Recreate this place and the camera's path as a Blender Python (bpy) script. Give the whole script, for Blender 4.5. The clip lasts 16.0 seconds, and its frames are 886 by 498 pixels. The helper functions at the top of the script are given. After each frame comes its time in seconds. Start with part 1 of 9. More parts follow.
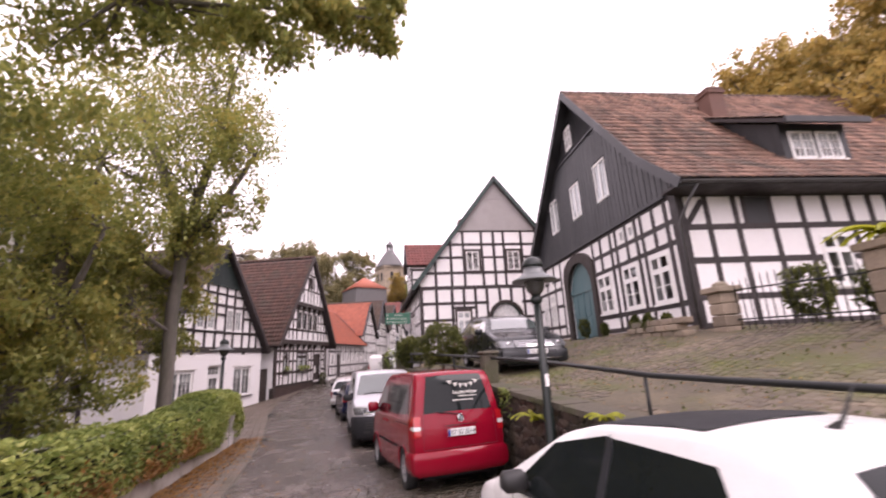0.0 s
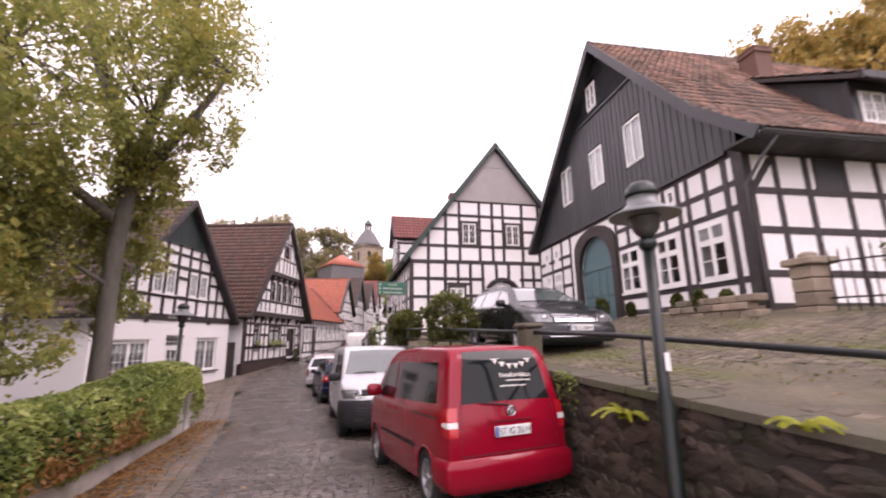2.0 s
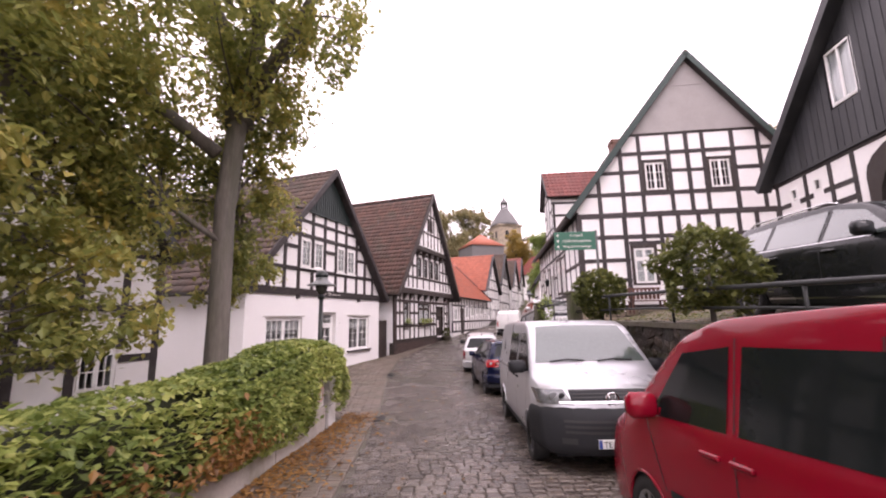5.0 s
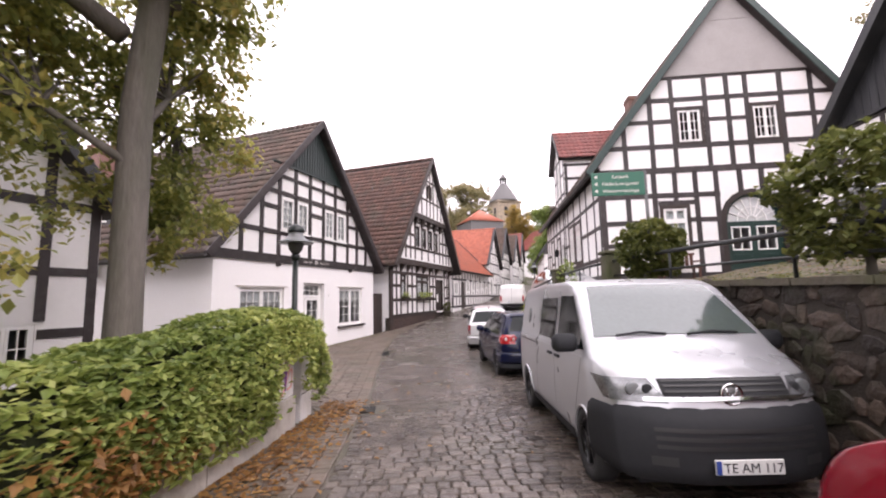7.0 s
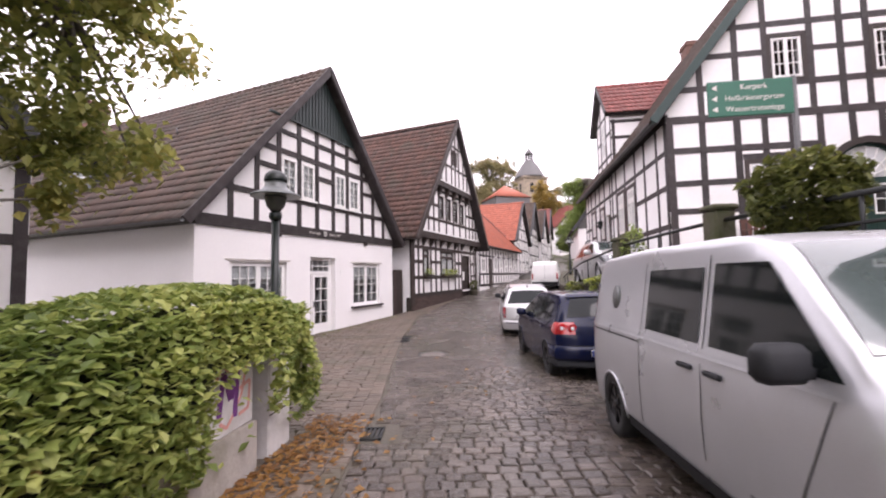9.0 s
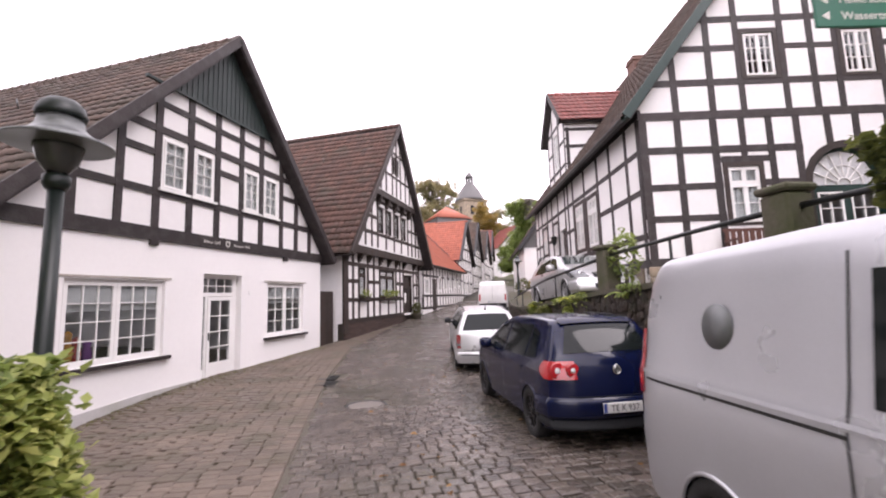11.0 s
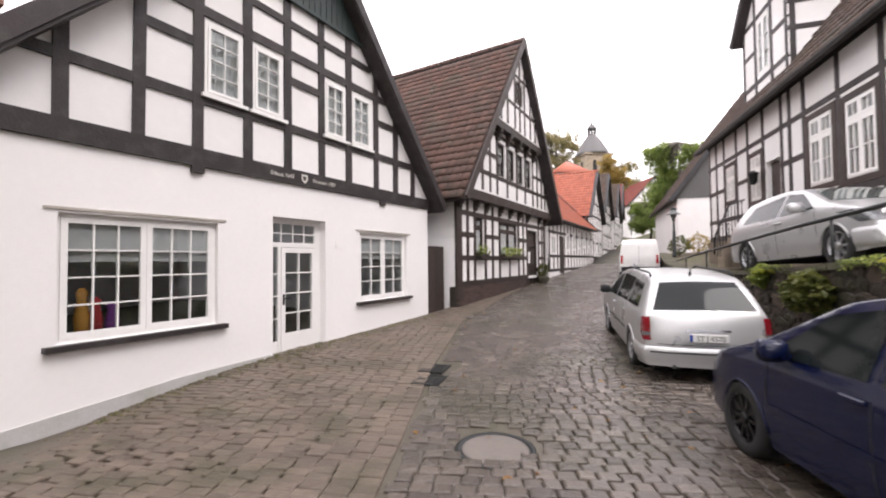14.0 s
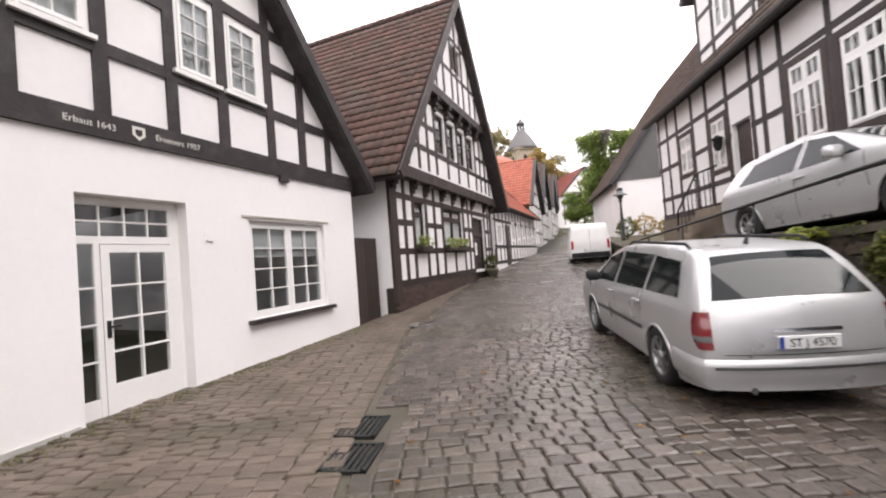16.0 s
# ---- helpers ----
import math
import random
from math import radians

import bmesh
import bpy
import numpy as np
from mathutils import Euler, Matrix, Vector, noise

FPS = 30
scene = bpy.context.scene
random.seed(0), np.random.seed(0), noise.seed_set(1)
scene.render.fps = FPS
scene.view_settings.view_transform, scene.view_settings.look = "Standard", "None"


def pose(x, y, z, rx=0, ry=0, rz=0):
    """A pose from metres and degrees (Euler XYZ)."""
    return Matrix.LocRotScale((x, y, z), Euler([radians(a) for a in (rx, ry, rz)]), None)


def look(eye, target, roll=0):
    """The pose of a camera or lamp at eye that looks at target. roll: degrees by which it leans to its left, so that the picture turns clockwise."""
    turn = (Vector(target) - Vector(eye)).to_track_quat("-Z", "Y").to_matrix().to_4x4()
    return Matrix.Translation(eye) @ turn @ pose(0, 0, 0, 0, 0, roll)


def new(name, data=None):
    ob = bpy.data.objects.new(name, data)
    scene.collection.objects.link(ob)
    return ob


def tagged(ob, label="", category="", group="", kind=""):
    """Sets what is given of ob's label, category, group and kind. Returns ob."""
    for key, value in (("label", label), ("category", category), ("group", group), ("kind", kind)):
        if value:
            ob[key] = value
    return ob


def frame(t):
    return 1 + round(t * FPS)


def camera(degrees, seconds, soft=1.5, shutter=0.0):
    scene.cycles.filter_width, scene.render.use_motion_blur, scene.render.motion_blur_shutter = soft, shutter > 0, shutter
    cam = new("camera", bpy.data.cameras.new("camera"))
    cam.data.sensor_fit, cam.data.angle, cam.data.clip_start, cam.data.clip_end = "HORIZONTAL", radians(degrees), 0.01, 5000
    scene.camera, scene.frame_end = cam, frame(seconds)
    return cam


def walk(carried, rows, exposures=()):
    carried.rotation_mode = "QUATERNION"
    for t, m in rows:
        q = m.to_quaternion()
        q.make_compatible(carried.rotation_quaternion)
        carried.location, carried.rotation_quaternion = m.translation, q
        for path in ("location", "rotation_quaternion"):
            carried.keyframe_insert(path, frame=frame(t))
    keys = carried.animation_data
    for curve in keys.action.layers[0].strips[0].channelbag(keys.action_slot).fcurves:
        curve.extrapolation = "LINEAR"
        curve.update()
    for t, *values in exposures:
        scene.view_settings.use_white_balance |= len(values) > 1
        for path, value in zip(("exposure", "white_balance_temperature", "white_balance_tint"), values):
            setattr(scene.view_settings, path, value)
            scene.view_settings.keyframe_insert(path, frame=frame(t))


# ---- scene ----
cam = camera(93.7, 16.0, soft=2.0, shutter=0.4)
PATH = [
    (0, (0.772, -7.71, 2.377), (1.306, -5.846, 2.868), -3.0),
    (0.5, (0.664, -7.087, 2.33), (1.066, -5.174, 2.754), -1.6),
    (1, (0.689, -6.473, 2.31), (1.192, -4.585, 2.735), -0.9),
    (1.5, (0.644, -5.939, 2.269), (1.437, -4.147, 2.669), -1.4),
    (2, (0.513, -5.368, 2.216), (1.156, -3.519, 2.628), -0.8),
    (2.5, (0.396, -4.713, 2.158), (0.896, -2.804, 2.484), -1.2),
    (3, (0.349, -4.079, 2.153), (0.823, -2.155, 2.43), 1.3),
    (3.5, (0.367, -3.407, 2.123), (0.621, -1.453, 2.463), -2.4),
    (4, (0.279, -2.726, 2.125), (0.541, -0.766, 2.424), -3.0),
    (4.5, (0.295, -2.084, 2.097), (0.302, -0.114, 2.438), -1.1),
    (7, (0.125, 0.606, 1.816), (0.142, 2.592, 2.046), -1.2),
    (7.5, (0.102, 1.181, 1.805), (0.161, 3.17, 2.007), -2.1),
    (8, (0.044, 1.748, 1.805), (0.039, 3.738, 1.998), 1.1),
    (8.5, (0.021, 2.369, 1.794), (0.015, 4.358, 2.003), -0.0),
    (9, (-0.036, 2.924, 1.752), (-0.134, 4.918, 1.883), -1.1),
    (9.5, (-0.009, 3.543, 1.725), (-0.124, 5.525, 1.967), -2.6),
    (10, (-0.038, 4.145, 1.712), (0.095, 6.127, 1.944), -3.7),
    (12.5, (-0.2, 7.086, 1.67), (-0.065, 9.068, 1.905), 0.8),
    (13, (-0.251, 7.708, 1.617), (-0.348, 9.702, 1.726), -0.4),
    (13.5, (-0.416, 8.314, 1.608), (-0.679, 10.294, 1.711), -2.0),
    (14, (-0.563, 8.837, 1.607), (-0.916, 10.805, 1.668), -0.6),
    (14.5, (-0.662, 9.434, 1.557), (-1.148, 11.373, 1.616), -2.3),
    (15, (-0.729, 10.022, 1.546), (-0.888, 12.014, 1.624), -1.6),
    (15.5, (-0.757, 10.637, 1.486), (-0.74, 12.635, 1.554), -5.1),
    (16, (-0.862, 11.244, 1.448), (-0.922, 13.242, 1.497), -4.3),
]
walk(cam, [(t, look(eye, aim, lean)) for t, eye, aim, lean in PATH],
     [(0, 0.5, 6650, 32), (4.5, 0.68, 6650, 32), (7, 0.86, 6470, 22), (10, 0.76, 6370, 25), (12.5, 0.80, 6500, 18), (16, 0.80, 6500, 14)])

# ---- light ----
world = bpy.data.worlds.new("overcast")
scene.world = world
world.use_nodes = True
wn, wl = world.node_tree.nodes, world.node_tree.links
wn.clear()
sky = wn.new("ShaderNodeTexSky")
sky.sky_type, sky.sun_disc = "NISHITA", False
sky.sun_elevation, sky.sun_rotation = radians(48), radians(200)
sky.air_density, sky.dust_density = 1.0, 4.0
grey = wn.new("ShaderNodeHueSaturation")
grey.inputs["Saturation"].default_value = 0.07
cloud = wn.new("ShaderNodeMix")
cloud.data_type = "RGBA"
cloud.inputs[0].default_value = 0.62
cloud.inputs[7].default_value = (13.2, 12.7, 12.9, 1)
bg = wn.new("ShaderNodeBackground")
bg.inputs["Strength"].default_value = 0.15
out = wn.new("ShaderNodeOutputWorld")
wl.new(sky.outputs[0], grey.inputs["Color"])
wl.new(grey.outputs[0], cloud.inputs[6])
wl.new(cloud.outputs[2], bg.inputs["Color"])
wl.new(bg.outputs[0], out.inputs[0])
sun = new("sun", bpy.data.lights.new("sun", "SUN"))
sun.data.energy, sun.data.angle, sun.data.color = 0.9, radians(30), (1, 0.96, 0.92)
sun.matrix_basis = pose(0, 0, 60, 38, 0, 58)

# ---- materials ----


def mk(name, col, rough=0.6, metal=0.0, var=0.15, s1=1.5, s2=25.0, bump=0.15, bs=60.0, rnd=0.0, island=0.0, spec=0.5,
       coat=0.0, stain=None, stain_amount=0.5, stain_scale=0.8, rvar=0.1, stretch=(1, 1, 1)):
    """A worn surface: colour varied at two scales, a stain of its own, fine relief, pieces varied one by one."""
    m = bpy.data.materials.new(name)
    m.use_nodes = True
    n, l = m.node_tree.nodes, m.node_tree.links
    b = n["Principled BSDF"]
    geo = n.new("ShaderNodeNewGeometry")
    mp = n.new("ShaderNodeVectorMath")
    mp.operation = "MULTIPLY"
    mp.inputs[1].default_value = stretch
    l.new(geo.outputs["Position"], mp.inputs[0])

    def noise_tex(scale, detail=3):
        t = n.new("ShaderNodeTexNoise")
        t.inputs["Scale"].default_value, t.inputs["Detail"].default_value = scale, detail
        l.new(mp.outputs[0], t.inputs["Vector"])
        return t

    def math_node(op, a, v):
        q = n.new("ShaderNodeMath")
        q.operation = op
        l.new(a, q.inputs[0])
        if isinstance(v, (int, float)):
            q.inputs[1].default_value = v
        else:
            l.new(v, q.inputs[1])
        return q.outputs[0]

    t1, t2 = noise_tex(s1, 4), noise_tex(s2, 4)
    fac = math_node("ADD", math_node("MULTIPLY", t1.outputs[0], 0.6), math_node("MULTIPLY", t2.outputs[0], 0.4))
    ramp = n.new("ShaderNodeMapRange")
    ramp.inputs[1].default_value, ramp.inputs[2].default_value = 0.3, 0.7
    ramp.inputs[3].default_value, ramp.inputs[4].default_value = 1 - var, 1 + var
    l.new(fac, ramp.inputs[0])
    val = ramp.outputs[0]
    if rnd:
        info = n.new("ShaderNodeObjectInfo")
        val = math_node("MULTIPLY", val, math_node("ADD", math_node("MULTIPLY", info.outputs["Random"], 2 * rnd), 1 - rnd))
    if island:
        val = math_node("MULTIPLY", val, math_node("ADD", math_node("MULTIPLY", geo.outputs["Random Per Island"], 2 * island), 1 - island))
    mul = n.new("ShaderNodeVectorMath")
    mul.operation = "SCALE"
    mul.inputs[0].default_value = col
    l.new(val, mul.inputs[3])
    colour = mul.outputs[0]
    if stain:
        t3 = noise_tex(stain_scale, 6)
        rs = n.new("ShaderNodeMapRange")
        rs.inputs[1].default_value, rs.inputs[2].default_value = 0.48, 0.68
        rs.inputs[3].default_value, rs.inputs[4].default_value = 0, stain_amount
        l.new(t3.outputs[0], rs.inputs[0])
        mx = n.new("ShaderNodeMix")
        mx.data_type = "RGBA"
        l.new(rs.outputs[0], mx.inputs[0])
        l.new(colour, mx.inputs[6])
        mx.inputs[7].default_value = (*stain, 1)
        colour = mx.outputs[2]
    l.new(colour, b.inputs["Base Color"])
    rr = n.new("ShaderNodeMapRange")
    rr.inputs[1].default_value, rr.inputs[2].default_value = 0.3, 0.7
    rr.inputs[3].default_value, rr.inputs[4].default_value = max(0.02, rough - rvar), min(1, rough + rvar)
    l.new(t1.outputs[0], rr.inputs[0])
    l.new(rr.outputs[0], b.inputs["Roughness"])
    b.inputs["Metallic"].default_value = metal
    b.inputs["Specular IOR Level"].default_value = spec
    b.inputs["Coat Weight"].default_value = coat
    b.inputs["Coat Roughness"].default_value = 0.06
    if bump:
        t4 = noise_tex(bs, 3)
        bp = n.new("ShaderNodeBump")
        bp.inputs["Strength"].default_value, bp.inputs["Distance"].default_value = bump, 0.02
        l.new(t4.outputs[0], bp.inputs["Height"])
        l.new(bp.outputs[0], b.inputs["Normal"])
    return m


def leafy(name, cols, rough=0.5):
    """Leaves: every leaf its own tone, light passing through."""
    m = bpy.data.materials.new(name)
    m.use_nodes = True
    n, l = m.node_tree.nodes, m.node_tree.links
    b = n["Principled BSDF"]
    geo = n.new("ShaderNodeNewGeometry")
    ramp = n.new("ShaderNodeValToRGB")
    while len(ramp.color_ramp.elements) < len(cols):
        ramp.color_ramp.elements.new(0.5)
    for i, c in enumerate(cols):
        ramp.color_ramp.elements[i].position = i / (len(cols) - 1)
        ramp.color_ramp.elements[i].color = (*c, 1)
    t = n.new("ShaderNodeTexNoise")
    t.inputs["Scale"].default_value = 0.9
    l.new(geo.outputs["Position"], t.inputs["Vector"])
    mr = n.new("ShaderNodeMapRange")
    mr.inputs[1].default_value, mr.inputs[2].default_value = 0.3, 0.7
    l.new(t.outputs[0], mr.inputs[0])
    ad = n.new("ShaderNodeMix")
    ad.inputs[0].default_value = 0.45
    l.new(geo.outputs["Random Per Island"], ad.inputs[2])
    l.new(mr.outputs[0], ad.inputs[3])
    l.new(ad.outputs[0], ramp.inputs[0])
    l.new(ramp.outputs[0], b.inputs["Base Color"])
    b.inputs["Roughness"].default_value = rough
    tr = n.new("ShaderNodeBsdfTranslucent")
    l.new(ramp.outputs[0], tr.inputs[0])
    mix = n.new("ShaderNodeMixShader")
    mix.inputs[0].default_value = 0.5
    l.new(b.outputs[0], mix.inputs[1])
    l.new(tr.outputs[0], mix.inputs[2])
    l.new(mix.outputs[0], n["Material Output"].inputs[0])
    return m


def glass(name, tint, gloss=0.04):
    """A thin pane: sees through, mirrors at a slant."""
    m = bpy.data.materials.new(name)
    m.use_nodes = True
    n, l = m.node_tree.nodes, m.node_tree.links
    n.remove(n["Principled BSDF"])
    tr, gl, fr, po, ma, mix = (n.new(k) for k in ("ShaderNodeBsdfTransparent", "ShaderNodeBsdfGlossy", "ShaderNodeLayerWeight", "ShaderNodeMath", "ShaderNodeMath", "ShaderNodeMixShader"))
    tr.inputs[0].default_value = (*tint, 1)
    gl.inputs["Roughness"].default_value = gloss
    po.operation, ma.operation = "POWER", "MULTIPLY_ADD"
    po.inputs[1].default_value = 4.0
    ma.inputs[1].default_value, ma.inputs[2].default_value = 0.80, 0.06
    l.new(fr.outputs["Facing"], po.inputs[0])
    l.new(po.outputs[0], ma.inputs[0])
    l.new(ma.outputs[0], mix.inputs[0])
    l.new(tr.outputs[0], mix.inputs[1])
    l.new(gl.outputs[0], mix.inputs[2])
    l.new(mix.outputs[0], n["Material Output"].inputs[0])
    return m


PLASTER = mk("plaster", (0.80, 0.78, 0.77), 0.85, var=0.04, s1=0.8, s2=9, bump=0.12, bs=45, stain=(0.66, 0.63, 0.60), stain_amount=0.25, stain_scale=0.7)
RENDER = mk("smooth_render", (0.82, 0.80, 0.79), 0.85, var=0.03, s1=0.6, s2=14, bump=0.10, bs=70, stain=(0.72, 0.70, 0.68), stain_amount=0.18, stain_scale=0.5)
TIMBER = mk("black_timber", (0.028, 0.021, 0.021), 0.6, var=0.35, s1=3, s2=40, bump=0.3, bs=35, rnd=0.25, stain=(0.06, 0.055, 0.052), stain_amount=0.5, stain_scale=5)
BROWN_TIMBER = mk("brown_timber", (0.035, 0.024, 0.020), 0.6, var=0.35, s1=3, s2=40, bump=0.3, bs=35, rnd=0.25)
BOARDS = mk("dark_boards", (0.030, 0.031, 0.034), 0.5, var=0.25, s1=2, s2=30, bump=0.25, bs=30, rnd=0.2, stain=(0.07, 0.07, 0.07), stain_amount=0.35, stain_scale=2, stretch=(1, 1, 0.2))
GREEN_BOARDS = mk("green_black_boards", (0.020, 0.032, 0.030), 0.5, var=0.25, s1=2, s2=30, bump=0.25, bs=30, rnd=0.2, stretch=(1, 1, 0.2))
GREY_BOARDS = mk("grey_board_cladding", (0.33, 0.31, 0.30), 0.7, var=0.10, s1=1, s2=20, bump=0.1, bs=30, stain=(0.25, 0.235, 0.22), stain_amount=0.4, stain_scale=1.5)
SLATE = mk("slate_grey_boards", (0.11, 0.105, 0.105), 0.6, var=0.15, bump=0.15)
TILE_BROWN = mk("brown_roof_tile", (0.080, 0.041, 0.030), 0.75, var=0.25, s1=1.2, s2=20, bump=0.3, bs=40, rnd=0.25, island=0.25, stain=(0.05, 0.05, 0.035), stain_amount=0.5, stain_scale=1.3)
TILE_DARK = mk("umber_roof_tile", (0.085, 0.055, 0.042), 0.75, var=0.25, s1=1.2, s2=20, bump=0.3, bs=40, rnd=0.25, island=0.25, stain=(0.055, 0.055, 0.04), stain_amount=0.5, stain_scale=1.3)
TILE_RED = mk("weathered_red_tile", (0.150, 0.086, 0.062), 0.75, var=0.3, s1=1.5, s2=20, bump=0.3, bs=40, rnd=0.55, island=0.55, stain=(0.085, 0.075, 0.058), stain_amount=0.6, stain_scale=1.2)
TILE_ORANGE = mk("orange_roof_tile", (0.34, 0.100, 0.060), 0.6, var=0.15, bump=0.2, rnd=0.15, island=0.15)
TILE_BRIGHT = mk("bright_red_tile", (0.22, 0.062, 0.050), 0.5, var=0.15, bump=0.2, rnd=0.15, island=0.15)
WHITE = mk("white_paint", (0.80, 0.79, 0.77), 0.4, var=0.04, bump=0.05)
TEAL = mk("teal_paint", (0.070, 0.140, 0.150), 0.45, var=0.12, bump=0.12, bs=30)
GREEN = mk("dark_green_paint", (0.012, 0.034, 0.028), 0.4, var=0.15, bump=0.08)
SIGN_GREEN = mk("green_enamel", (0.010, 0.110, 0.065), 0.35, var=0.08, bump=0)
STONE = mk("sandstone", (0.24, 0.19, 0.14), 0.8, var=0.25, s1=2, s2=20, bump=0.5, bs=18, rnd=0.3, stain=(0.10, 0.10, 0.07), stain_amount=0.6, stain_scale=1.5)
DARK_STONE = mk("wet_rubble_stone", (0.048, 0.034, 0.025), 0.7, var=0.6, s1=3, s2=22, bump=1.0, bs=22, rnd=0.55, stain=(0.022, 0.024, 0.009), stain_amount=0.85, stain_scale=2.6)
MORTAR = mk("dark_mortar", (0.032, 0.026, 0.020), 0.9, var=0.25, bump=0.5, bs=40)
BRICK = mk("dark_clinker_brick", (0.070, 0.045, 0.038), 0.7, var=0.25, bump=0.3, rnd=0.3)
CHIMNEY_BRICK = mk("chimney_brick", (0.16, 0.085, 0.065), 0.8, var=0.2, bump=0.3, rnd=0.2)
CONCRETE = mk("old_concrete", (0.42, 0.38, 0.34), 0.85, var=0.15, s1=1.5, s2=20, bump=0.3, bs=30, stain=(0.17, 0.16, 0.11), stain_amount=0.6, stain_scale=2)
PLINTH_GREY = mk("grey_plinth_paint", (0.46, 0.45, 0.44), 0.8, var=0.1, bump=0.2, bs=40, stain=(0.24, 0.24, 0.17), stain_amount=0.4, stain_scale=2)
IRON = mk("black_iron", (0.020, 0.022, 0.022), 0.45, metal=0.3, var=0.2, bump=0.1)
LAMP_GREEN = mk("green_black_lamp_paint", (0.008, 0.014, 0.012), 0.4, metal=0.0, var=0.15, bump=0.05)
LAMP_GREY = mk("grey_lamp_paint", (0.16, 0.17, 0.17), 0.4, metal=0.3, var=0.1, bump=0.03)
SETT = mk("wet_basalt_sett", (0.092, 0.075, 0.063), 0.22, var=0.3, s1=1.3, s2=30, bump=0.35, bs=45, rnd=0.35, island=0.35, rvar=0.14, stain=(0.05, 0.052, 0.028), stain_amount=0.45, stain_scale=0.5)
PAVER = mk("damp_clinker_paver", (0.112, 0.086, 0.066), 0.50, var=0.25, s1=1.2, s2=30, bump=0.35, bs=45, rnd=0.2, island=0.2, stain=(0.058, 0.052, 0.028), stain_amount=0.8, stain_scale=1.5)
JOINT = mk("dark_joint", (0.088, 0.075, 0.056), 0.55, var=0.3, s1=1, s2=40, bump=0.5, bs=60, stain=(0.045, 0.05, 0.022), stain_amount=0.6, stain_scale=0.7)
SOIL = mk("mossy_terrace", (0.095, 0.078, 0.050), 0.8, var=0.55, s1=1.4, s2=14, bump=1.0, bs=16, stain=(0.070, 0.076, 0.020), stain_amount=1.0, stain_scale=0.9)
GRASS = mk("hillside_grass", (0.060, 0.062, 0.025), 0.9, var=0.3, s1=0.1, s2=2, bump=0.5, bs=5)
BARK = mk("grey_bark", (0.125, 0.110, 0.095), 0.9, var=0.3, s1=4, s2=25, bump=1.0, bs=18, stretch=(1, 1, 0.25), stain=(0.07, 0.075, 0.045), stain_amount=0.5, stain_scale=3)
PANE = glass("window_glass", (0.88, 0.90, 0.90))
DARK = mk("dark_room", (0.02, 0.02, 0.02), 0.9, var=0.2, bump=0)
CLOTH = mk("white_curtain", (0.6, 0.6, 0.6), 0.9, var=0.05, bump=0.2, bs=30)
ZINC = mk("zinc_gutter", (0.10, 0.10, 0.10), 0.5, metal=0.5, var=0.15, bump=0.05)
WOOD = mk("red_brown_bench_wood", (0.10, 0.042, 0.030), 0.55, var=0.25, bump=0.2, rnd=0.2)
LETTER = mk("pale_lettering", (0.62, 0.60, 0.55), 0.6, var=0.05, bump=0)

# ---- tools ----


def box(bm, m, x0, x1, y0, y1, z0, z1, bevel=0.0):
    vs = [bm.verts.new(m @ Vector((x, y, z))) for x in (x0, x1) for y in (y0, y1) for z in (z0, z1)]
    fs = [bm.faces.new([vs[i] for i in f]) for f in ((0, 1, 3, 2), (4, 6, 7, 5), (0, 4, 5, 1), (2, 3, 7, 6), (0, 2, 6, 4), (1, 5, 7, 3))]
    if bevel:
        bmesh.ops.bevel(bm, geom=list({e for f in fs for e in f.edges}), offset=bevel, segments=1, affect="EDGES")
    return bm


def beam(bm, m, a, b, w, d0, d1):
    """A timber on a facade from (u, z) a to b, w wide, from depth d0 to d1."""
    ax, bx = Vector((a[0], 0, a[1])), Vector((b[0], 0, b[1]))
    along = (bx - ax).normalized()
    side = Vector((-along.z, 0, along.x)) * w / 2
    vs = [bm.verts.new(m @ (p + s * side + Vector((0, d, 0)))) for p in (ax, bx) for s in (-1, 1) for d in (d0, d1)]
    for f in ((0, 1, 3, 2), (4, 6, 7, 5), (0, 4, 5, 1), (2, 3, 7, 6), (0, 2, 6, 4), (1, 5, 7, 3)):
        bm.faces.new([vs[i] for i in f])
    return bm


def tube(bm, m, pts, radii, sides=8, caps=True):
    """A round bar through pts."""
    rings = []
    pts = [Vector(p) for p in pts]
    for i, p in enumerate(pts):
        d = (pts[min(i + 1, len(pts) - 1)] - pts[max(i - 1, 0)]).normalized()
        a = d.orthogonal().normalized() if i == 0 else (ref - ref.dot(d) * d).normalized()
        ref = a
        b = d.cross(a)
        r = radii[i] if isinstance(radii, (list, tuple)) else radii
        rings.append([bm.verts.new(m @ (p + r * (math.cos(k * math.tau / sides) * a + math.sin(k * math.tau / sides) * b))) for k in range(sides)])
    for r0, r1 in zip(rings, rings[1:]):
        for k in range(sides):
            bm.faces.new((r0[k], r0[(k + 1) % sides], r1[(k + 1) % sides], r1[k])).smooth = True
    if caps:
        bm.faces.new(rings[0][::-1])
        bm.faces.new(rings[-1])
    return bm


def lathe(bm, m, prof, sides=20):
    """A turned shape: prof is (radius, height) from bottom to top."""
    rings = [[bm.verts.new(m @ Vector((r * math.cos(k * math.tau / sides), r * math.sin(k * math.tau / sides), z))) for k in range(sides)] for r, z in prof]
    for r0, r1 in zip(rings, rings[1:]):
        for k in range(sides):
            bm.faces.new((r0[k], r0[(k + 1) % sides], r1[(k + 1) % sides], r1[k])).smooth = True
    bm.faces.new(rings[0][::-1])
    bm.faces.new(rings[-1])
    return bm


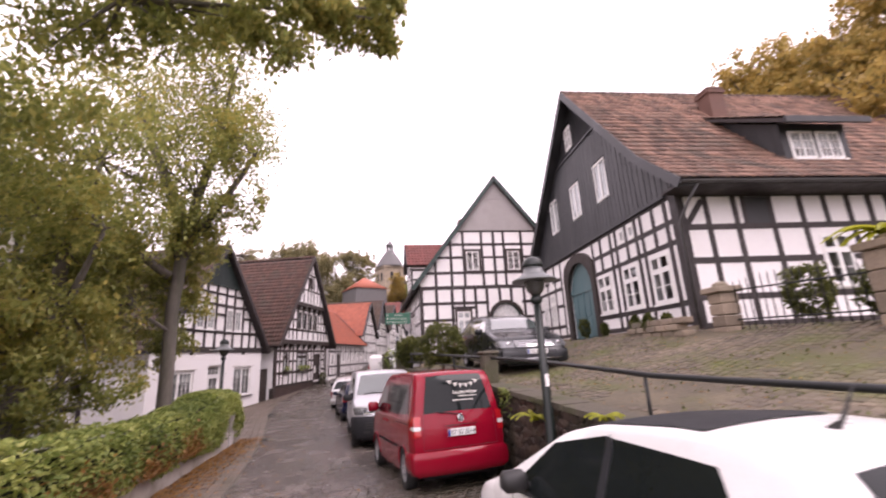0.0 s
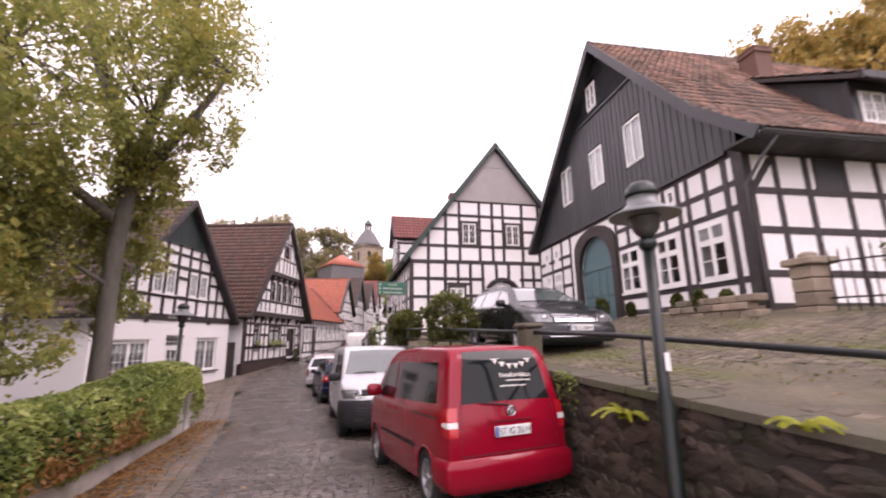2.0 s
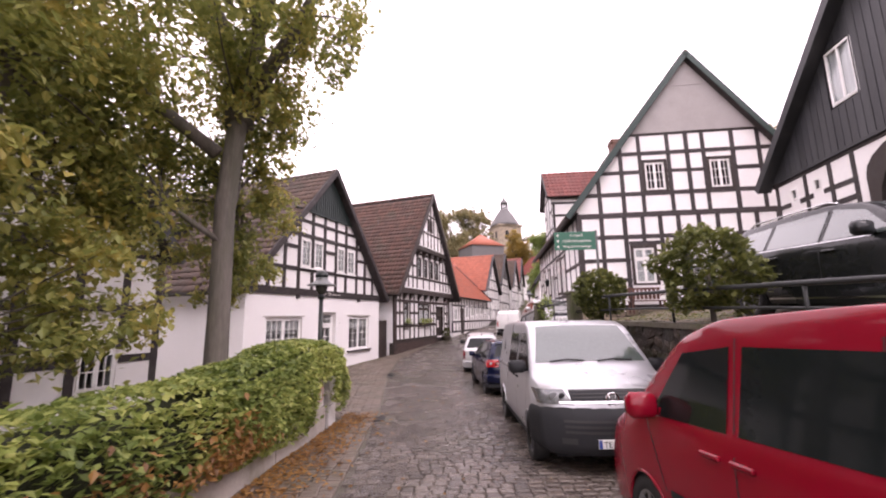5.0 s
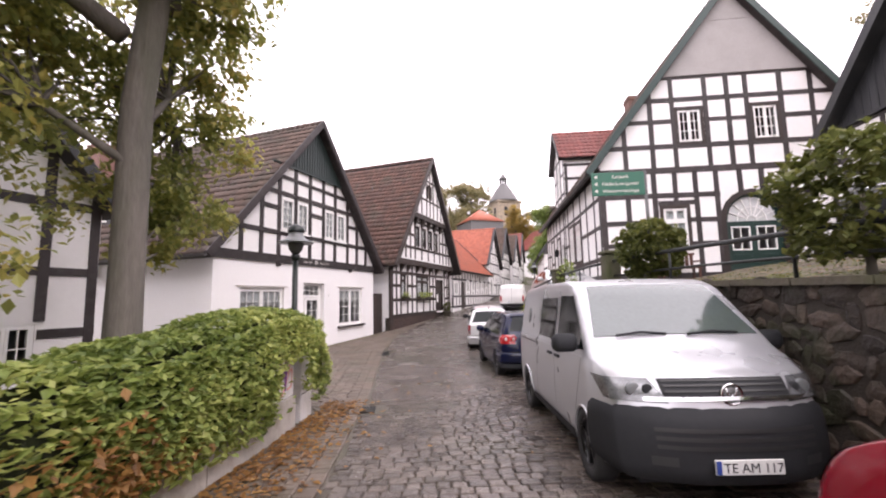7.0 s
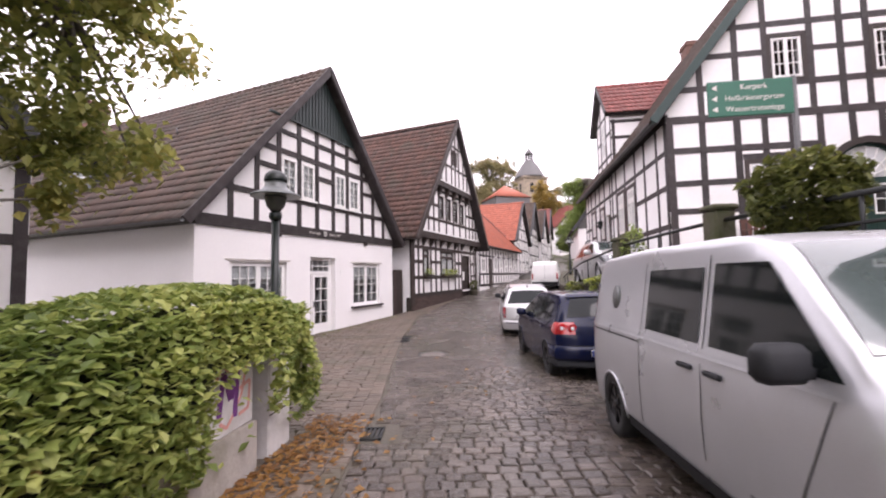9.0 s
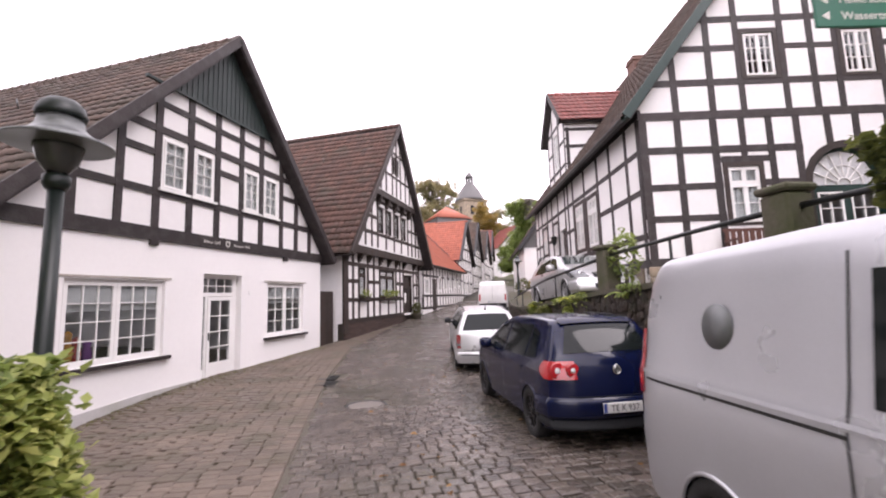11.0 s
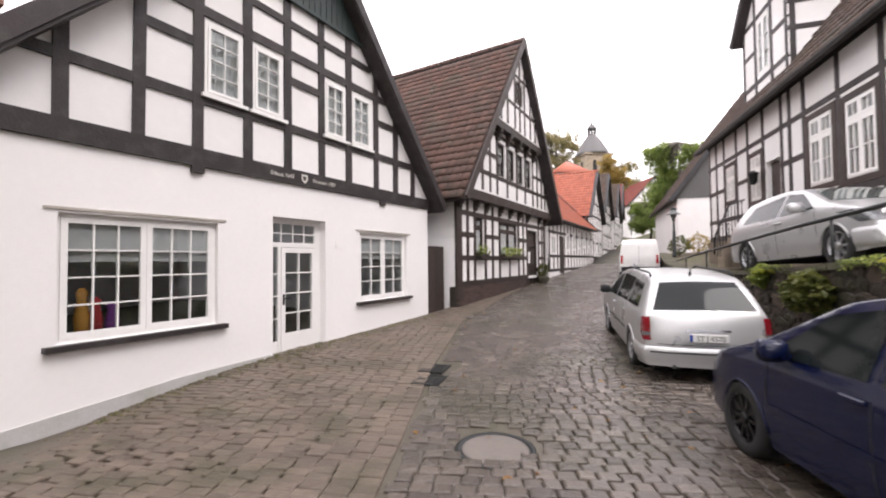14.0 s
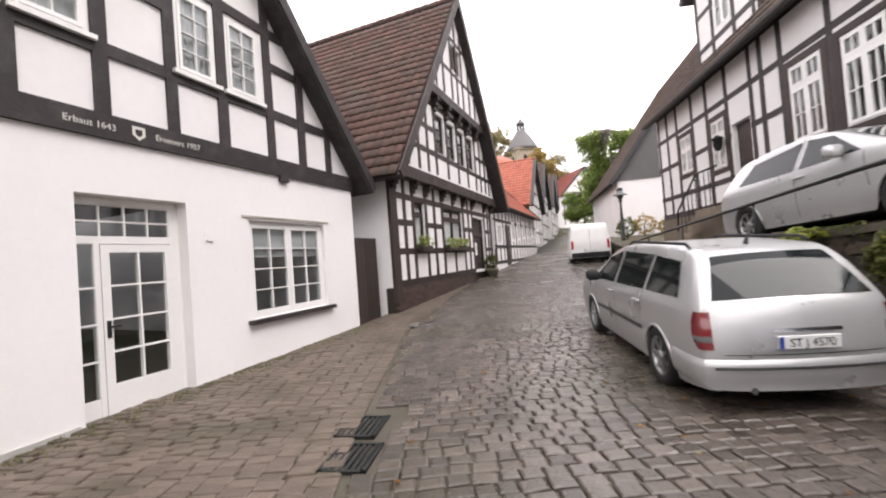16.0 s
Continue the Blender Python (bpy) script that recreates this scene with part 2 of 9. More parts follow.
def thing(name, m, label, category, group="", kind=""):
    """An empty at a thing's base, to carry its parts."""
    ob = new(name)
    ob.empty_display_size = 0.1
    ob.matrix_basis = m
    return tagged(ob, label, category, group, kind)


def root_of(ob):
    while ob.parent:
        ob = ob.parent
    return ob


def part(name, bm, material, parent, label="", kind="", smooth=False):
    """A bmesh in world metres as one mesh under its thing."""
    bmesh.ops.recalc_face_normals(bm, faces=bm.faces)
    me = bpy.data.meshes.new(name)
    bm.to_mesh(me)
    bm.free()
    me.transform(root_of(parent).matrix_basis.inverted())
    for mt in material if isinstance(material, (list, tuple)) else (material,):
        me.materials.append(mt)
    if smooth:
        for p in me.polygons:
            p.use_smooth = True
    ob = new(name, me)
    ob.parent = parent
    return tagged(ob, label, kind=kind)


def whole(name, bm, material, label, category, kind="", group="", smooth=False):
    """A bmesh as a thing of its own."""
    bmesh.ops.recalc_face_normals(bm, faces=bm.faces)
    me = bpy.data.meshes.new(name)
    bm.to_mesh(me)
    bm.free()
    for mt in material if isinstance(material, (list, tuple)) else (material,):
        me.materials.append(mt)
    if smooth:
        for p in me.polygons:
            p.use_smooth = True
    return tagged(new(name, me), label, category, group, kind)


def lerp_table(tab, v):
    """Smoothly between the rows (v, value) of a table."""
    if v <= tab[0][0]:
        return tab[0][1]
    for (a, p), (b, q) in zip(tab, tab[1:]):
        if v <= b:
            return p + (q - p) * (v - a) / (b - a)
    return tab[-1][1]


I4 = Matrix.Identity(4)
RNG = random.Random(7)


def leaf_cloud(bm, pts, size, spread=1.0, up=0.3, seed=1):
    """Small folded leaves at the points."""
    rng = random.Random(seed)
    for p in pts:
        a, t = rng.uniform(0, math.tau), rng.uniform(-1.0, 1.0) * spread
        s = size * rng.uniform(0.6, 1.3)
        d = Vector((math.cos(a) * math.cos(t), math.sin(a) * math.cos(t), math.sin(t) + up)).normalized()
        side = d.cross(Vector((rng.uniform(-0.4, 0.4), rng.uniform(-0.4, 0.4), 1))).normalized()
        nrm = side.cross(d)
        p = Vector(p)
        v = [bm.verts.new(q) for q in (p - d * s, p + side * s * 0.62 + nrm * s * 0.18 - d * s * 0.15, p + d * s, p - side * s * 0.62 + nrm * s * 0.18 - d * s * 0.15)]
        bm.faces.new((v[0], v[1], v[2]))
        bm.faces.new((v[0], v[2], v[3]))
    return bm


IVY = leafy("ivy_leaves", [(0.075, 0.115, 0.030), (0.20, 0.265, 0.065), (0.38, 0.43, 0.125), (0.56, 0.56, 0.19)])
DARK_LEAF = leafy("evergreen_leaves", [(0.046, 0.06, 0.019), (0.115, 0.131, 0.035), (0.218, 0.219, 0.061)])
LEAF_A = leafy("turning_leaves", [(0.135, 0.165, 0.05), (0.26, 0.29, 0.082), (0.40, 0.385, 0.115), (0.55, 0.42, 0.115)])
LEAF_B = leafy("autumn_leaves", [(0.19, 0.165, 0.055), (0.34, 0.255, 0.075), (0.48, 0.335, 0.10), (0.26, 0.225, 0.085)])
# distance haze is mixed into these leaf tones, paler and greyer than LEAF_B
LEAF_C = leafy("hazed_far_leaves", [(0.24, 0.235, 0.13), (0.33, 0.30, 0.16), (0.42, 0.33, 0.17)])
LEAF_G = leafy("fresh_green_leaves", [(0.12, 0.17, 0.045), (0.22, 0.29, 0.08), (0.33, 0.38, 0.12)])
LITTER = leafy("fallen_leaves", [(0.135, 0.068, 0.029), (0.257, 0.128, 0.046), (0.405, 0.225, 0.065), (0.176, 0.09, 0.039)])
YELLOW = leafy("yellow_fern", [(0.20, 0.22, 0.02), (0.38, 0.40, 0.03), (0.50, 0.48, 0.06)])

# ---- the lie of the land ----
STREET = [(-60, 4.6), (-30, 2.4), (-12, 1.08), (-7.7, 0.76), (-0.9, 0.29), (2.2, 0.12), (6, 0.03), (9, 0.0), (12.6, -0.05), (14.8, 0.0), (20, 0.17), (29, 0.62), (38, 1.15),
          (60, 2.9), (100, 6.6), (140, 14.0), (220, 20.0)]
LEFT_EDGE = [(-12, -0.75), (2, -0.92), (5, -1.02), (9, -1.25), (12, -1.58), (15, -1.82), (19, -1.88), (23, -1.15), (28, 0.0), (40, 4.0), (55, 8.6), (100, 20)]
WALL_X = [(-12, 4.05), (-1, 3.85), (4, 3.58), (8, 3.38), (12, 3.25), (16, 3.4), (21, 4.2), (27, 5.4), (32, 6.7), (40, 9.0), (55, 13.4), (100, 26)]
WALL_TOP = [(-12, 1.42), (-4, 1.55), (-2, 1.66), (0, 1.76), (3, 1.9), (6, 1.96), (9, 1.92), (12, 1.75), (16, 1.45), (20, 1.28), (24, 1.26), (28, 1.5), (34, 2.0)]


def street_z(y):
    return lerp_table(STREET, y)


def dip(x, y):
    """The pavement falls away towards the near corner of the white house."""
    return -0.28 * min(1, max(0, (-4.3 - x) / 1.5)) * min(1, max(0, (y - 6.5) / 2)) * min(1, max(0, (15.2 - y) / 2.4))


def ground_z(x, y):
    """The natural ground away from the terrace."""
    z = street_z(y) + 1.6 * dip(x, y)
    if x > 22:
        z += min(16, (x - 22) * 0.42)
    if x < -12 and y < 80:
        z -= min(1.0, (-12 - x) * 0.05)
    if y > 60:
        z += min(14, abs(x - lerp_table(LEFT_EDGE, y) - 3) * 0.10)
    return z


def terrace_z(x, y):
    wx, top = lerp_table(WALL_X, y), lerp_table(WALL_TOP, y)
    inner = lerp_table([(-12, 2.2), (-4, 2.5), (0, 2.68), (8, 2.62), (12, 2.45), (16, 2.3), (22, 1.9), (27, 1.8), (30, 1.9), (35, 2.2)], y)
    k = min(1, max(0, (x - wx) / 5.5)) ** 1.7
    return top - 0.05 + (inner - top + 0.05) * k


def sheet(bm, xs, ys, zf):
    """A surface over the grid xs, ys."""
    grid = [[bm.verts.new((x, y, zf(x, y))) for x in xs] for y in ys]
    for a, b in zip(grid, grid[1:]):
        for i in range(len(xs) - 1):
            bm.faces.new((a[i], a[i + 1], b[i + 1], b[i])).smooth = True
    return bm


xs = [-900, -300, -120, -60, -40, -30, -22, -16, -12, -9, -7, -5, -4, -3, -2, -1, 0, 1, 2, 3, 4, 5, 6, 8, 10, 13, 16, 20, 24, 28, 34, 40, 50, 60, 80, 120, 300, 900]
ys = [-900, -300, -120, -60, -40, -30, -20, -14] + [-12 + 1.5 * i for i in range(42)] + [54, 58, 62, 66, 70, 75, 80, 90, 100, 110, 120, 130, 140, 160, 180, 220, 300, 500, 900]
ground = whole("ground", sheet(bmesh.new(), xs, ys, lambda x, y: ground_z(x, y) - 0.10), GRASS, "damp grassy ground with autumn leaves", "ground", "structure")

# ---- houses ----


def frame_of(x, y, z, turn):
    """Facade axes: u along the wall, depth inwards, height."""
    return pose(x, y, z, 0, 0, turn)


def clip_segments(lo, hi, cuts):
    """What is left of lo..hi without the cuts."""
    segs = [(lo, hi)]
    for a, b in cuts:
        nxt = []
        for s, e in segs:
            if b <= s or a >= e:
                nxt.append((s, e))
            else:
                nxt += [(s, a)] if a > s else []
                nxt += [(b, e)] if b < e else []
        segs = nxt
    return [(s, e) for s, e in segs if e - s > 0.06]


def wall_slab(bm, m, outline, holes, d0, d1):
    """A wall with its openings: outline and holes in (u, z), from depth d0 to d1."""
    edges = []
    for loop in [outline] + holes:
        vs = [bm.verts.new((u, d0, z)) for u, z in loop]
        edges += [bm.edges.new((vs[i], vs[(i + 1) % len(vs)])) for i in range(len(vs))]
    bmesh.ops.triangle_fill(bm, edges=edges, use_beauty=True, use_dissolve=False, normal=(0, -1, 0))
    ret = bmesh.ops.extrude_face_region(bm, geom=list(bm.faces))
    for v in [g for g in ret["geom"] if isinstance(g, bmesh.types.BMVert)]:
        v.co.y = d1
    bmesh.ops.transform(bm, matrix=m, verts=bm.verts)
    return bm


def rect(u0, u1, z0, z1):
    return [(u0, z0), (u1, z0), (u1, z1), (u0, z1)]


def arch(u0, u1, z0, z1, rise):
    """An opening with an arched head, z1 high at the crown."""
    mid, half = (u0 + u1) / 2, (u1 - u0) / 2
    return [(u0, z0), (u1, z0)] + [(mid + half * math.cos(a), z1 - rise + rise * math.sin(a)) for a in [math.pi * k / 10 for k in range(11)]]


def window(house, m, u0, u1, z0, z1, cols=2, rows=3, leaves=2, depth=0.07, mat=None, sill=True, curtain="", name="window", transom=None, bar=0.018, stile=0.05):
    """A casement window in its opening, with leaves, glazing bars, panes and sill."""
    mat = mat or WHITE
    f = 0.045
    win = part(name, wall_slab(bmesh.new(), m, rect(u0, u1, z0, z1), [rect(u0 + f, u1 - f, z0 + f, z1 - f)], depth - 0.02, depth + 0.07), mat, house)
    tiers = [(z0 + f, z1 - f)] if transom is None else [(z0 + f, transom - 0.025), (transom + 0.025, z1 - f)]
    if transom is not None:
        part("transom", box(bmesh.new(), m, u0 + f, u1 - f, depth - 0.03, depth + 0.06, transom - 0.025, transom + 0.025), mat, win)
    w = (u1 - u0 - 2 * f) / leaves
    for ti, (a, b) in enumerate(tiers):
        nrow = rows if ti == 0 else 1
        for i in range(leaves):
            l0, l1 = u0 + f + i * w, u0 + f + (i + 1) * w
            s = stile
            cw, rh = (l1 - l0 - 2 * s + bar) / cols, (b - a - 2 * s + bar) / nrow
            lights = [rect(l0 + s + cw * i2, l0 + s + cw * (i2 + 1) - bar, a + s + rh * k2, a + s + rh * (k2 + 1) - bar) for i2 in range(cols) for k2 in range(nrow)]
            part("casement", wall_slab(bmesh.new(), m, rect(l0 + 0.002, l1 - 0.002, a + 0.002, b - 0.002), lights, depth - 0.035, depth + 0.015), mat, win)
            part("pane", box(bmesh.new(), m, l0 + s, l1 - s, depth - 0.004, depth + 0.002, a + s, b - s), PANE, win).visible_shadow = False
    if sill:
        part("sill", box(bmesh.new(), m, u0 - 0.06, u1 + 0.06, -0.07, depth + 0.02, z0 - 0.055, z0 - 0.003), sill if not isinstance(sill, bool) else mat, win)
    if curtain:
        bm = bmesh.new()
        if curtain == "blind":
            zz = z1 - 0.08
            while zz > z0 + (z1 - z0) * 0.62:
                box(bm, m, u0 + 0.08, u1 - 0.08, depth + 0.03, depth + 0.05, zz - 0.018, zz)
                zz -= 0.026
        else:
            n = int((u1 - u0) / 0.05)
            pts = [(u0 + 0.05 + (u1 - u0 - 0.1) * k / n, depth + 0.05 + 0.015 * math.sin(k * 1.9)) for k in range(n + 1)]
            top, bot = z1 - 0.05, z0 + 0.03 if curtain == "full" else z0 + (z1 - z0) * 0.45
            for (a, d), (b, e) in zip(pts, pts[1:]):
                bm.faces.new([bm.verts.new(m @ Vector(v)) for v in ((a, d, bot), (b, e, bot), (b, e, top), (a, d, top))])
        part("blind" if curtain == "blind" else "curtain", bm, CLOTH, win)
    return win


def timbers(house, m, posts, rails, top_of, cuts=(), w=0.16, d0=-0.018, d1=0.06, mat=None, braces=()):
    """The frame's posts (u, z0, z1[, w]), rails (z, u0, u1[, w]) and braces, one mesh a timber, clear of the openings."""
    mat = mat or TIMBER
    for p in posts:
        u, a, b = p[:3]
        ww = p[3] if len(p) > 3 else w
        b = min(b, top_of(u) - 0.1)
        for s, e in clip_segments(a, b, [(c[2] - 0.001, c[3] + 0.001) for c in cuts if c[0] - ww * 0.3 < u < c[1] + ww * 0.3]):
            lean = RNG.uniform(-0.012, 0.012)
            part("post", beam(bmesh.new(), m, (u - lean, s), (u + lean, e), ww * RNG.uniform(0.92, 1.08), d0, d1), mat, house)
    for r in rails:
        z, a, b = r[:3]
        ww = r[3] if len(r) > 3 else w
        lim = clip_segments(a, b, [(c[0] - 0.001, c[1] + 0.001) for c in cuts if c[2] - ww * 0.3 < z < c[3] + ww * 0.3])
        for s, e in lim:
            while s < e and top_of(s) < z + 0.05:
                s += 0.05
            while e > s and top_of(e) < z + 0.05:
                e -= 0.05
            if e - s > 0.1:
                dz = RNG.uniform(-0.008, 0.008)
                part("rail", beam(bmesh.new(), m, (s, z - dz), (e, z + dz), ww * RNG.uniform(0.92, 1.08), d0 + 0.004, d1), mat, house)
    for a, b in braces:
        part("brace", beam(bmesh.new(), m, a, b, w, d0 + 0.007, d1), mat, house)


TILE_MESH = {}


def tile_shape(w, l, th=0.018, hump=0.035):
    """One pantile: w wide, l long, its tail proud; x across, y up the slope, z out."""
    prof = [(-0.5, 0.35), (-0.28, 1.0), (-0.02, 0.35), (0.25, 0.0), (0.5, 0.35)]
    vs, fs = [], []
    for j, (y, lift) in enumerate(((0, 0.042), (l * 1.12, 0.0))):
        for x, h in prof:
            vs.append((x * w, y, lift + h * hump))
    for x, h in prof:
        vs.append((x * w, 0.0, 0.042 + h * hump - 0.03))
    n = len(prof)
    for i in range(n - 1):
        fs.append((i, i + 1, n + i + 1, n + i))
        fs.append((2 * n + i, 2 * n + i + 1, i + 1, i))
    return vs, fs


def tiled_slope(house, origin, along, up, w, h, mat, parts=0, tw=0.23, tl=0.34, flat=False, trim=None, near=(0, 0), deck_name="roof_deck"):
    """A pitched roof face: a deck slab with courses of tiles; the tiles nearest to near are parts, the rest one mesh."""
    origin, along, up = Vector(origin), Vector(along).normalized(), Vector(up).normalized()
    out_n = along.cross(up).normalized()
    if out_n.z < 0:
        out_n = -out_n
    m = Matrix((along, up, out_n)).transposed().to_4x4()
    m.translation = origin
    bm = bmesh.new()
    box(bm, m, 0, w, 0, h, -0.14, -0.03)
    deck = part(deck_name, bm, TIMBER, house)
    key = (round(tw, 3), round(tl, 3), flat)
    vs, fs = tile_shape(tw, tl, hump=0.012 if flat else 0.035)
    inv = root_of(house).matrix_basis.inverted()
    slots = []
    for j in range(int(h / tl)):
        for i in range(int(w / tw)):
            x, y = (i + 0.5) * tw, j * tl
            if trim and not trim(x, y + tl / 2):
                continue
            slots.append((x + RNG.uniform(-0.006, 0.006), y + RNG.uniform(-0.008, 0.008), RNG.uniform(-0.02, 0.02), RNG.uniform(-0.004, 0.008)))
    slots.sort(key=lambda s: (s[0] - near[0]) ** 2 + (s[1] - near[1]) ** 2)
    if parts:
        me = bpy.data.meshes.new("tile")
        me.from_pydata(vs, [], fs)
        me.materials.append(mat)
        for p in me.polygons:
            p.use_smooth = True
        for x, y, a, dz in slots[:parts]:
            ob = new("tile", me)
            ob.parent = deck
            ob.matrix_basis = inv @ m @ pose(x, y, dz, 0, 0, math.degrees(a))
    co, fa = [], []
    for x, y, a, dz in slots[parts:]:
        q = m @ pose(x, y, dz, 0, 0, math.degrees(a))
        base = len(co)
        co += [inv @ (q @ Vector(v)) for v in vs]
        fa += [tuple(base + i for i in f) for f in fs]
    if co:
        me = bpy.data.meshes.new("tiles")
        me.from_pydata(co, [], fa)
        me.materials.append(mat)
        for p in me.polygons:
            p.use_smooth = True
        ob = new("tiles", me)
        ob.parent = deck
        tagged(ob, kind="stuff")
    return deck


def gable_roof(house, m, u0, u1, zeave, zapex, over, depth, mat, parts=(0, 0), tw=0.23, tl=0.34, flat=False, verge=None, verge_w=0.28, near=(0.5, 1.0), back_over=0.2):
    """A pitched roof over a gable from u0 to u1 (roof edge to roof edge), from over before the wall to depth behind it."""
    mid = (u0 + u1) / 2
    half, rise = (u1 - u0) / 2, zapex - zeave
    length = math.hypot(half, rise)
    r3 = m.to_3x3()
    total = over + depth + back_over
    y_far = depth + back_over
    # one face climbs with u, the other against it
    tiled_slope(house, m @ Vector((u0, y_far, zeave)), r3 @ Vector((0, -1, 0)), r3 @ Vector((half, 0, rise)), total, length, mat, parts[0], tw, tl, flat, near=(total - near[0], near[1]))
    tiled_slope(house, m @ Vector((u1, -over, zeave)), r3 @ Vector((0, 1, 0)), r3 @ Vector((-half, 0, rise)), total, length, mat, parts[1], tw, tl, flat, near=near)
    v = verge or TIMBER
    nx, nz = rise / length, half / length
    for sgn, uu in ((1, u0), (-1, u1)):
        bm = bmesh.new()
        off = verge_w / 2
        a = (uu + sgn * nx * (off - 0.09) - sgn * 0.02, zeave - nz * (off - 0.09))
        b = (mid + sgn * nx * (off - 0.09), zapex - nz * (off - 0.09))
        beam(bm, m, a, b, verge_w, -over - 0.03, -over + 0.015)
        part("verge_board", bm, v, house)
        part("soffit", beam(bmesh.new(), m, (a[0] + sgn * 0.02, a[1] - 0.03), b, 0.05, -over + 0.02, 0.0), v, house)
    bm = bmesh.new()
    k = int(total / 0.36)
    for i in range(k):
        y = -over + 0.36 * i
        tube(bm, m, [(mid, y, zapex + 0.005), (mid, y + 0.39, zapex - 0.012)], [0.115, 0.10], 8)
    part("ridge_tiles", bm, mat, house, kind="stuff")


def gutter(house, m, u0, u1, z, d):
    bm = bmesh.new()
    n, r = 8, 0.065
    for a in range(n):
        t0, t1 = math.pi + math.pi * a / n, math.pi + math.pi * (a + 1) / n
        p = [(d + r * math.cos(t), z + r * math.sin(t)) for t in (t0, t1)]
        q = [(d + (r - 0.008) * math.cos(t), z + (r - 0.008) * math.sin(t)) for t in (t0, t1)]
        for c in (p, q):
            bm.faces.new([bm.verts.new(m @ Vector((u, y, zz))) for u, (y, zz) in ((u0, c[0]), (u0, c[1]), (u1, c[1]), (u1, c[0]))])
    part("gutter", bm, ZINC, house)


def boards(house, m, u0, u1, z0, top_of, mat, w=0.16, d0=-0.03, d1=0.0, cuts=(), batten=0.03):
    """Upright cladding boards under the roof line, with cover battens."""
    u = u0
    while u < u1 - 0.02:
        e = min(u + w, u1)
        lo_top, hi_top = top_of(u), top_of(e)
        if max(lo_top, hi_top) > z0 + 0.1:
            for s, t in clip_segments(z0, max(lo_top, hi_top), [(c[2], c[3]) for c in cuts if c[0] < (u + e) / 2 < c[1]]):
                last = t >= max(lo_top, hi_top) - 1e-6
                bm = bmesh.new()
                za, zb = (max(s + 0.02, lo_top), max(s + 0.02, hi_top)) if last else (t, t)
                vs = [bm.verts.new(m @ Vector(p)) for p in ((u, d0, s), (e, d0, s), (e, d0, zb), (u, d0, za), (u, d1, s), (e, d1, s), (e, d1, zb), (u, d1, za))]
                for f in ((0, 1, 2, 3), (5, 4, 7, 6), (0, 4, 5, 1), (1, 5, 6, 2), (2, 6, 7, 3), (3, 7, 4, 0)):
                    bm.faces.new([vs[i] for i in f])
                box(bm, m, u - batten / 2, u + batten / 2, d0 - 0.014, d0, s, max(s + 0.02, (za if last else t) - 0.02))
                part("board", bm, mat, house)
        u = e


def closed_body(house, m, u0, u1, depth, z0, zt, mat, front_gap=0.26):
    """The other three walls and the floor of a house."""
    for q in ((u0, u0 + 0.25, front_gap, depth), (u1 - 0.25, u1, front_gap, depth), (u0 + 0.25, u1 - 0.25, depth - 0.25, depth)):
        part("wall", box(bmesh.new(), m, *q, z0, zt), mat, house)
    part("floor_slab", box(bmesh.new(), m, u0 + 0.26, u1 - 0.26, front_gap + 0.01, depth - 0.26, z0 + 0.02, z0 + 0.1), DARK, house)


def gable_top(u0, u1, zeave, zapex):
    mid, slope = (u0 + u1) / 2, (zapex - zeave) / ((u1 - u0) / 2)
    return lambda u: zapex - abs(u - mid) * slope


def chimney(house, m, u, d, w, dd, z0, z1):
    bm = bmesh.new()
    box(bm, m, u - w / 2, u + w / 2, d - dd / 2, d + dd / 2, z0, z1)
    box(bm, m, u - w / 2 - 0.05, u + w / 2 + 0.05, d - dd / 2 - 0.05, d + dd / 2 + 0.05, z1 - 0.18, z1 - 0.06)
    box(bm, m, u - w / 2 - 0.02, u + w / 2 + 0.02, d - dd / 2 - 0.02, d + dd / 2 + 0.02, z1, z1 + 0.05)
    part("chimney", bm, CHIMNEY_BRICK, house)


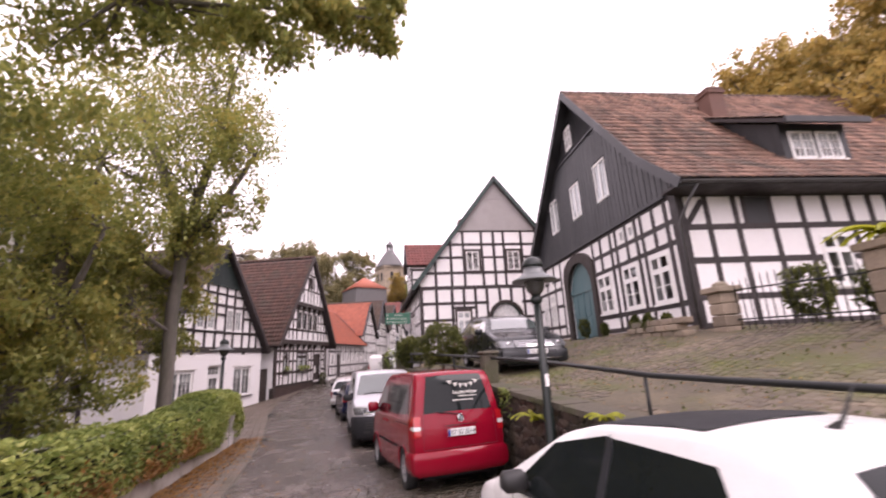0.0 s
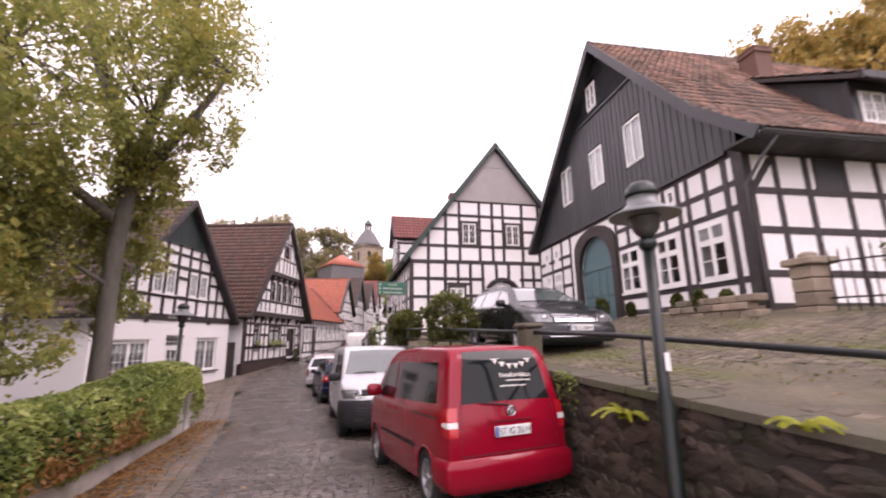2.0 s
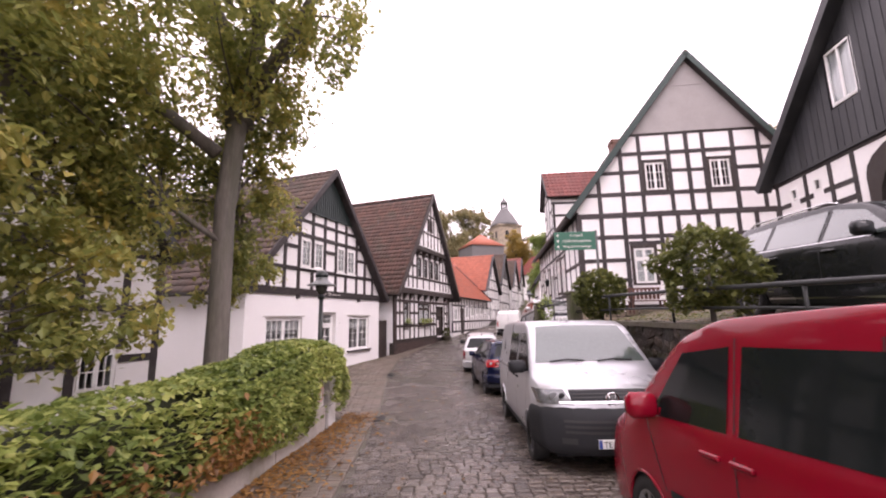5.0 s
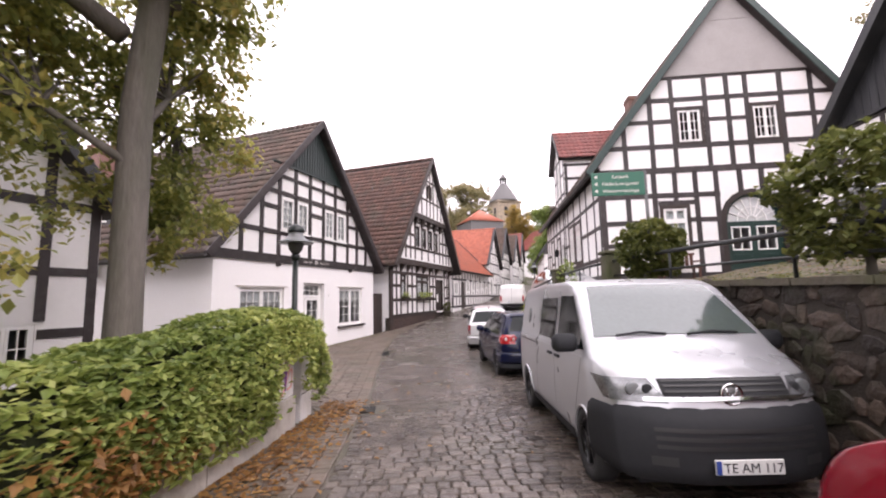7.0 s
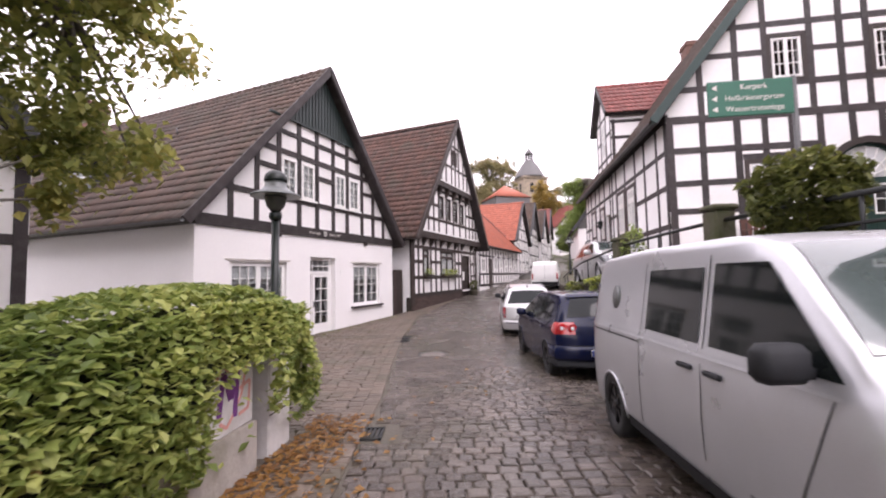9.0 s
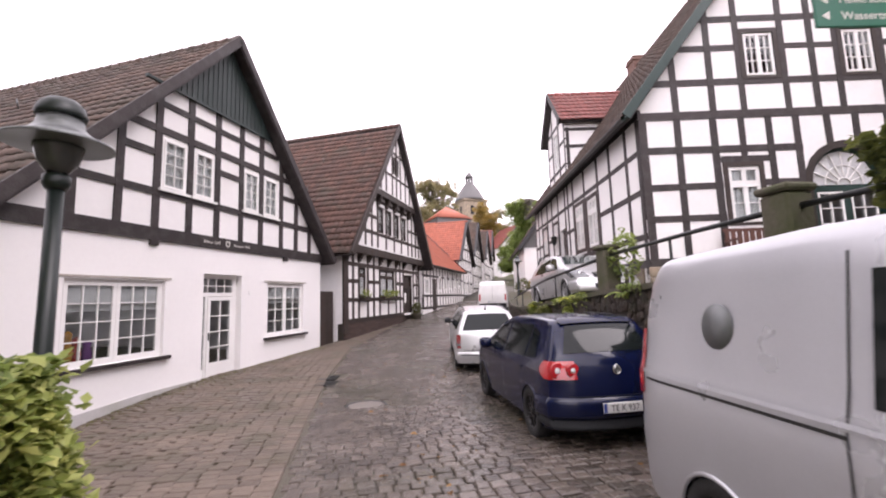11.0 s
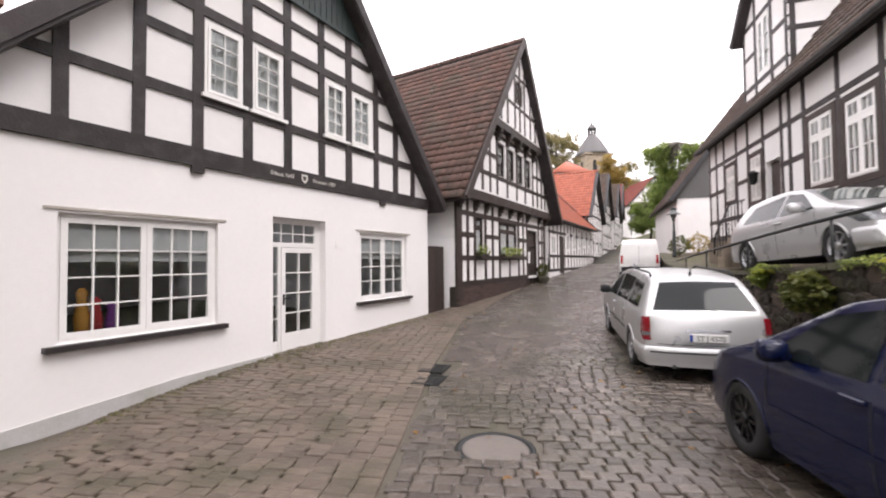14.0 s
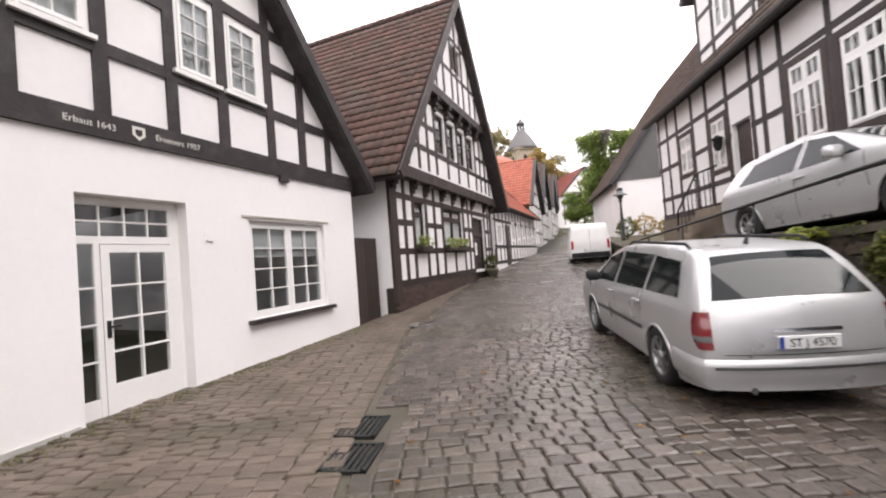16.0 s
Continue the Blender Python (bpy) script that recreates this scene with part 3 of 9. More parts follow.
# the white house with the inscribed beam
def white_house():
    m = frame_of(-6.0, 11.82, 0, 69.6)
    h = thing("house", m, "white rendered half-timbered gabled house with brown tiled roof", "house")
    W, EAVE, APEX = 8.66, 3.12, 8.42
    top = gable_top(-0.35, 9.01, EAVE, APEX)
    big, small, door = (0.92, 2.78, 0.71, 2.22), (5.94, 7.68, 0.76, 2.26), (3.75, 4.95, -0.12, 2.42)
    ups = [(2.56, 3.18, 4.14, 5.26), (3.35, 3.95, 4.14, 5.26), (4.93, 5.52, 4.14, 5.26), (5.70, 6.32, 4.14, 5.26)]
    holes = [rect(*q) for q in [big, small, door] + ups]
    outline = [(0, -0.5), (W, -0.5), (W, top(W) - 0.12), (W / 2, APEX - 0.12), (0, top(0) - 0.12)]
    low = [rect(*q) for q in (big, small, door)]
    part("wall", wall_slab(bmesh.new(), m, [(0, -0.8), (W, -0.8), (W, 3.03), (0, 3.03)], low, 0, 0.26), RENDER, h, "smooth white rendered ground floor wall")
    part("wall", wall_slab(bmesh.new(), m, [(0, 3.031), (W, 3.031), (W, top(W) - 0.12), (W / 2, APEX - 0.12), (0, top(0) - 0.12)], [rect(*q) for q in ups], 0.02, 0.26), PLASTER, h)
    closed_body(h, m, 0, W, 12.5, -0.8, 3.3, RENDER)
    cuts = [(q[0] - 0.02, q[1] + 0.02, q[2] - 0.02, q[3] + 0.02) for q in ups]
    posts = [(u, 3.30, 6.45) for u in (0.92, 1.71, 2.47, 3.265, 4.05, 4.85, 5.61, 6.50, 7.24, 7.97)]
    rails = [(4.05, 0.0, W), (5.40, 1.7, 7.0), (5.97, 2.46, 6.3, 0.13), (4.87, 1.71, 2.46, 0.13), (4.92, 4.04, 4.86, 0.13), (4.85, 6.46, 7.2, 0.13)]
    timbers(h, m, posts, rails, lambda u: min(top(u), 6.5), cuts, 0.155)
    part("inscribed_beam", beam(bmesh.new(), m, (-0.02, 3.165), (W + 0.02, 3.165), 0.27, -0.05, 0.06), TIMBER, h)
    for u in (2.45, 6.69):
        part("beam_end", box(bmesh.new(), m, u - 0.09, u + 0.09, -0.06, 0.0, 2.93, 3.03), TIMBER, h)
    boards(h, m, 1.9, 6.8, 6.42, lambda u: top(u) - 0.14, GREEN_BOARDS, 0.145, -0.05, 0.01)
    part("drip_board", box(bmesh.new(), m, 2.1, 6.55, -0.07, 0.0, 6.36, 6.42), GREEN_BOARDS, h)
    gable_roof(h, m, -0.42, 9.08, EAVE - 0.06, APEX + 0.06, 0.32, 12.5, TILE_DARK, (300, 0), near=(0.4, 3.0), verge=TIMBER, verge_w=0.20)
    gutter(h, m @ pose(-0.5, 0, 0, 0, 0, 90), -0.3, 12.0, EAVE - 0.06, 0.0)
    for q in ups:
        window(h, m, *q, cols=2, rows=4, leaves=1, depth=0.02, curtain="full", sill=True, stile=0.045, bar=0.012)
    for q in (big, small):
        window(h, m, *q, cols=3 if q is big else 2, rows=4, leaves=2, depth=0.10, curtain="blind", sill=False, stile=0.068, bar=0.016)
        part("sill", box(bmesh.new(), m, q[0] - 0.12, q[1] + 0.12, -0.10, 0.06, q[2] - 0.07, q[2] - 0.004), TIMBER, h, "dark slate window sill")
        part("lintel", box(bmesh.new(), m, q[0] - 0.13, q[1] + 0.12, -0.02, -0.002, q[3] + 0.03, q[3] + 0.06), CONCRETE, h)
    bm = bmesh.new()
    vs = [bm.verts.new(m @ Vector(p)) for y in (-0.02, -0.001) for p in ((-0.012, y, -0.8), (3.70, y, -0.8), (3.70, y, 0.06), (2.3, y, 0.04), (0.5, y, -0.10), (-0.012, y, -0.13))]
    for k in range(6):
        bm.faces.new((vs[k], vs[(k + 1) % 6], vs[6 + (k + 1) % 6], vs[6 + k]))
    bm.faces.new(vs[:6])
    bm.faces.new(vs[:5:-1])
    part("plinth", bm, PLINTH_GREY, h, "grey painted plinth band along the pavement")
    for du, zt, hue in ((0.34, 0.62, (0.42, 0.20, 0.03)), (0.48, 0.50, (0.34, 0.03, 0.03)), (0.66, 0.42, (0.12, 0.03, 0.16))):
        cloth = mk("display_cloth", hue, 0.8, var=0.25, bump=0.2)
        part("window_display", lathe(bmesh.new(), m @ pose(big[0] + du, 0.34, big[2]), [(0.07, 0.02), (0.085, zt * 0.4), (0.05, zt * 0.75), (0.07, zt * 0.9), (0.02, zt)], 10), cloth, h, "colourful cloth display inside the window")
    # glazed door with transom light and narrow side light
    d = 0.20
    bm = bmesh.new()
    for q in ((3.755, 3.80, 0.0, 2.36), (4.83, 4.949, 0.0, 2.415), (3.80, 4.83, 1.90, 1.98), (3.755, 4.83, 2.33, 2.415), (3.99, 4.04, 0.0, 1.90)):
        box(bm, m, q[0], q[1], d - 0.03, d + 0.06, q[2], q[3])
    dr = part("door", bm, WHITE, h, "white glazed front door with transom light")
    part("step", box(bmesh.new(), m, 3.70, 4.93, -0.12, d + 0.1, -0.30, -0.015), CONCRETE, h, "worn stone doorstep")
    bm = bmesh.new()
    for q in ((4.045, 4.13, 0.02, 1.89), (4.75, 4.825, 0.02, 1.89), (4.13, 4.75, 0.02, 0.34), (4.13, 4.75, 1.80, 1.89)):
        box(bm, m, q[0], q[1], d - 0.045, d + 0.02, q[2], q[3])
    box(bm, m, 4.43, 4.45, d - 0.04, d + 0.01, 0.34, 1.80)
    for z in (0.70, 1.06, 1.43):
        box(bm, m, 4.13, 4.75, d - 0.04, d + 0.01, z - 0.01, z + 0.01)
    leaf = part("door_leaf", bm, WHITE, dr)
    bm = bmesh.new()
    wall_slab(bm, m, [(3.80, 0.02), (3.99, 0.02), (3.99, 1.90), (3.80, 1.90)], [[(3.805, a), (3.985, a), (3.985, b), (3.805, b)] for a, b in ((0.22, 0.61), (0.63, 1.01), (1.03, 1.41), (1.43, 1.895))], d - 0.02, d + 0.01)
    part("side_light", bm, WHITE, dr)
    bm = bmesh.new()
    us = [3.80 + 1.03 * k / 4 for k in range(5)]
    wall_slab(bm, m, [(3.80, 1.98), (4.83, 1.98), (4.83, 2.33), (3.80, 2.33)], [[(a + 0.01, z0), (b - 0.01, z0), (b - 0.01, z1), (a + 0.01, z1)] for a, b in zip(us, us[1:]) for z0, z1 in ((1.985, 2.14), (2.16, 2.325))], d - 0.02, d + 0.01)
    part("transom_light", bm, WHITE, dr)
    for q in ((4.13, 4.75, 0.34, 1.80), (3.80, 3.99, 0.22, 1.90), (3.80, 4.83, 1.98, 2.33)):
        part("pane", box(bmesh.new(), m, q[0], q[1], d, d + 0.006, q[2], q[3]), PANE, dr).visible_shadow = False
    part("handle", tube(bmesh.new(), m, [(4.09, d - 0.09, 0.98), (4.19, d - 0.09, 0.98)], 0.012), IRON, dr)
    part("lock_plate", box(bmesh.new(), m, 4.07, 4.11, d - 0.055, d - 0.04, 0.86, 1.05), IRON, dr)
    part("house_number", box(bmesh.new(), m, 5.20, 5.30, -0.02, -0.002, 1.93, 2.03), WHITE, h, "small enamel house number plate")
    chimney(h, m, 1.6, 7.5, 0.75, 0.75, 4.6, 7.7)
    w = m @ pose(0, 0, 0, 0, 0, -90)           # u runs towards the street, depth into the slope
    dq = [(-7.75, -6.85, 4.62, 5.42), (-6.75, -5.85, 4.62, 5.42)]
    part("wall", wall_slab(bmesh.new(), w, rect(-8.0, -5.6, 4.0, 5.7), [rect(*q) for q in dq], 0.78, 0.90), BOARDS, h, "dark boarded dormer front")
    for u in (-8.0, -5.72):
        bm = bmesh.new()
        vs = [bm.verts.new(w @ Vector((x, y, z))) for x in (u, u + 0.12) for y, z in ((0.901, 4.0), (2.7, 4.9), (2.7, 6.5), (0.901, 5.75))]
        for f in ((0, 1, 2, 3), (7, 6, 5, 4), (0, 4, 5, 1), (1, 5, 6, 2), (2, 6, 7, 3), (3, 7, 4, 0)):
            bm.faces.new([vs[k] for k in f])
        part("dormer_cheek", bm, BOARDS, h)
    for q in dq:
        window(h, w @ pose(0, 0.78, 0), *q, cols=1, rows=2, leaves=2, depth=0.0, sill=True, curtain="full")
    tiled_slope(h, w @ Vector((-8.25, 0.45, 5.62)), w.to_3x3() @ Vector((1, 0, 0)), w.to_3x3() @ Vector((0, 1, 0.42)), 2.9, 2.75, TILE_DARK, deck_name="dormer_roof")
    for k in range(3):
        part("snow_hook", tube(bmesh.new(), m, [(0.6 + 0.9 * k, 3.2 + 0.5 * k, 4.40 + 1.02 * k), (0.55 + 0.9 * k, 3.2 + 0.5 * k, 4.62 + 1.02 * k)], 0.02), ZINC, h)
    for size, u, z, txt in ((0.10, 3.66, 3.13, "Erbaut 1643"), (0.10, 4.58, 3.13, "Erneuert 1957")):
        cu = bpy.data.curves.new("lettering", "FONT")
        cu.body, cu.size, cu.extrude = txt, size, 0.002
        tmp = bpy.data.objects.new("lettering_source", cu)
        me = bpy.data.meshes.new_from_object(tmp)
        bpy.data.objects.remove(tmp)
        me.transform(h.matrix_basis.inverted() @ m @ pose(u, -0.053, z, 90))
        me.materials.append(LETTER)
        ob = new("lettering", me)
        ob.parent = h
    bm = bmesh.new()
    wall_slab(bm, m, [(4.32, 3.24), (4.32, 3.14), (4.39, 3.08), (4.46, 3.14), (4.46, 3.24)], [[(4.35, 3.21), (4.35, 3.15), (4.39, 3.12), (4.43, 3.15), (4.43, 3.21)]], -0.056, -0.05)
    part("crest", bm, LETTER, h)
    return h


white_house()


# the brown-tiled house with the jettied gable
def jettied_house():
    m = frame_of(-2.35, 21.1, 0, 69.6)
    h = thing("house", m, "brown half-timbered house with jettied gable and steep tiled roof", "house")
    W, EAVE, APEX = 8.9, 3.55, 10.1
    j1, j2 = -0.22, -0.42
    top = gable_top(-0.45, 9.35, EAVE, APEX)
    w1, w2, door = (1.30, 1.95, 1.80, 3.05), (3.35, 5.15, 1.80, 3.05), (6.35, 7.75, 0.45, 2.95)
    row = [(2.72 + 0.98 * k, 3.42 + 0.98 * k, 4.65, 5.85) for k in range(4)]
    tops = [(4.02, 4.42, 7.65, 8.55), (4.55, 4.95, 7.65, 8.55)]
    part("wall", wall_slab(bmesh.new(), m, rect(0, W, 0.85, 3.6), [rect(*w1), rect(*w2), rect(door[0], door[1], 0.95, 2.95)], 0, 0.26), PLASTER, h)
    part("plinth", wall_slab(bmesh.new(), m, [(0, -0.3), (W, -0.3), (W, 0.84), (door[1], 0.84), (door[1], 0.45), (door[0], 0.45), (door[0], 0.84), (0, 0.84)], [], 0.02, 0.26), MORTAR, h, "dark clinker brick plinth")
    part("wall", wall_slab(bmesh.new(), m, [(0, 3.61), (W, 3.61), (W, 3.9), (top(6.4) and 7.33, 6.3), (1.57, 6.3), (0, 3.9)], [rect(*q) for q in row], j1, 0.26), PLASTER, h)
    part("wall", wall_slab(bmesh.new(), m, [(1.72, 6.31), (7.18, 6.31), (W / 2, APEX - 0.2)], [rect(*q) for q in tops], j2, 0.1), PLASTER, h)
    closed_body(h, m, 0, W, 13.5, -0.3, 3.6, PLASTER)
    cuts = [(q[0] - 0.02, q[1] + 0.02, q[2] - 0.02, q[3] + 0.02) for q in (w1, w2, door)]
    full = lambda u: 99
    timbers(h, m, [(u, 0.95, 3.55) for u in (0.72, 1.22, 2.05, 2.65, 3.27, 4.25, 5.24, 5.8, 6.27, 7.85, 8.35)] + [(0.16, 0.5, 3.6, 0.32), (8.74, 0.7, 3.6, 0.32)],
            [(0.92, 0, W, 0.18), (1.72, 0, W), (2.45, 0, W), (3.12, 0, W)], full, cuts, 0.15, -0.02, 0.06, BROWN_TIMBER)
    cuts = [(q[0] - 0.02, q[1] + 0.02, q[2] - 0.02, q[3] + 0.02) for q in row]
    timbers(h, m, [(u, 3.95, 6.2) for u in (0.75, 1.4, 2.02, 2.62, 3.57, 4.55, 5.52, 6.5, 7.1, 7.7, 8.2)], [(4.55, 0, W), (5.25, 0, 2.6), (5.25, 6.5, W), (6.05, 2, 7)], top, cuts, 0.14, j1 - 0.02, j1 + 0.05, BROWN_TIMBER)
    cuts = [(q[0] - 0.02, q[1] + 0.02, q[2] - 0.02, q[3] + 0.02) for q in tops]
    timbers(h, m, [(u, 6.6, 9.6) for u in (2.6, 3.2, 3.95, 4.48, 5.02, 5.7, 6.3)], [(7.5, 2, 7), (8.7, 3, 6)], lambda u: top(u) - 0.15, cuts, 0.13, j2 - 0.02, j2 + 0.05, BROWN_TIMBER)
    part("jetty_beam", box(bmesh.new(), m, -0.15, W + 0.15, j1 - 0.06, 0.05, 3.56, 3.86), BROWN_TIMBER, h)
    part("jetty_beam", box(bmesh.new(), m, 1.7, 7.2, j2 - 0.05, j1 + 0.05, 6.25, 6.52), BROWN_TIMBER, h)
    for u in (0.16, 1.22, 2.05, 3.27, 4.25, 5.24, 6.27, 7.85, 8.74):
        bm = bmesh.new()
        for z0, z1, d in ((3.25, 3.36, -0.08), (3.36, 3.46, -0.15), (3.46, 3.56, -0.23)):
            box(bm, m, u - 0.10, u + 0.10, d, 0.02, z0, z1)
        part("bracket", bm, BROWN_TIMBER, h)
    for u in (2.62, 3.57, 4.55, 5.52, 6.5):
        bm = bmesh.new()
        for z0, z1, d in ((5.85, 5.99, -0.08), (5.99, 6.13, -0.15), (6.13, 6.25, -0.21)):
            box(bm, m, u - 0.10, u + 0.10, j1 + d - 0.02, j1 + 0.02, z0, z1)
        part("bracket", bm, BROWN_TIMBER, h)
    for q in row:
        window(h, m @ pose(0, j1, 0), *q, cols=1, rows=3, leaves=1, depth=0.09, mat=BROWN_TIMBER, curtain="half", sill=False)
    for q in tops:
        window(h, m @ pose(0, j2, 0), *q, cols=1, rows=2, leaves=1, depth=0.09, mat=BROWN_TIMBER, sill=False)
    window(h, m, *w1, cols=1, rows=1, leaves=1, depth=0.08, mat=BROWN_TIMBER, curtain="full", transom=2.72)
    window(h, m, *w2, cols=1, rows=1, leaves=2, depth=0.08, mat=BROWN_TIMBER, curtain="full", transom=2.72)
    bm = bmesh.new()
    box(bm, m, 6.37, 7.73, 0.14, 0.2, 0.47, 2.93)
    box(bm, m, 6.37, 6.47, 0.06, 0.14, 0.47, 2.93)
    box(bm, m, 7.63, 7.73, 0.06, 0.14, 0.47, 2.93)
    box(bm, m, 6.47, 7.63, 0.06, 0.14, 2.25, 2.35)
    dr = part("door", bm, BROWN_TIMBER, h, "dark brown panelled front door")
    for k in range(2):
        for z0, z1 in ((0.62, 1.25), (1.35, 2.15)):
            part("door_panel", box(bmesh.new(), m, 6.56 + 0.52 * k, 7.0 + 0.52 * k, 0.115, 0.14, z0, z1, 0.01), BROWN_TIMBER, dr)
    part("notice", box(bmesh.new(), m, 6.62, 6.98, 0.10, 0.112, 1.5, 2.0), WHITE, dr, "white paper notice")
    part("step", box(bmesh.new(), m, 6.2, 7.9, -0.35, 0.2, 0.0, 0.45), CONCRETE, h)
    for q in (w1, w2):
        bm = bmesh.new()
        box(bm, m, q[0], q[1], -0.20, -0.03, 1.70, 1.84)
        part("flower_box", bm, BROWN_TIMBER, h)
        bm = bmesh.new()
        leaf_cloud(bm, [m @ Vector((RNG.uniform(q[0] - 0.05, q[1] + 0.05), RNG.uniform(-0.24, -0.02), RNG.uniform(1.78, 2.12))) for _ in range(int(170 * (q[1] - q[0])))], 0.05)
        part("window_box", bm, IVY, h)
    gable_roof(h, m, -0.62, 9.52, EAVE - 0.15, APEX + 0.08, 0.68, 13.5, TILE_BROWN, (300, 0), near=(0.5, 3.0), verge=BROWN_TIMBER, verge_w=0.24)
    for u in (0.5, 1.6, 2.9):
        part("snow_hook", tube(bmesh.new(), m, [(u, 2.6, EAVE + 1.34 * (u + 0.45) + 0.15), (u - 0.05, 2.6, EAVE + 1.34 * (u + 0.45) + 0.38)], 0.02), ZINC, h)
    # plank gate across the gap between the two houses
    g = thing("gate", frame_of(-3.05, 19.75, 0.1, 69.6), "dark brown plank gate between two houses", "gate")
    for k in range(7):
        part("plank", box(bmesh.new(), g.matrix_basis, 0.08 + 0.165 * k, 0.238 + 0.165 * k, 0.10, 0.14, 0.05, 1.95), BROWN_TIMBER, g)
    part("post", box(bmesh.new(), g.matrix_basis, 0.0, 0.075, 0.08, 0.18, -0.15, 2.0), BROWN_TIMBER, g)
    # bricks of the plinth
    me = bpy.data.meshes.new("brick")
    bm = bmesh.new()
    box(bm, I4, -0.115, 0.115, -0.02, 0.02, -0.032, 0.032)
    bm.to_mesh(me)
    bm.free()
    me.materials.append(BRICK)
    for r in range(12):
        for k in range(26):
            u = 0.13 + 0.245 * k + (0.12 if r % 2 else 0)
            z = 0.83 - 0.036 - 0.073 * r
            if u > 6.2 or z < street_z(21.1 + u * 0.94) - 0.05:
                continue
            ob = new("brick", me)
            ob.parent = h
            ob.matrix_basis = pose(u, 0.012 + RNG.uniform(-0.003, 0.003), z)
    return h


# the grey-gabled house on the terrace
def terrace_house():
    m = frame_of(5.7, 14.6, 0, -6.3)
    h = thing("house", m, "half-timbered gabled house with grey clad gable top on a terrace", "house")
    W, EAVE, APEX, D = 9.4, 6.1, 12.5, 12.6
    top = gable_top(-0.25, 9.65, EAVE, APEX)
    base = 2.2
    ups = [(2.74, 3.51, 6.91, 8.08), (5.18, 5.96, 6.91, 8.08)]
    low = (2.02, 2.80, 3.25, 4.64)
    door = arch(3.95, 5.80, 2.42, 5.08, 0.92)
    holes = [rect(*q) for q in ups + [low]] + [door]
    part("wall", wall_slab(bmesh.new(), m, [(0, base), (W, base), (W, top(W) - 0.15), (W / 2, APEX - 0.15), (0, top(0) - 0.15)], holes, 0, 0.26), PLASTER, h)
    cuts = [(q[0] - 0.03, q[1] + 0.03, q[2] - 0.03, q[3] + 0.03) for q in ups + [low]] + [(3.9, 5.85, 2.3, 5.12)]
    posts = [(u, 6.05, 9.3) for u in (0.93, 1.85, 2.60, 3.70, 4.42, 5.03, 6.12, 7.08, 8.0)]
    posts += [(u, base, 5.9) for u in (0.92, 1.80, 3.14, 6.0, 6.64, 7.42, 8.2, 8.95)] + [(u, 5.12, 5.9) for u in (4.56, 5.24)] + [(0.09, base, 5.9, 0.2), (2.48, 4.70, 5.9), (3.80, base, 5.9)]
    rails = [(5.96, 0, W, 0.2), (6.80, 0, W), (7.69, 0, 2.6), (7.69, 3.6, 5.05, 0.13), (7.69, 6.0, 8), (8.46, 1.6, 8), (9.28, 2.2, 7.2)]
    rails += [(5.08, 0, W), (4.17, 0, 1.9), (4.22, 2.9, W), (3.40, 0, 1.9), (3.42, 2.9, W), (2.35, 0, 4.0, 0.2), (2.35, 5.95, W, 0.2), (4.82, 1.9, 3.1)]
    timbers(h, m, posts, rails, lambda u: min(top(u), 9.4), cuts, 0.16)
    bm = bmesh.new()
    z0 = 9.3
    for (a, b) in ((z0, 11.25), (11.27, APEX - 0.15)):
        k = lambda z: (APEX - 0.1 - z) / ((APEX - EAVE) / 4.95)
        lo, hi = k(a), max(0.02, k(b))
        vs = [bm.verts.new(m @ Vector(p)) for y in (-0.05, 0.0) for p in ((4.7 - lo, y, a), (4.7 + lo, y, a), (4.7 + hi, y, b), (4.7 - hi, y, b))]
        for f in ((0, 1, 2, 3), (7, 6, 5, 4), (0, 4, 5, 1), (1, 5, 6, 2), (2, 6, 7, 3), (3, 7, 4, 0)):
            bm.faces.new([vs[i] for i in f])
    part("gable_cladding", bm, GREY_BOARDS, h, "weathered grey clad gable panel")
    gable_roof(h, m, -0.42, 9.82, EAVE - 0.2, APEX + 0.08, 0.28, D, TILE_DARK, (0, 0), verge=GREEN, verge_w=0.22)
    for q in ups + [low]:
        part("window_surround", wall_slab(bmesh.new(), m, rect(q[0] - 0.10, q[1] + 0.10, q[2] - 0.06, q[3] + 0.10), [rect(q[0] + 0.012, q[1] - 0.012, q[2] + 0.012, q[3] - 0.012)], -0.024, 0.004), BROWN_TIMBER, h, "dark brown timber window surround")
    e = m @ pose(-0.10, 0, 0)          # the doorway stands a little off the middle
    part("door_arch", wall_slab(bmesh.new(), e, arch(3.94, 6.01, 2.42, 5.20, 1.03), [arch(4.10, 5.85, 2.44, 5.03, 0.88)], -0.026, 0.06), BROWN_TIMBER, h, "dark brown arched door surround")
    for q in ups:
        window(h, m, *q, cols=2, rows=3, leaves=2, depth=0.03, sill=False, stile=0.045)
    window(h, m, *low, cols=1, rows=2, leaves=2, depth=0.03, sill=False, transom=4.2, curtain="full")
    # arched green double door with fanlight
    bm = bmesh.new()
    d = 0.10
    wall_slab(bm, e, arch(4.06, 5.89, 2.43, 5.07, 0.91), [arch(4.2, 5.75, 4.12, 4.97, 0.84), rect(4.28, 4.88, 3.15, 3.95), rect(5.07, 5.67, 3.15, 3.95)], d, d + 0.06)
    dr = part("door", bm, GREEN, h, "dark green arched double door with fanlight")
    bm = bmesh.new()
    for k in range(1, 8):
        a = math.pi * k / 8
        beam(bm, e, (4.975 + 0.16 * math.cos(a), 4.13 + 0.16 * math.sin(a)), (4.975 + 0.77 * math.cos(a), 4.13 + 0.82 * math.sin(a)), 0.022, d, d + 0.04)
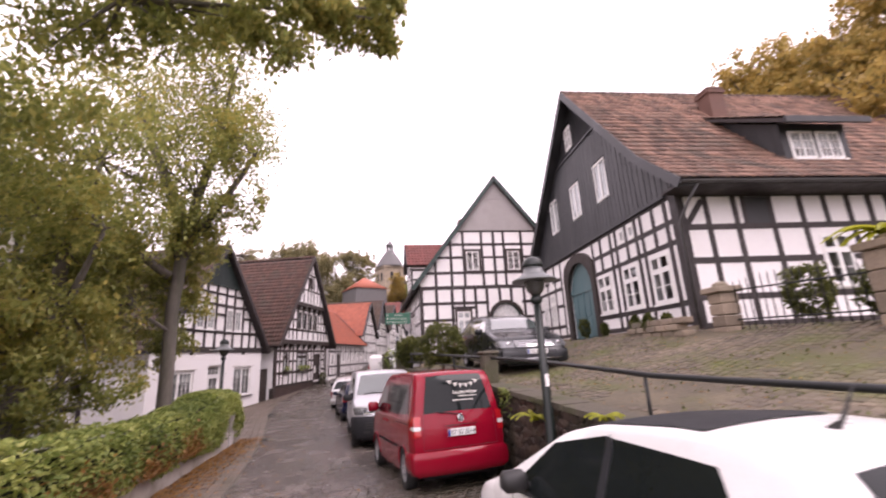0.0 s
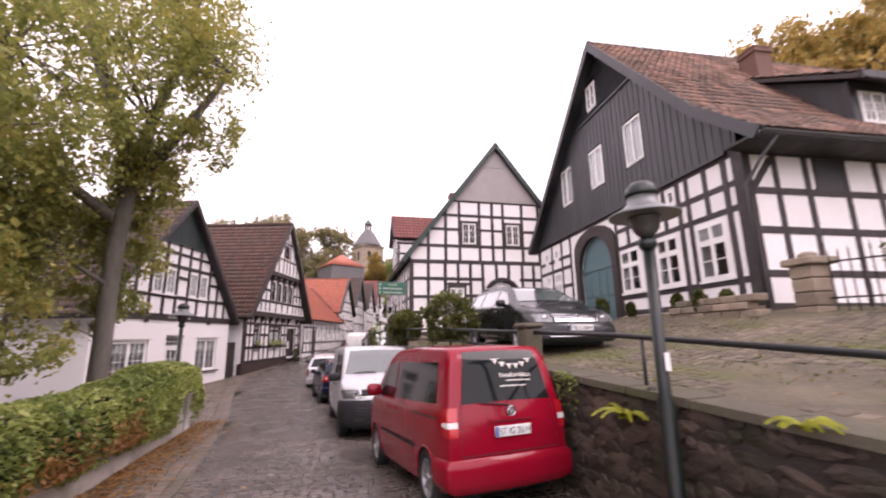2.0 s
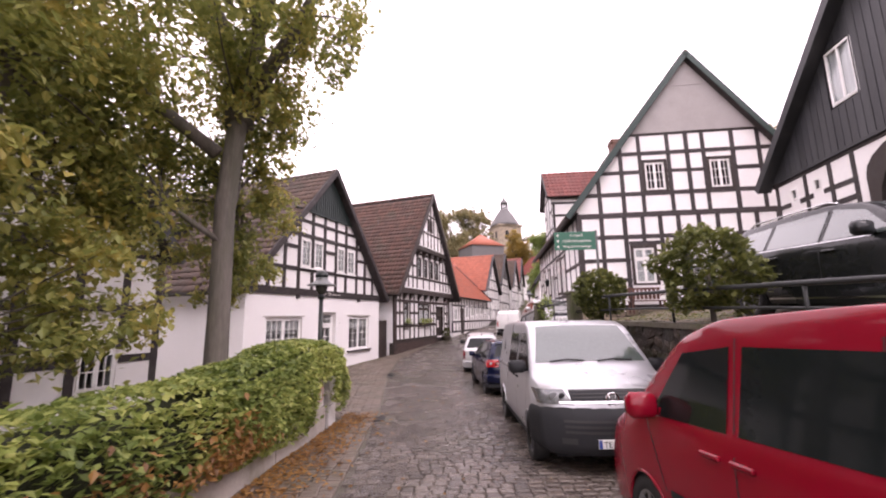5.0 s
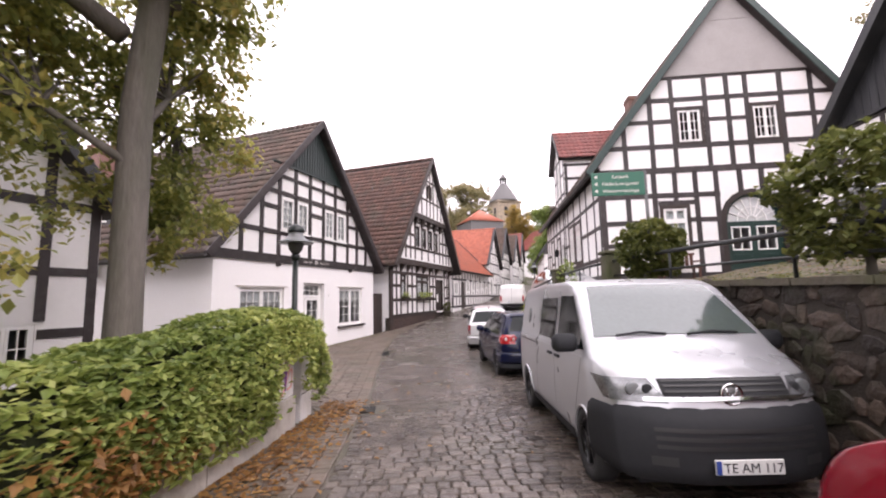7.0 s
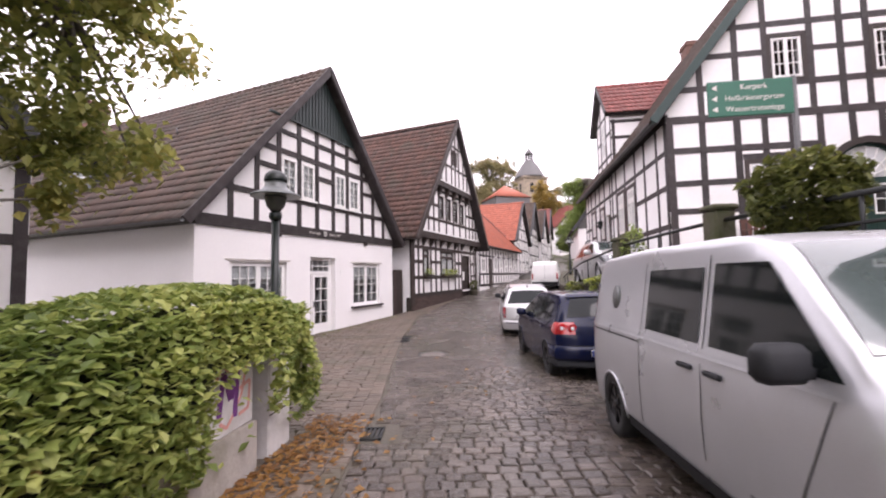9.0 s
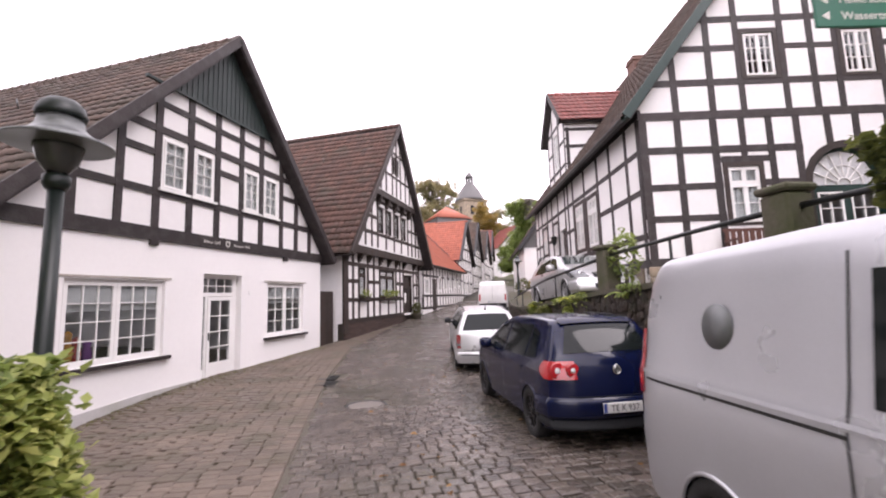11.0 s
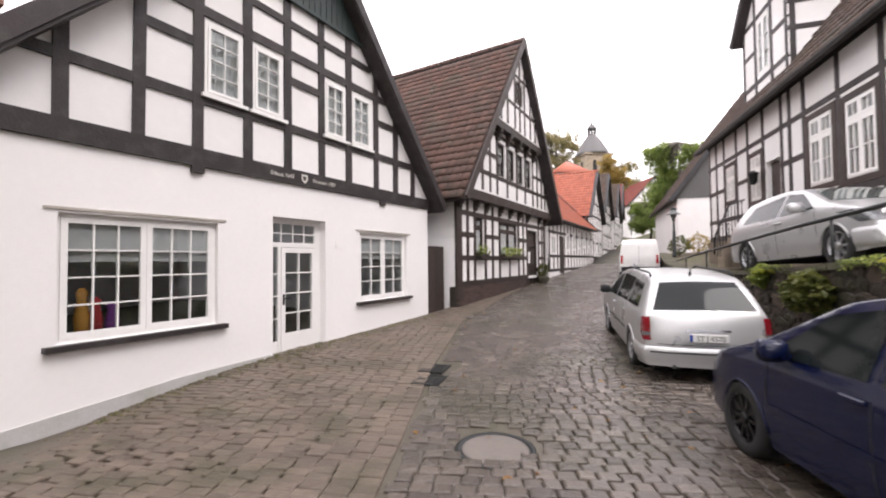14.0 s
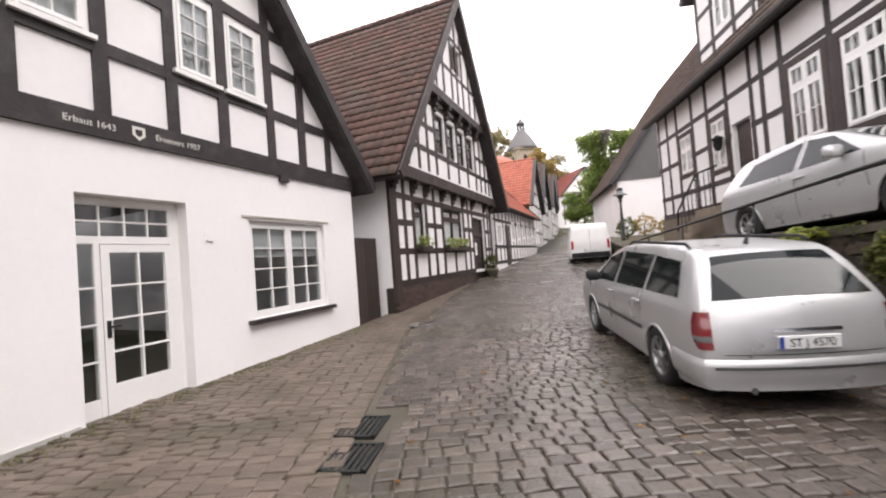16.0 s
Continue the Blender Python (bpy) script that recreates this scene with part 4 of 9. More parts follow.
    for r in (0.16, 0.46):
        for k in range(10):
            a, b = math.pi * k / 10, math.pi * (k + 1) / 10
            beam(bm, e, (4.975 + r * math.cos(a), 4.13 + r * 1.05 * math.sin(a)), (4.975 + r * math.cos(b), 4.13 + r * 1.05 * math.sin(b)), 0.022, d, d + 0.04)
    part("fanlight_grille", bm, WHITE, dr)
    part("fanlight_panel", wall_slab(bmesh.new(), e, arch(4.2, 5.75, 4.12, 4.97, 0.84), [], d + 0.05, d + 0.06), CLOTH, dr)
    for u0 in (4.28, 5.07):
        bm = wall_slab(bmesh.new(), e, rect(u0, u0 + 0.6, 3.15, 3.95), [rect(u0 + a, u0 + b, c, d2) for a, b in ((0.04, 0.29), (0.31, 0.56)) for c, d2 in ((3.19, 3.54), (3.56, 3.91))], d - 0.01, d + 0.05)
        part("door_window", bm, WHITE, dr)
        part("pane", box(bmesh.new(), e, u0 + 0.04, u0 + 0.56, d + 0.03, d + 0.036, 3.19, 3.91), PANE, dr).visible_shadow = False
        part("door_panel", box(bmesh.new(), e, u0 + 0.02, u0 + 0.58, d - 0.02, d, 2.55, 3.02, 0.008), GREEN, dr)
    # the long side towards the street
    s = m @ pose(0, 0, 0, 0, 0, -90) @ pose(-D, 0, 0)
    L = D
    q1, q2 = (L - 5.45, L - 4.52, 3.26, 4.86), (L - 4.12, L - 3.18, 3.20, 4.82)
    q3, dq, q4 = (L - 8.72, L - 7.96, 3.35, 4.74), (L - 7.66, L - 6.85, 2.25, 4.36), (L - 10.76, L - 9.92, 3.62, 4.84)
    part("wall", wall_slab(bmesh.new(), s, rect(0, L - 0.001, 1.5, EAVE + 0.1), [rect(*q) for q in (q1, q2, q3, dq, q4)], 0.0, 0.25), PLASTER, h)
    cuts = [(q[0] - 0.03, q[1] + 0.03, q[2] - 0.03, q[3] + 0.03) for q in (q1, q2, q3, dq, q4)]
    posts = [(L - d, 2.1, EAVE) for d in (0.12, 0.85, 2.0, 3.02, 4.32, 5.62, 6.3, 6.72, 7.80, 8.86, 9.78, 10.9, 11.7, 12.45)]
    timbers(h, s, posts, [(2.35, 0, L, 0.2), (3.0, 0, L), (4.1, 0, L), (5.1, 0, L), (EAVE - 0.05, 0, L, 0.2)], lambda u: 99, cuts, 0.14)
    for q in (q1, q2):
        window(h, s, *q, cols=2, rows=2, leaves=2, depth=0.02, transom=4.38, sill=False, stile=0.06)
    for q in (q1, q2, q3, q4):
        part("window_surround", wall_slab(bmesh.new(), s, rect(q[0] - 0.13, q[1] + 0.13, q[2] - 0.12, q[3] + 0.12), [rect(q[0] + 0.012, q[1] - 0.012, q[2] + 0.012, q[3] - 0.012)], -0.024, 0.004), BROWN_TIMBER, h, "dark brown timber window surround")
    for q in (q3, q4):
        window(h, s, *q, cols=2, rows=2, leaves=2, depth=0.02, transom=q[3] - 0.45, sill=False, stile=0.05)
    dr2 = part("door", box(bmesh.new(), s, dq[0] + 0.02, dq[1] - 0.02, 0.12, 0.18, dq[2], dq[3] - 0.02), BROWN_TIMBER, h, "dark brown side door")
    for z0, z1 in ((2.4, 3.2), (3.35, 4.25)):
        part("door_panel", box(bmesh.new(), s, dq[0] + 0.15, dq[1] - 0.15, 0.10, 0.12, z0, z1, 0.008), BROWN_TIMBER, dr2)
    # stone steps with a black handrail to the side door
    for k in range(4):
        part("step", box(bmesh.new(), s, dq[0] - 0.25 - 0.28 * k, dq[1] + 0.2, -0.95, -0.09, 1.35, 2.24 - 0.19 * k), STONE, h)
    part("stair_rail", tube(bmesh.new(), s, [(dq[0] - 1.5, -0.92, 1.75), (dq[0] - 1.4, -0.92, 2.35), (dq[0] - 0.1, -0.92, 3.2), (dq[1] + 0.15, -0.92, 3.2)], 0.025), IRON, h)
    for k in range(9):
        u = dq[0] - 1.2 + 0.25 * k
        part("baluster", tube(bmesh.new(), s, [(u, -0.92, 1.7 + min(0.5, 0.13 * k)), (u, -0.92, min(3.2, 2.48 + 0.163 * k))], 0.012), IRON, h)
    lm = s @ pose(dq[0] - 0.35, -0.2, 4.0)
    part("wall_lantern", lathe(bmesh.new(), lm, [(0.05, -0.2), (0.10, -0.1), (0.12, 0.1), (0.16, 0.12), (0.03, 0.22)], 10), IRON, h)
    gutter(h, s, -0.2, L + 0.2, EAVE - 0.22, -0.46)
    part("wall", box(bmesh.new(), m, 0.26, W, D - 0.25, D, 1.5, EAVE), PLASTER, h)
    part("wall", box(bmesh.new(), m, W - 0.25, W, 0.27, D - 0.26, 1.5, EAVE), PLASTER, h)
    part("wall", wall_slab(bmesh.new(), m, [(0.3, EAVE + 0.01), (W - 0.3, EAVE + 0.01), (W / 2, APEX - 0.25)], [], D - 0.25, D - 0.01), PLASTER, h)
    part("plinth", box(bmesh.new(), s, 0, L - 0.3, -0.08, -0.022, 1.0, 2.25), STONE, h, "rough sandstone plinth")
    plinth = part("plinth", box(bmesh.new(), m, 0.0, W, 0.0, 0.25, 1.0, 2.199), MORTAR, h, "rough sandstone plinth")
    for r in range(4):
        u = -0.08
        while u < W - 0.1:
            l = RNG.uniform(0.28, 0.6)
            part("stone", box(bmesh.new(), m @ pose(0, RNG.uniform(-0.02, 0.0), 0), u + 0.012, min(W, u + l) - 0.012, -0.07, 0.0, 1.28 + 0.25 * r, 1.515 + 0.25 * r, 0.02), STONE, plinth)
            u += l
    # cross gable breaking the eaves
    c0, c1 = L - 9.15, L - 6.35
    g = s @ pose(0, 0.06, 0)
    gtop = gable_top(c0 - 0.1, c1 + 0.1, 8.8, 10.4)
    wq = ((c0 + c1) / 2 - 0.4, (c0 + c1) / 2 + 0.4, 7.05, 8.7)
    part("wall", wall_slab(bmesh.new(), g, [(c0, 5.65), (c1, 5.65), (c1, 8.75), ((c0 + c1) / 2, 10.3), (c0, 8.75)], [rect(*wq)], 0, 3.8), PLASTER, h)
    timbers(h, g, [(u, 5.7, 10) for u in (c0 + 0.08, wq[0] - 0.1, wq[1] + 0.1, c1 - 0.08)], [(6.9, c0, c1), (7.9, c0, c1), (8.85, c0, c1)], gtop, [wq], 0.13)
    timbers(h, g @ pose(c1, 0, 0, 0, 0, 90), [(0.1, 5.7, 8.4), (1.4, 5.7, 8.4), (2.6, 5.7, 8.4)], [(7.6, 0, 3), (8.3, 0, 3)], lambda u: 99, [], 0.13)
    window(h, g, *wq, cols=1, rows=3, leaves=2, depth=0.03, sill=False)
    gable_roof(h, g, c0 - 0.25, c1 + 0.25, 8.6, 10.46, 0.25, 3.8, TILE_BRIGHT, verge=TIMBER, verge_w=0.18)
    chimney(h, m, 4.85, 9.6, 0.75, 0.75, 11.0, 13.05)
    return h


# the barn-like house with the dark boarded gable
def boarded_house():
    m = frame_of(9.57, 0.58, 0, -9.5)
    h = thing("house", m, "large half-timbered house with dark boarded gable and red tiled roof", "house")
    W, D, EAVE, APEX, base = 11.4, 16.0, 6.25, 12.5, 2.55
    g = m @ pose(0, W, 0, 0, 0, -90)          # gable: u runs from the far corner to the near one
    MID, FAR, KNEE, NEAR = 6.5, (-0.25, 6.2), (10.7, 7.58), (12.25, 6.22)

    def top(u):
        """The roof line over the gable: one long face, one that flares out at its foot."""
        return lerp_table([FAR, (MID, APEX), KNEE, NEAR], u)

    ups = [(2.97, 3.88, 7.48, 9.02), (5.32, 6.18, 7.42, 8.86), (7.48, 8.38, 7.38, 8.83)]
    peak = (5.48, 6.10, 10.45, 11.45)
    lows = [(6.60, 7.60, 3.47, 4.82), (8.36, 9.26, 3.45, 4.80), (9.88, 10.78, 3.43, 4.78)]
    far = [(0.60, 1.20, 3.45, 4.85), (1.60, 2.25, 3.45, 4.85)]
    tiny = [(u, u + 0.36, z, z + 0.46) for u, z in ((8.42, 5.60), (8.98, 5.60), (0.7, 5.45), (1.7, 5.45))]
    du = (3.88, 6.14)
    door = arch(du[0], du[1], 2.6, 5.72, 1.13)
    part("wall", wall_slab(bmesh.new(), g, rect(0, W, base - 0.6, 6.3), [rect(*q) for q in lows + far + tiny] + [door], 0, 0.3), PLASTER, h)
    part("wall", wall_slab(bmesh.new(), g, [(0.0, 6.31), (W, 6.31), (W, top(W) - 0.15), (KNEE[0], KNEE[1] - 0.15), (MID, APEX - 0.15), (0.12, 6.36)], [rect(*q) for q in ups + [peak]], 0.0, 0.25), DARK, h)
    cuts = [(q[0] - 0.03, q[1] + 0.03, q[2] - 0.03, q[3] + 0.03) for q in lows + far + tiny] + [(du[0] - 0.3, du[1] + 0.3, 2.4, 6.05)]
    full = (0.1, 1.42, 2.4, 3.2, 6.50, 7.84, 8.20, 9.42, 9.74, 10.93)
    timbers(h, g, [(u, base + 0.25, 6.25) for u in full] + [(u, 4.9, 6.25) for u in (7.12, 8.86, 10.35)] + [(W - 0.1, base + 0.2, 6.25, 0.26)],
            [(2.85, 0, W), (3.33, 6.4, W), (4.93, 6.4, W), (5.50, 6.4, W), (6.2, 0, W, 0.2), (3.3, 0, 3.2), (4.95, 0, 3.2), (4.2, 0, 3.2), (5.4, 0, 3.2)],
            lambda u: 99, cuts, 0.145)
    part("plinth", box(bmesh.new(), g, 0, du[0] - 0.3, -0.05, -0.002, base - 0.7, base + 0.2), STONE, h, "rough sandstone plinth")
    part("plinth", box(bmesh.new(), g, du[1] + 0.3, W, -0.05, -0.002, base - 0.7, base + 0.2), STONE, h, "rough sandstone plinth")
    # arched surround and teal doors
    bm = bmesh.new()
    wall_slab(bm, g, arch(du[0] - 0.30, du[1] + 0.30, 2.5, 6.08, 0.75), [arch(du[0] + 0.005, du[1] - 0.005, 2.62, 5.715, 1.13)], -0.06, 0.1)
    part("door_surround", bm, BROWN_TIMBER, h, "dark red-brown arched door surround")
    dr = part("door", wall_slab(bmesh.new(), g, arch(du[0] + 0.01, du[1] - 0.01, 2.6, 5.71, 1.13), [], 0.12, 0.2), TEAL, h, "tall teal painted arched barn door")
    mid = (du[0] + du[1]) / 2
    for a, b in ((du[0] + 0.1, mid - 0.06), (mid + 0.06, du[1] - 0.1)):
        for z0, z1 in ((2.75, 3.45), (3.55, 4.4)):
            w = (b - a - 0.1) / 2
            for k in range(2):
                part("door_panel", box(bmesh.new(), g, a + k * (w + 0.1), a + k * (w + 0.1) + w, 0.09, 0.12, z0, z1, 0.012), TEAL, dr)
    part("door_rail", box(bmesh.new(), g, du[0] + 0.02, du[1] - 0.02, 0.07, 0.12, 4.5, 4.66), TEAL, dr)
    part("door_stile", box(bmesh.new(), g, mid - 0.05, mid + 0.05, 0.07, 0.12, 2.62, 4.5), TEAL, dr)
    allc = [(q[0] - 0.05, q[1] + 0.05, q[2] - 0.05, q[3] + 0.05) for q in ups + [peak]]
    boards(h, g, 0.0, W, 6.28, lambda u: min(top(u) - 0.15, 10.15), BOARDS, 0.24, -0.05, -0.002, allc, 0.04)
    part("louver_frame", beam(bmesh.new(), g, (4.15, 10.16), (8.35, 10.16), 0.07, -0.11, 0.0), BOARDS, h)
    z = 10.2
    while z < APEX - 0.3:
        k = (APEX - 0.2 - z)
        for s, e in clip_segments(MID - k / 0.933, MID + k / 1.171, [(peak[0] - 0.05, peak[1] + 0.05)] if peak[2] - 0.1 < z < peak[3] + 0.05 else []):
            bm = bmesh.new()
            vs = [bm.verts.new(g @ Vector(p)) for p in ((s, -0.09, z), (e, -0.09, z), (e, -0.03, z + 0.13), (s, -0.03, z + 0.13), (s, -0.06, z), (e, -0.06, z))]
            bm.faces.new((vs[0], vs[1], vs[2], vs[3]))
            bm.faces.new((vs[4], vs[5], vs[1], vs[0]))
            part("louver_board", bm, BOARDS, h)
        z += 0.115
    part("drip_board", box(bmesh.new(), g, 0.3, W - 0.3, -0.10, -0.0, 6.2, 6.28), BOARDS, h)
    for q in ups:
        window(h, g, *q, cols=1, rows=1, leaves=2, depth=-0.03, sill=False, curtain="full", stile=0.03)
    window(h, g, *peak, cols=1, rows=2, leaves=2, depth=-0.03, sill=False)
    for q in lows:
        window(h, g, *q, cols=1, rows=2, leaves=2, depth=-0.01, transom=4.33, sill=True, stile=0.045)
    for q in far:
        window(h, g, *q, cols=1, rows=2, leaves=2, depth=0.0, transom=4.4, sill=False)
    for q in tiny:
        window(h, g, *q, cols=1, rows=1, leaves=1, depth=0.02, sill=False)
    # long side
    wins = [(3.92, 4.80, 3.60, 5.0), (5.41, 6.20, 3.60, 5.0), (7.4, 8.1, 3.62, 5.02), (9.4, 10.1, 3.62, 5.02), (11.4, 12.1, 3.62, 5.02)]
    part("wall", wall_slab(bmesh.new(), m, rect(0.02, D, base - 0.6, EAVE + 0.1), [rect(*q) for q in wins], 0.005, 0.3), PLASTER, h)
    cuts = [(q[0] - 0.03, q[1] + 0.03, q[2] - 0.03, q[3] + 0.03) for q in wins]
    us = [0.14, 0.84, 1.66, 2.70, 3.62, 5.08, 6.34, 7.3, 8.2, 8.8, 9.3, 10.2, 10.8, 11.3, 12.2, 13, 13.8, 14.6, 15.4]
    timbers(h, m, [(u, 2.6, EAVE) for u in us] + [(1.92, 5.3, EAVE, 0.1), (4.36, 5.2, EAVE), (5.75, 5.2, EAVE)], [(2.72, 0, D), (3.42, 0, D), (4.36, 0, D), (5.26, 0, D), (EAVE - 0.05, 0, D, 0.22)], lambda u: 99, cuts, 0.15,
            braces=[((0.2, 5.3), (0.75, 6.0))])
    part("infill_board", box(bmesh.new(), m, 1.97, 2.63, -0.012, 0.004, 5.33, 6.08), BOARDS, h, "dark board infill panel")
    for q in wins:
        window(h, m, *q, cols=1, rows=2, leaves=2, depth=0.0, transom=4.55, sill=True, stile=0.05)
    part("wall", box(bmesh.new(), m, 0.3, D, W - 0.3, W - 0.01, base - 0.6, EAVE), PLASTER, h)
    part("wall", wall_slab(bmesh.new(), g, [(0.3, base - 0.6), (W - 0.31, base - 0.6), (W - 0.31, EAVE), (MID, APEX - 0.4), (0.3, EAVE)], [], D - 0.3, D), PLASTER, h)
    over, r3 = 0.42, g.to_3x3()
    total = over + D + 0.2
    for a, b, parts, rear in ((FAR, (MID, APEX + 0.1), 0, True), (NEAR, KNEE, 150, False), (KNEE, (MID, APEX + 0.1), 150, False)):
        du_, dz_ = b[0] - a[0], b[1] - a[1]
        tiled_slope(h, g @ Vector((a[0], D + 0.2 if rear else -over, a[1] + 0.05)), r3 @ Vector((0, -1 if rear else 1, 0)), r3 @ Vector((du_, 0, dz_)), total, math.hypot(du_, dz_), TILE_RED, parts, near=(1.2, 0.8))
        part("verge_board", beam(bmesh.new(), g, (a[0], a[1] - 0.08), (b[0], b[1] - 0.08), 0.26, -over - 0.03, -over + 0.015), BOARDS, h)
        part("soffit", beam(bmesh.new(), g, (a[0], a[1] - 0.13), (b[0], b[1] - 0.13), 0.05, -over + 0.02, 0.0), BOARDS, h)
    bm = bmesh.new()
    for i in range(int(total / 0.36)):
        tube(bm, g, [(MID, -over + 0.36 * i, APEX + 0.12), (MID, -over + 0.36 * i + 0.39, APEX + 0.10)], [0.115, 0.10], 8)
    part("ridge_tiles", bm, TILE_RED, h, kind="stuff")
    gutter(h, m, -0.4, D, EAVE - 0.06, -0.90)
    part("eaves_board", box(bmesh.new(), m, -0.38, D, -0.8, 0.0, EAVE - 0.12, EAVE - 0.06), TIMBER, h)
    part("downpipe", tube(bmesh.new(), m, [(0.05, -0.86, EAVE - 0.12), (-0.05, -0.5, EAVE - 0.5), (-0.07, -0.12, EAVE - 0.9), (-0.07, -0.12, base + 0.1)], 0.036), ZINC, h)
    # shed dormer
    x0, x1, fy = 4.05, 6.25, 0.40
    dz0, dz1 = 7.2, 8.36
    dw = [(4.30, 5.10, 7.40, 8.30), (5.20, 6.00, 7.40, 8.30)]
    part("wall", wall_slab(bmesh.new(), m, rect(x0, x1, dz0 - 0.4, dz1 + 0.2), [rect(*q) for q in dw], fy, fy + 0.15), BOARDS, h, "dark boarded dormer front")
    for x in (x0, x1 - 0.12):
        bm = bmesh.new()
        vs = [bm.verts.new(m @ Vector((xx, y, z))) for xx in (x, x + 0.12) for y, z in ((fy + 0.151, dz0 - 0.4), (3.0, dz0 - 0.4), (3.0, dz1 + 1.78), (fy + 0.151, dz1 + 0.24))]
        for f in ((0, 1, 2, 3), (7, 6, 5, 4), (0, 4, 5, 1), (1, 5, 6, 2), (2, 6, 7, 3), (3, 7, 4, 0)):
            bm.faces.new([vs[i] for i in f])
        part("dormer_cheek", bm, BOARDS, h)
    for q in dw:
        window(h, m @ pose(0, fy, 0), *q, cols=2, rows=3, leaves=2, depth=0.0, sill=True, curtain="half", stile=0.035)
    tiled_slope(h, m @ Vector((x0 - 0.28, fy - 0.5, dz1 + 0.10)), m.to_3x3() @ Vector((1, 0, 0)), m.to_3x3() @ Vector((0, 1, 0.60)), x1 - x0 + 0.56, 3.75, TILE_RED, deck_name="dormer_roof")
    part("dormer_fascia", box(bmesh.new(), m, x0 - 0.28, x1 + 0.28, fy - 0.56, fy - 0.48, dz1 - 0.06, dz1 + 0.12), BOARDS, h)
    chimney(h, m, 4.70, 3.2, 0.62, 0.60, 9.2, 11.55)
    part("chimney_flashing", box(bmesh.new(), m, 4.33, 5.07, 2.78, 2.89, 9.9, 10.25), ZINC, h)
    return h


def low_house(x, y, turn, w, eave, apex, depth, z0, roof, label, over=0.35, boards_from=None, wins=(), posts=None, rails=(), mat=None, clad=None, parts=(0, 0), door=None, under=0.6):
    """A smaller gabled house seen further off."""
    m = frame_of(x, y, 0, turn)
    h = thing("house", m, label, "house")
    top = gable_top(-over, w + over, eave, apex)
    holes = [rect(*q) for q in wins]
    part("wall", wall_slab(bmesh.new(), m, [(0, z0 - under), (w, z0 - under), (w, top(w) - 0.12), (w / 2, apex - 0.12), (0, top(0) - 0.12)], holes, 0, 0.26), PLASTER, h)
    closed_body(h, m, 0, w, depth, z0 - under, eave, PLASTER)
    part("wall", wall_slab(bmesh.new(), m, [(0.1, eave + 0.01), (w - 0.1, eave + 0.01), (w / 2, apex - 0.3)], [], depth - 0.25, depth - 0.02), PLASTER, h)
    cuts = [(q[0] - 0.03, q[1] + 0.03, q[2] - 0.03, q[3] + 0.03) for q in wins]
    lim = boards_from if boards_from else apex
    if posts:
        timbers(h, m, [(u, z0, lim) for u in posts], [(z, 0, w) for z in rails], lambda u: min(top(u), lim), cuts, 0.17, mat=mat)
    if boards_from:
        boards(h, m, 0.0, w, boards_from, lambda u: top(u) - 0.15, clad or BOARDS, 0.2, -0.05, 0.0)
    for q in wins:
        window(h, m, *q, cols=2, rows=2, leaves=2, depth=0.03, sill=False)
    gable_roof(h, m, -over - 0.1, w + over + 0.1, eave - 0.1, apex + 0.07, 0.35, depth, roof, parts, verge=BOARDS, verge_w=0.24)
    return h, m


def long_house(x, y, turn, length, eave, ridge, depth, z0, z1, roof, label):
    """A low terrace with its eaves to the street, its ground rising from z0 to z1."""
    m = frame_of(x, y, 0, turn)
    h = thing("house", m, label, "house")
    wins = [(0.5 + 1.55 * k, 1.3 + 1.55 * k, z0 + 1.2 + (z1 - z0) * (k * 1.55) / length, z0 + 2.2 + (z1 - z0) * (k * 1.55) / length) for k in range(int(length / 1.55)) if k != 1]
    part("wall", wall_slab(bmesh.new(), m, rect(0, length, z0 - 0.6, eave + 0.1), [rect(*q) for q in wins], 0, 0.26), PLASTER, h)
    closed_body(h, m, 0, length, depth, z0 - 0.6, eave, PLASTER)
    cuts = [(q[0] - 0.03, q[1] + 0.03, q[2] - 0.03, q[3] + 0.03) for q in wins]
    timbers(h, m, [(0.08 + 0.77 * k, z0 + 0.3, eave) for k in range(int(length / 0.77) + 1)], [(z0 + 0.35, 0, length), (z0 + 1.1, 0, length), (z0 + 2.35, 0, length), (eave - 0.05, 0, length, 0.2)], lambda u: 99, cuts, 0.15)
    for q in wins:
        window(h, m, *q, cols=1, rows=2, leaves=2, depth=0.03, sill=False)
    u = 2.05
    part("door", box(bmesh.new(), m, u, u + 0.85, -0.03, 0.02, z0 + 0.15, z0 + 2.2), BROWN_TIMBER, h)
    g = m @ pose(length, 0, 0, 0, 0, 90)
    gable_roof(h, g, -0.35, depth + 0.35, eave - 0.1, ridge, 0.15, length, roof, verge=BOARDS, verge_w=0.2)
    part("wall", wall_slab(bmesh.new(), g, [(0.05, eave + 0.11), (depth, eave + 0.01), (depth / 2, ridge - 0.2)], [], 0.02, 0.2), PLASTER, h)
    gutter(h, m, -0.1, length, eave - 0.1, -0.42)
    return h

terrace_house()
boarded_house()
jettied_house()
# the house behind the hedge
low_house(-9.25, 1.35, 72, 8.05, 3.75, 8.2, 9.0, 0.5, TILE_DARK, "half-timbered gabled house behind the hedge and trees", boards_from=6.6,
          wins=[(6.3, 7.1, 0.66, 1.5), (2.2, 3.0, 0.8, 1.8), (3.6, 4.3, 3.0, 4.1)], over=0.15, posts=(0.1, 1.1, 2.0, 3.1, 4.1, 5.2, 6.2, 7.15, 7.95), rails=(1.3, 2.43, 3.7, 4.7, 5.6))
